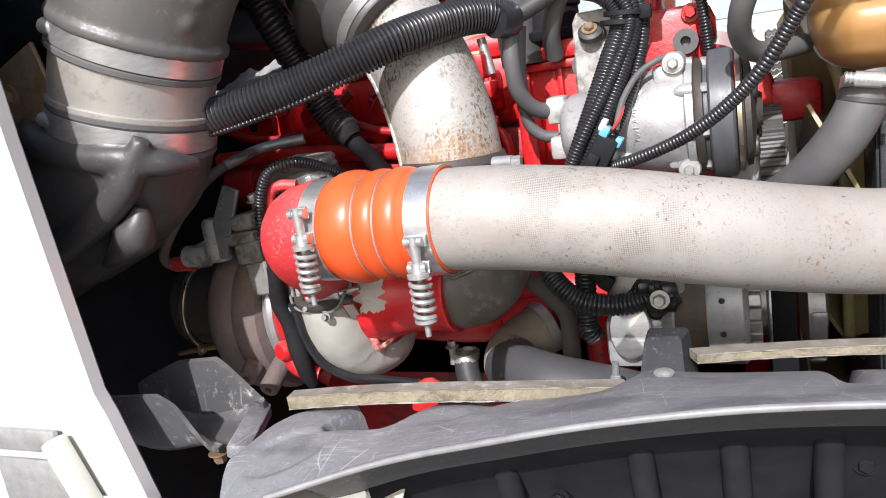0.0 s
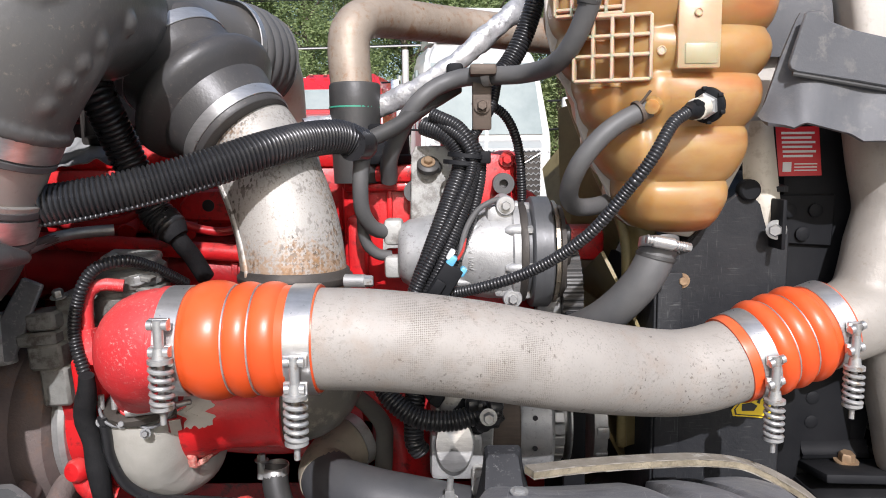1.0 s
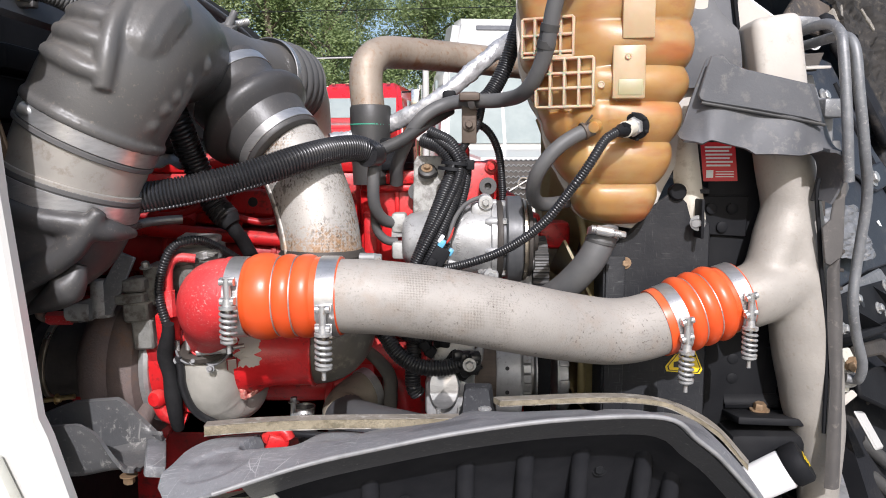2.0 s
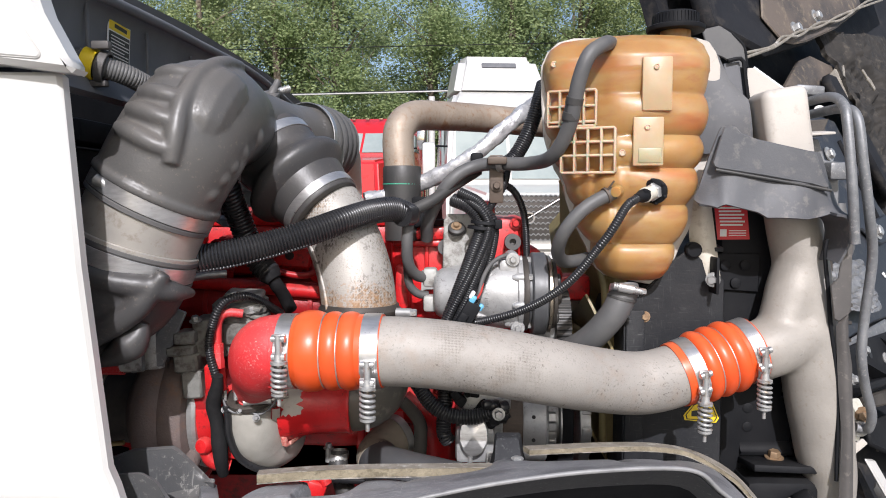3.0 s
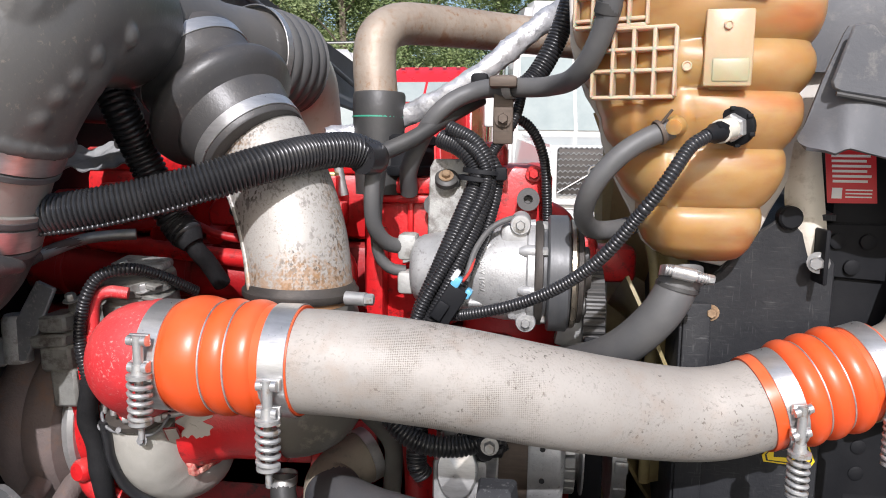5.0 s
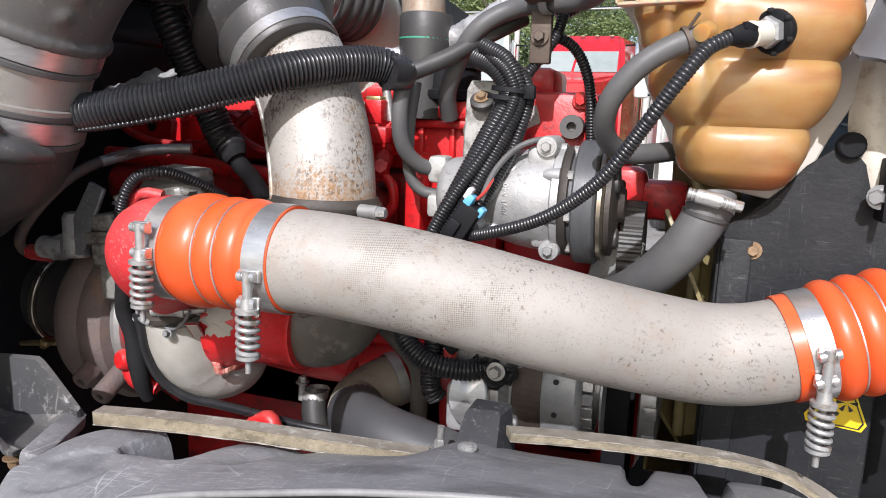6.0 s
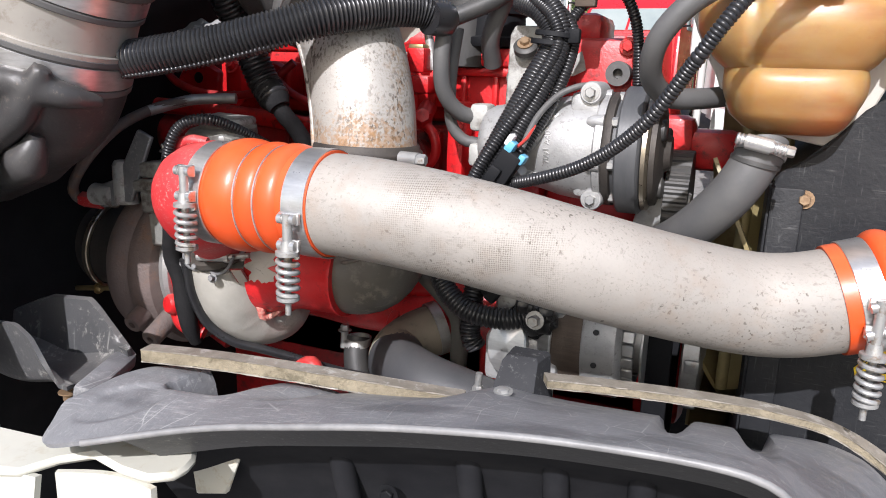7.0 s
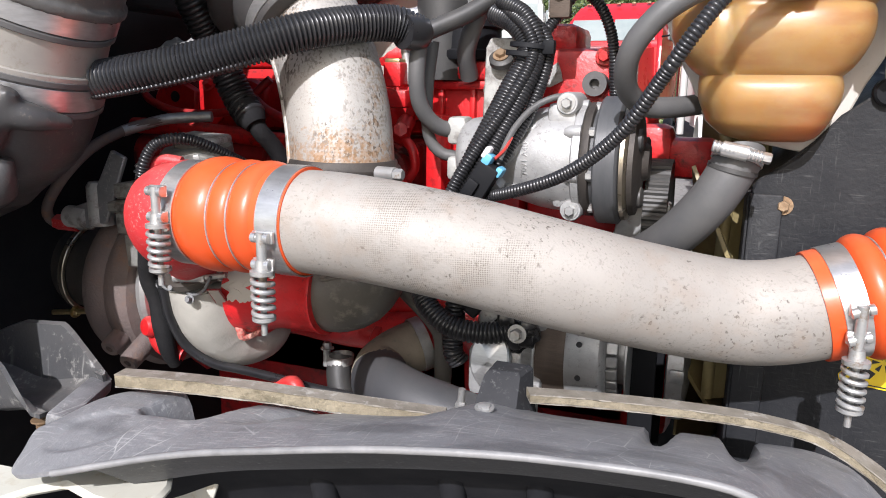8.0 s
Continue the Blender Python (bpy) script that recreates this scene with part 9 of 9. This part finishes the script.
part("rod", tube(Geo(), [(0.478, 0.90, 1.245), (0.500, 0.90, 1.227), (0.566, 0.90, 1.173), (0.64, 0.90, 1.112)], 0.007, 16), M["black"], rods)
part("rod", tube(Geo(), [(0.470, 0.90, 1.212), (0.497, 0.90, 1.190), (0.560, 0.90, 1.136), (0.63, 0.90, 1.076)], 0.007, 16), M["black"], rods)
for a, b in (((0.545, 0.90, 1.190), (0.600, 0.90, 1.145)), ((0.560, 0.90, 1.136), (0.610, 0.90, 1.093))):
    part("sleeve", tube(Geo(), [a, b], 0.011, 16), M["rubber"], rods)
g = Geo()
box(g, (0.62, 1.02, 1.17), (0.06, 0.03, 0.26), 0.006, (20, -40, 30))
solo("hood_strut", g, M["dark_metal"], "dark steel strut beyond the end tank", "strut")

# ---- chassis and front wheels that carry the truck ----
chassis = thing("truck_chassis", (-1.2, 1.5, 0), "black truck chassis with front axle and road wheels", "chassis")
for y in (1.06, 1.94):
    part("rail", box(Geo(), (-1.6, y, 0.77), (4.4, 0.09, 0.26), 0.012), M["black"], chassis)
part("axle", box(Geo(), (0.0, 1.5, 0.52), (0.10, 1.9, 0.12), 0.02), M["dark_metal"], chassis)
part("axle_spring", box(Geo(), (0.0, 1.06, 0.61), (0.9, 0.09, 0.07), 0.02), M["dark_metal"], chassis)
part("axle_spring", box(Geo(), (0.0, 1.94, 0.61), (0.9, 0.09, 0.07), 0.02), M["dark_metal"], chassis)
for x in (0.0, -3.4):
    for y, s in ((0.90, -1), (2.10, 1)):
        wheel = part("wheel", lathe(Geo(), (x, y, 0.5), (0, s, 0), [(0, 0.30), (0, 0.46), (0.04, 0.50), (0.26, 0.50), (0.30, 0.46), (0.30, 0.29)], 48), M["rubber"], chassis)
        part("rim", lathe(Geo(), (x, y, 0.5), (0, s, 0), [(0.02, 0.295), (0.2, 0.295), (0.2, 0.12), (0.24, 0.1), (0.24, 0)], 32), M["zinc"], wheel)

# ---- yard, lorries, wires and trees ----
sheet(g := Geo(), lambda u, v: ((u - 0.5) * 500, -200 + v * 500, 0.02 * math.sin(u * 90) * math.sin(v * 70)), 60, 60, 0.2)
tagged(part("ground", g, M["asphalt"], None, smooth=0), "pale gravel yard reaching the horizon", "ground", "", "structure")
sheet(g := Geo(), lambda u, v: ((u - 0.5) * 160, 30 + v * 60, 0.03 + 0.9 * v + 0.12 * math.sin(u * 60 + v * 9)), 80, 20, 0.2)
tagged(part("grass_verge", g, M["grass"], None, smooth=0), "rough green verge below the trees", "grass", "", "stuff")


def lorry(x, y, turn, paint, label, roof, hood_top, grille, fairing=False):
    """A road tractor that faces the camera's side."""
    th = thing("lorry", (x, y, 0), label, "truck", "parked trucks")
    Mx = Matrix.Translation((x, y, 0)) @ Matrix.Rotation(radians(turn), 4, "Z")

    def put(name, g, mat, parent=th, label=""):
        for i, v in enumerate(g.v):
            g.v[i] = Mx @ v
        return part(name, g, mat, parent, label)

    g = Geo()
    verts = [(-1.18, 1.7, 1.0), (1.18, 1.7, 1.0), (1.22, 4.2, 1.0), (-1.22, 4.2, 1.0), (-1.18, 1.7, hood_top), (1.18, 1.7, hood_top), (1.22, 4.2, hood_top), (-1.22, 4.2, hood_top), (-1.05, 2.3, roof - 0.35), (1.05, 2.3, roof - 0.35), (1.12, 4.2, roof - 0.2), (-1.12, 4.2, roof - 0.2), (-0.9, 2.75, roof), (0.9, 2.75, roof), (1.0, 4.2, roof), (-1.0, 4.2, roof)]
    fc = [(4 * i + k, 4 * i + (k + 1) % 4, 4 * i + 4 + (k + 1) % 4, 4 * i + 4 + k) for i in range(3) for k in range(4)] + [(3, 2, 1, 0), (12, 13, 14, 15)]
    bm = bmesh.new()
    vs = [bm.verts.new(p) for p in verts]
    for f in fc:
        bm.faces.new([vs[i] for i in f])
    bmesh.ops.recalc_face_normals(bm, faces=bm.faces[:])
    bmesh.ops.bevel(bm, geom=bm.edges[:], offset=0.09, segments=3, affect="EDGES")
    put("cab", from_bm(g, bm), paint)
    g = Geo()
    bm = bmesh.new()
    hv = [(-0.80, 0, 0.75), (0.80, 0, 0.75), (1.15, 1.75, 0.75), (-1.15, 1.75, 0.75), (-0.72, 0.06, hood_top - 0.22), (0.72, 0.06, hood_top - 0.22), (1.05, 1.8, hood_top), (-1.05, 1.8, hood_top)]
    vs = [bm.verts.new(p) for p in hv]
    for f in [(0, 1, 5, 4), (1, 2, 6, 5), (2, 3, 7, 6), (3, 0, 4, 7), (3, 2, 1, 0), (4, 5, 6, 7)]:
        bm.faces.new([vs[i] for i in f])
    bmesh.ops.recalc_face_normals(bm, faces=bm.faces[:])
    bmesh.ops.bevel(bm, geom=bm.edges[:], offset=0.08, segments=3, affect="EDGES")
    put("hood", from_bm(g, bm), paint)
    zt, zb = roof - 0.42, hood_top + 0.06
    y_at = lambda z: 1.70 + 0.6 * (z - hood_top) / (roof - 0.35 - hood_top)
    for s in (-1, 1):
        g = Geo().add([(0.03 * s, y_at(zb) - 0.02, zb), (1.02 * s, y_at(zb) - 0.02, zb), (0.95 * s, y_at(zt) - 0.02, zt), (0.03 * s, y_at(zt) - 0.02, zt), (0.03 * s, y_at(zb) + 0.02, zb), (1.02 * s, y_at(zb) + 0.02, zb), (0.95 * s, y_at(zt) + 0.02, zt), (0.03 * s, y_at(zt) + 0.02, zt)], [(0, 1, 2, 3), (7, 6, 5, 4), (0, 4, 5, 1), (1, 5, 6, 2), (2, 6, 7, 3), (3, 7, 4, 0)])
        put("windscreen", g, M["glass"])
        put("side_window", box(Geo(), (1.17 * s, 3.1, (zb + zt) / 2 + 0.02), (0.06, 0.8, (zt - zb) * 0.85), 0.03), M["glass"])
        mir = put("mirror", box(Geo(), (1.5 * s, 1.75, zb + 0.35), (0.24, 0.14, 0.62), 0.05), M["chrome"] if paint is M["truck_red"] else M["white"])
        put("mirror_arm", tube(Geo(), [(1.15 * s, 1.9, zb + 0.6), (1.4 * s, 1.8, zb + 0.6)], 0.02, 8), M["black"], mir)
        put("mirror_arm", tube(Geo(), [(1.15 * s, 1.9, zb + 0.08), (1.4 * s, 1.8, zb + 0.1)], 0.02, 8), M["black"], mir)
        put("headlight", box(Geo(), (0.93 * s, 0.28, 1.02), (0.34, 0.16, 0.24), 0.05), M["chrome"])
        g = Geo()
        sheet(g, lambda u, v, s=s: (s * (0.72 + 0.5 * v), 0.55 + 0.62 * math.cos(math.pi * u), 0.62 + 0.62 * math.sin(math.pi * u)), 16, 6, 0.03)
        put("fender", g, paint)
        wh = put("wheel", lathe(Geo(), (0.85 * s, 0.6, 0.5), (s, 0, 0), [(0, 0.32), (0, 0.48), (0.03, 0.51), (0.25, 0.51), (0.28, 0.48), (0.28, 0.3)], 40), M["rubber"])
        put("rim", lathe(Geo(), (0.87 * s, 0.6, 0.5), (s, 0, 0), [(0, 0.31), (0.2, 0.31), (0.2, 0.12), (0.24, 0.1), (0.24, 0)], 32), M["chrome"], wh)
        put("exhaust_stack" if paint is M["truck_red"] else "side_fairing", tube(Geo(), [(1.28 * s, 4.35, 0.8), (1.28 * s, 4.35, roof + 0.1)], 0.09 if paint is M["truck_red"] else 0.07, 16), M["chrome"] if paint is M["truck_red"] else M["white"])
        put("rear_wheel", lathe(Geo(), (0.75 * s, 6.0, 0.5), (s, 0, 0), [(0, 0.3), (0, 0.51), (0.5, 0.51), (0.5, 0.3)], 32), M["rubber"])
    put("bumper", box(Geo(), (0, -0.05, 0.58), (2.3, 0.22, 0.34), 0.06), M["chrome"] if paint is M["truck_red"] else paint)
    put("chassis", box(Geo(), (0, 3.6, 0.75), (0.9, 6.5, 0.28), 0.03), M["black"])
    if fairing:
        bm = bmesh.new()
        hv = [(-0.95, 2.70, roof - 0.10), (0.95, 2.70, roof - 0.10), (1.02, 4.2, roof - 0.10), (-1.02, 4.2, roof - 0.10), (-0.74, 3.30, roof + 0.78), (0.74, 3.30, roof + 0.78), (0.85, 4.2, roof + 0.85), (-0.85, 4.2, roof + 0.85)]
        vs = [bm.verts.new(p) for p in hv]
        for f in [(0, 1, 5, 4), (1, 2, 6, 5), (2, 3, 7, 6), (3, 0, 4, 7), (3, 2, 1, 0), (4, 5, 6, 7)]:
            bm.faces.new([vs[i] for i in f])
        bmesh.ops.recalc_face_normals(bm, faces=bm.faces[:])
        bmesh.ops.bevel(bm, geom=bm.edges[:], offset=0.14, segments=4, affect="EDGES")
        put("roof_fairing", from_bm(Geo(), bm), paint)
        put("fairing_vent", box(Geo(), (0.0, 3.14, roof + 0.56), (0.7, 0.05, 0.12), 0.02, (-34, 0, 0)), M["cowl"])
    zg0, zg1, wg = grille
    gr = put("grille", box(Geo(), (0, 0.005, (zg0 + zg1) / 2), (2 * wg, 0.10, zg1 - zg0), 0.03), M["dark_metal"])
    nx, nz = 14, 8
    for j in range(nz + 1):
        g = Geo()
        z = zg0 + (zg1 - zg0) * j / nz
        pts = [(-wg + 2 * wg * k / (2 * nx), -0.055, z + (0.018 if (k + j) % 2 else -0.018)) for k in range(2 * nx + 1)]
        for p, q in zip(pts, pts[1:]):
            tube(g, [p, q], 0.008, 4, 1.0)
        put("grille_bar", g, M["zinc"], gr)
    if paint is M["white"]:
        g = Geo()
        ring(g, (0, -0.075, (zg0 + zg1) / 2), (0, 1, 0), 0.07, 0.03, 0.03, 28)
        tube(g, [(-wg, -0.07, zg0 + 0.03), (wg, -0.07, zg1 - 0.03)], 0.014, 8)
        put("badge", g, M["chrome"], gr, "round plain badge on a diagonal bar")
    for k in range(5 if paint is M["truck_red"] else 0):
        put("marker_light", box(Geo(), (-0.7 + 0.35 * k, 2.62, roof - 0.03), (0.10, 0.08, 0.04), 0.015), M["rust_bolt"])
    return th


lorry(0.91, 11.4, 6, M["white"], "white long-nosed truck parked beyond the engine bay", 3.75, 1.95, (0.98, 1.70, 0.55), True)
lorry(-2.75, 15.6, -4, M["truck_red"], "red truck with chrome mirrors parked further back", 3.68, 2.70, (0.9, 1.65, 0.5))
lorry(-4.5, 14.2, 14, M["white"], "white truck parked behind the intake ducts", 3.95, 1.95, (0.98, 1.70, 0.55))
lorry(7.4, 17.5, -6, M["white"], "white truck parked beyond the raised hood", 3.75, 1.95, (0.98, 1.70, 0.55))

for z0, z1, y, r, mat, lab in ((5.15, 5.75, 24.0, 0.03, M["zinc"], "pale overhead cable crossing in front of trees"), (5.22, 5.85, 24.3, 0.018, M["black"], "thin black overhead cable"), (6.9, 7.3, 24.8, 0.014, M["black"], "thin black overhead cable")):
    solo("overhead_cable", tube(Geo(), [(-40 + 8 * k, y, z0 + (z1 - z0) * (0.5 + (-40 + 8 * k) / 30) - 0.25 * (1 - ((k - 5) / 5) ** 2)) for k in range(11)], r, 6, 2.0), mat, lab, "cable", "overhead cables")

for x in (-40, 40):
    pole = thing("utility_pole", (x, 24.4, 0), "tall wooden utility pole carrying the cables", "pole", "utility poles")
    zt = 5.45 + (0.5 + x / 30 - 0.5) * 0.6
    part("post", tube(Geo(), [(x, 24.4, 0), (x, 24.4, 9)], [0.16, 0.11], 14, 1.0), M["bark"], pole)
    part("crossarm", box(Geo(), (x, 24.4, 7.9), (0.1, 1.4, 0.12), 0.01), M["bark"], pole)


def crown(rng, h, spread, n, size):
    """Leaves scattered in clumps about the limbs, as one mesh of small folded leaves."""
    v, f = [], []
    clumps = []
    for _ in range(46):
        z = h * (0.10 + 0.90 * rng.random())
        w = spread * (0.35 + 0.65 * math.sin(math.pi * min(1, 0.15 + z / h * 0.85)) ** 0.7)
        a, d = rng.random() * 6.283, w * rng.random() ** 0.6
        clumps.append((Vector((d * math.cos(a), d * math.sin(a), z)), 0.45 + 0.75 * rng.random()))
    for _ in range(n):
        c, r = clumps[int(rng.random() * len(clumps))]
        p = c + Vector((rng.gauss(0, 1), rng.gauss(0, 1), rng.gauss(0, 0.75))) * r * 0.62
        d1 = Vector((rng.gauss(0, 1), rng.gauss(0, 1), rng.gauss(0, 0.7))).normalized()
        d2 = d1.orthogonal().normalized()
        s = size * (0.6 + 0.8 * rng.random())
        k = len(v)
        v += [p - d1 * s, p + d2 * s * 0.55, p + d1 * s, p - d2 * s * 0.55]
        f += [(k, k + 1, k + 2, k + 3)]
    g = Geo()
    g.v, g.f = v, f
    return g, clumps


def quick(name, g, mat, parent):
    me = bpy.data.meshes.new(name)
    me.from_pydata([tuple(p) for p in g.v], [], g.f)
    me.materials.append(mat)
    ob = new(name, me)
    ob.parent = parent
    return ob


trees = []
for k, (h, spread, leaf) in enumerate(((15, 2.6, "leaf"), (13, 3.0, "leaf_dark"), (17, 2.8, "leaf"), (12, 3.2, "leaf_dark"))):
    rng = random.Random(30 + k)
    th = thing("tree", (0, 0, 0), "tall leafy poplar tree at the edge of the yard", "tree", "trees beyond the yard")
    g, clumps = crown(rng, h, spread, 26000, 0.075)
    quick("crown", g, M[leaf], th)
    tg = Geo()
    tube(tg, [(0, 0, 0), (0.1, 0.05, h * 0.3), (-0.1, 0.1, h * 0.65), (0.05, 0, h * 0.95)], [0.24, 0.19, 0.12, 0.03], 10, 0.5)
    for c, r in clumps[::3]:
        z = max(0.8, c.z - 1.6)
        tube(tg, [(0, 0, z), (c.x * 0.5, c.y * 0.5, z + 0.9), tuple(c)], [0.06, 0.04, 0.015], 6, 0.5)
    quick("trunk", tg, M["bark"], th)
    trees.append(th)
rng = random.Random(9)
spots = []
for row, (y, gap) in enumerate(((33, 3.6), (38, 3.9), (44, 4.2))):
    x = -34 + 1.3 * row
    while x < 34:
        spots.append((x + rng.uniform(-1, 1), y + rng.uniform(-1.5, 1.5)))
        x += gap
for i, (x, y) in enumerate(spots):
    m = pose(x, y, 0.05, 0, 0, rng.uniform(0, 360))
    if i < 4:
        trees[i].matrix_basis = m
    else:
        copy_thing(trees[rng.randrange(4)], m)
rng = random.Random(3)
g = Geo()
for _ in range(16000):
    x, y = rng.uniform(-34, 34), rng.uniform(29.5, 33)
    z = 0.1 + 2.0 * rng.random() ** 1.6 * (0.6 + 0.4 * math.sin(x * 1.3) * math.sin(x * 0.37 + 1))
    p = Vector((x, y, z))
    d1 = Vector((rng.gauss(0, 1), rng.gauss(0, 1), rng.gauss(0, 1))).normalized()
    d2 = d1.orthogonal().normalized()
    s = 0.12 * (0.6 + 0.9 * rng.random())
    k = len(g.v)
    g.v += [p - d1 * s, p + d2 * s * 0.5, p + d1 * s, p - d2 * s * 0.5]
    g.f += [(k, k + 1, k + 2, k + 3)]
me = bpy.data.meshes.new("undergrowth")
me.from_pydata([tuple(p) for p in g.v], [], g.f)
me.materials.append(M["leaf"])
tagged(new("undergrowth", me), "tangled green undergrowth along the verge", "undergrowth", "", "stuff")
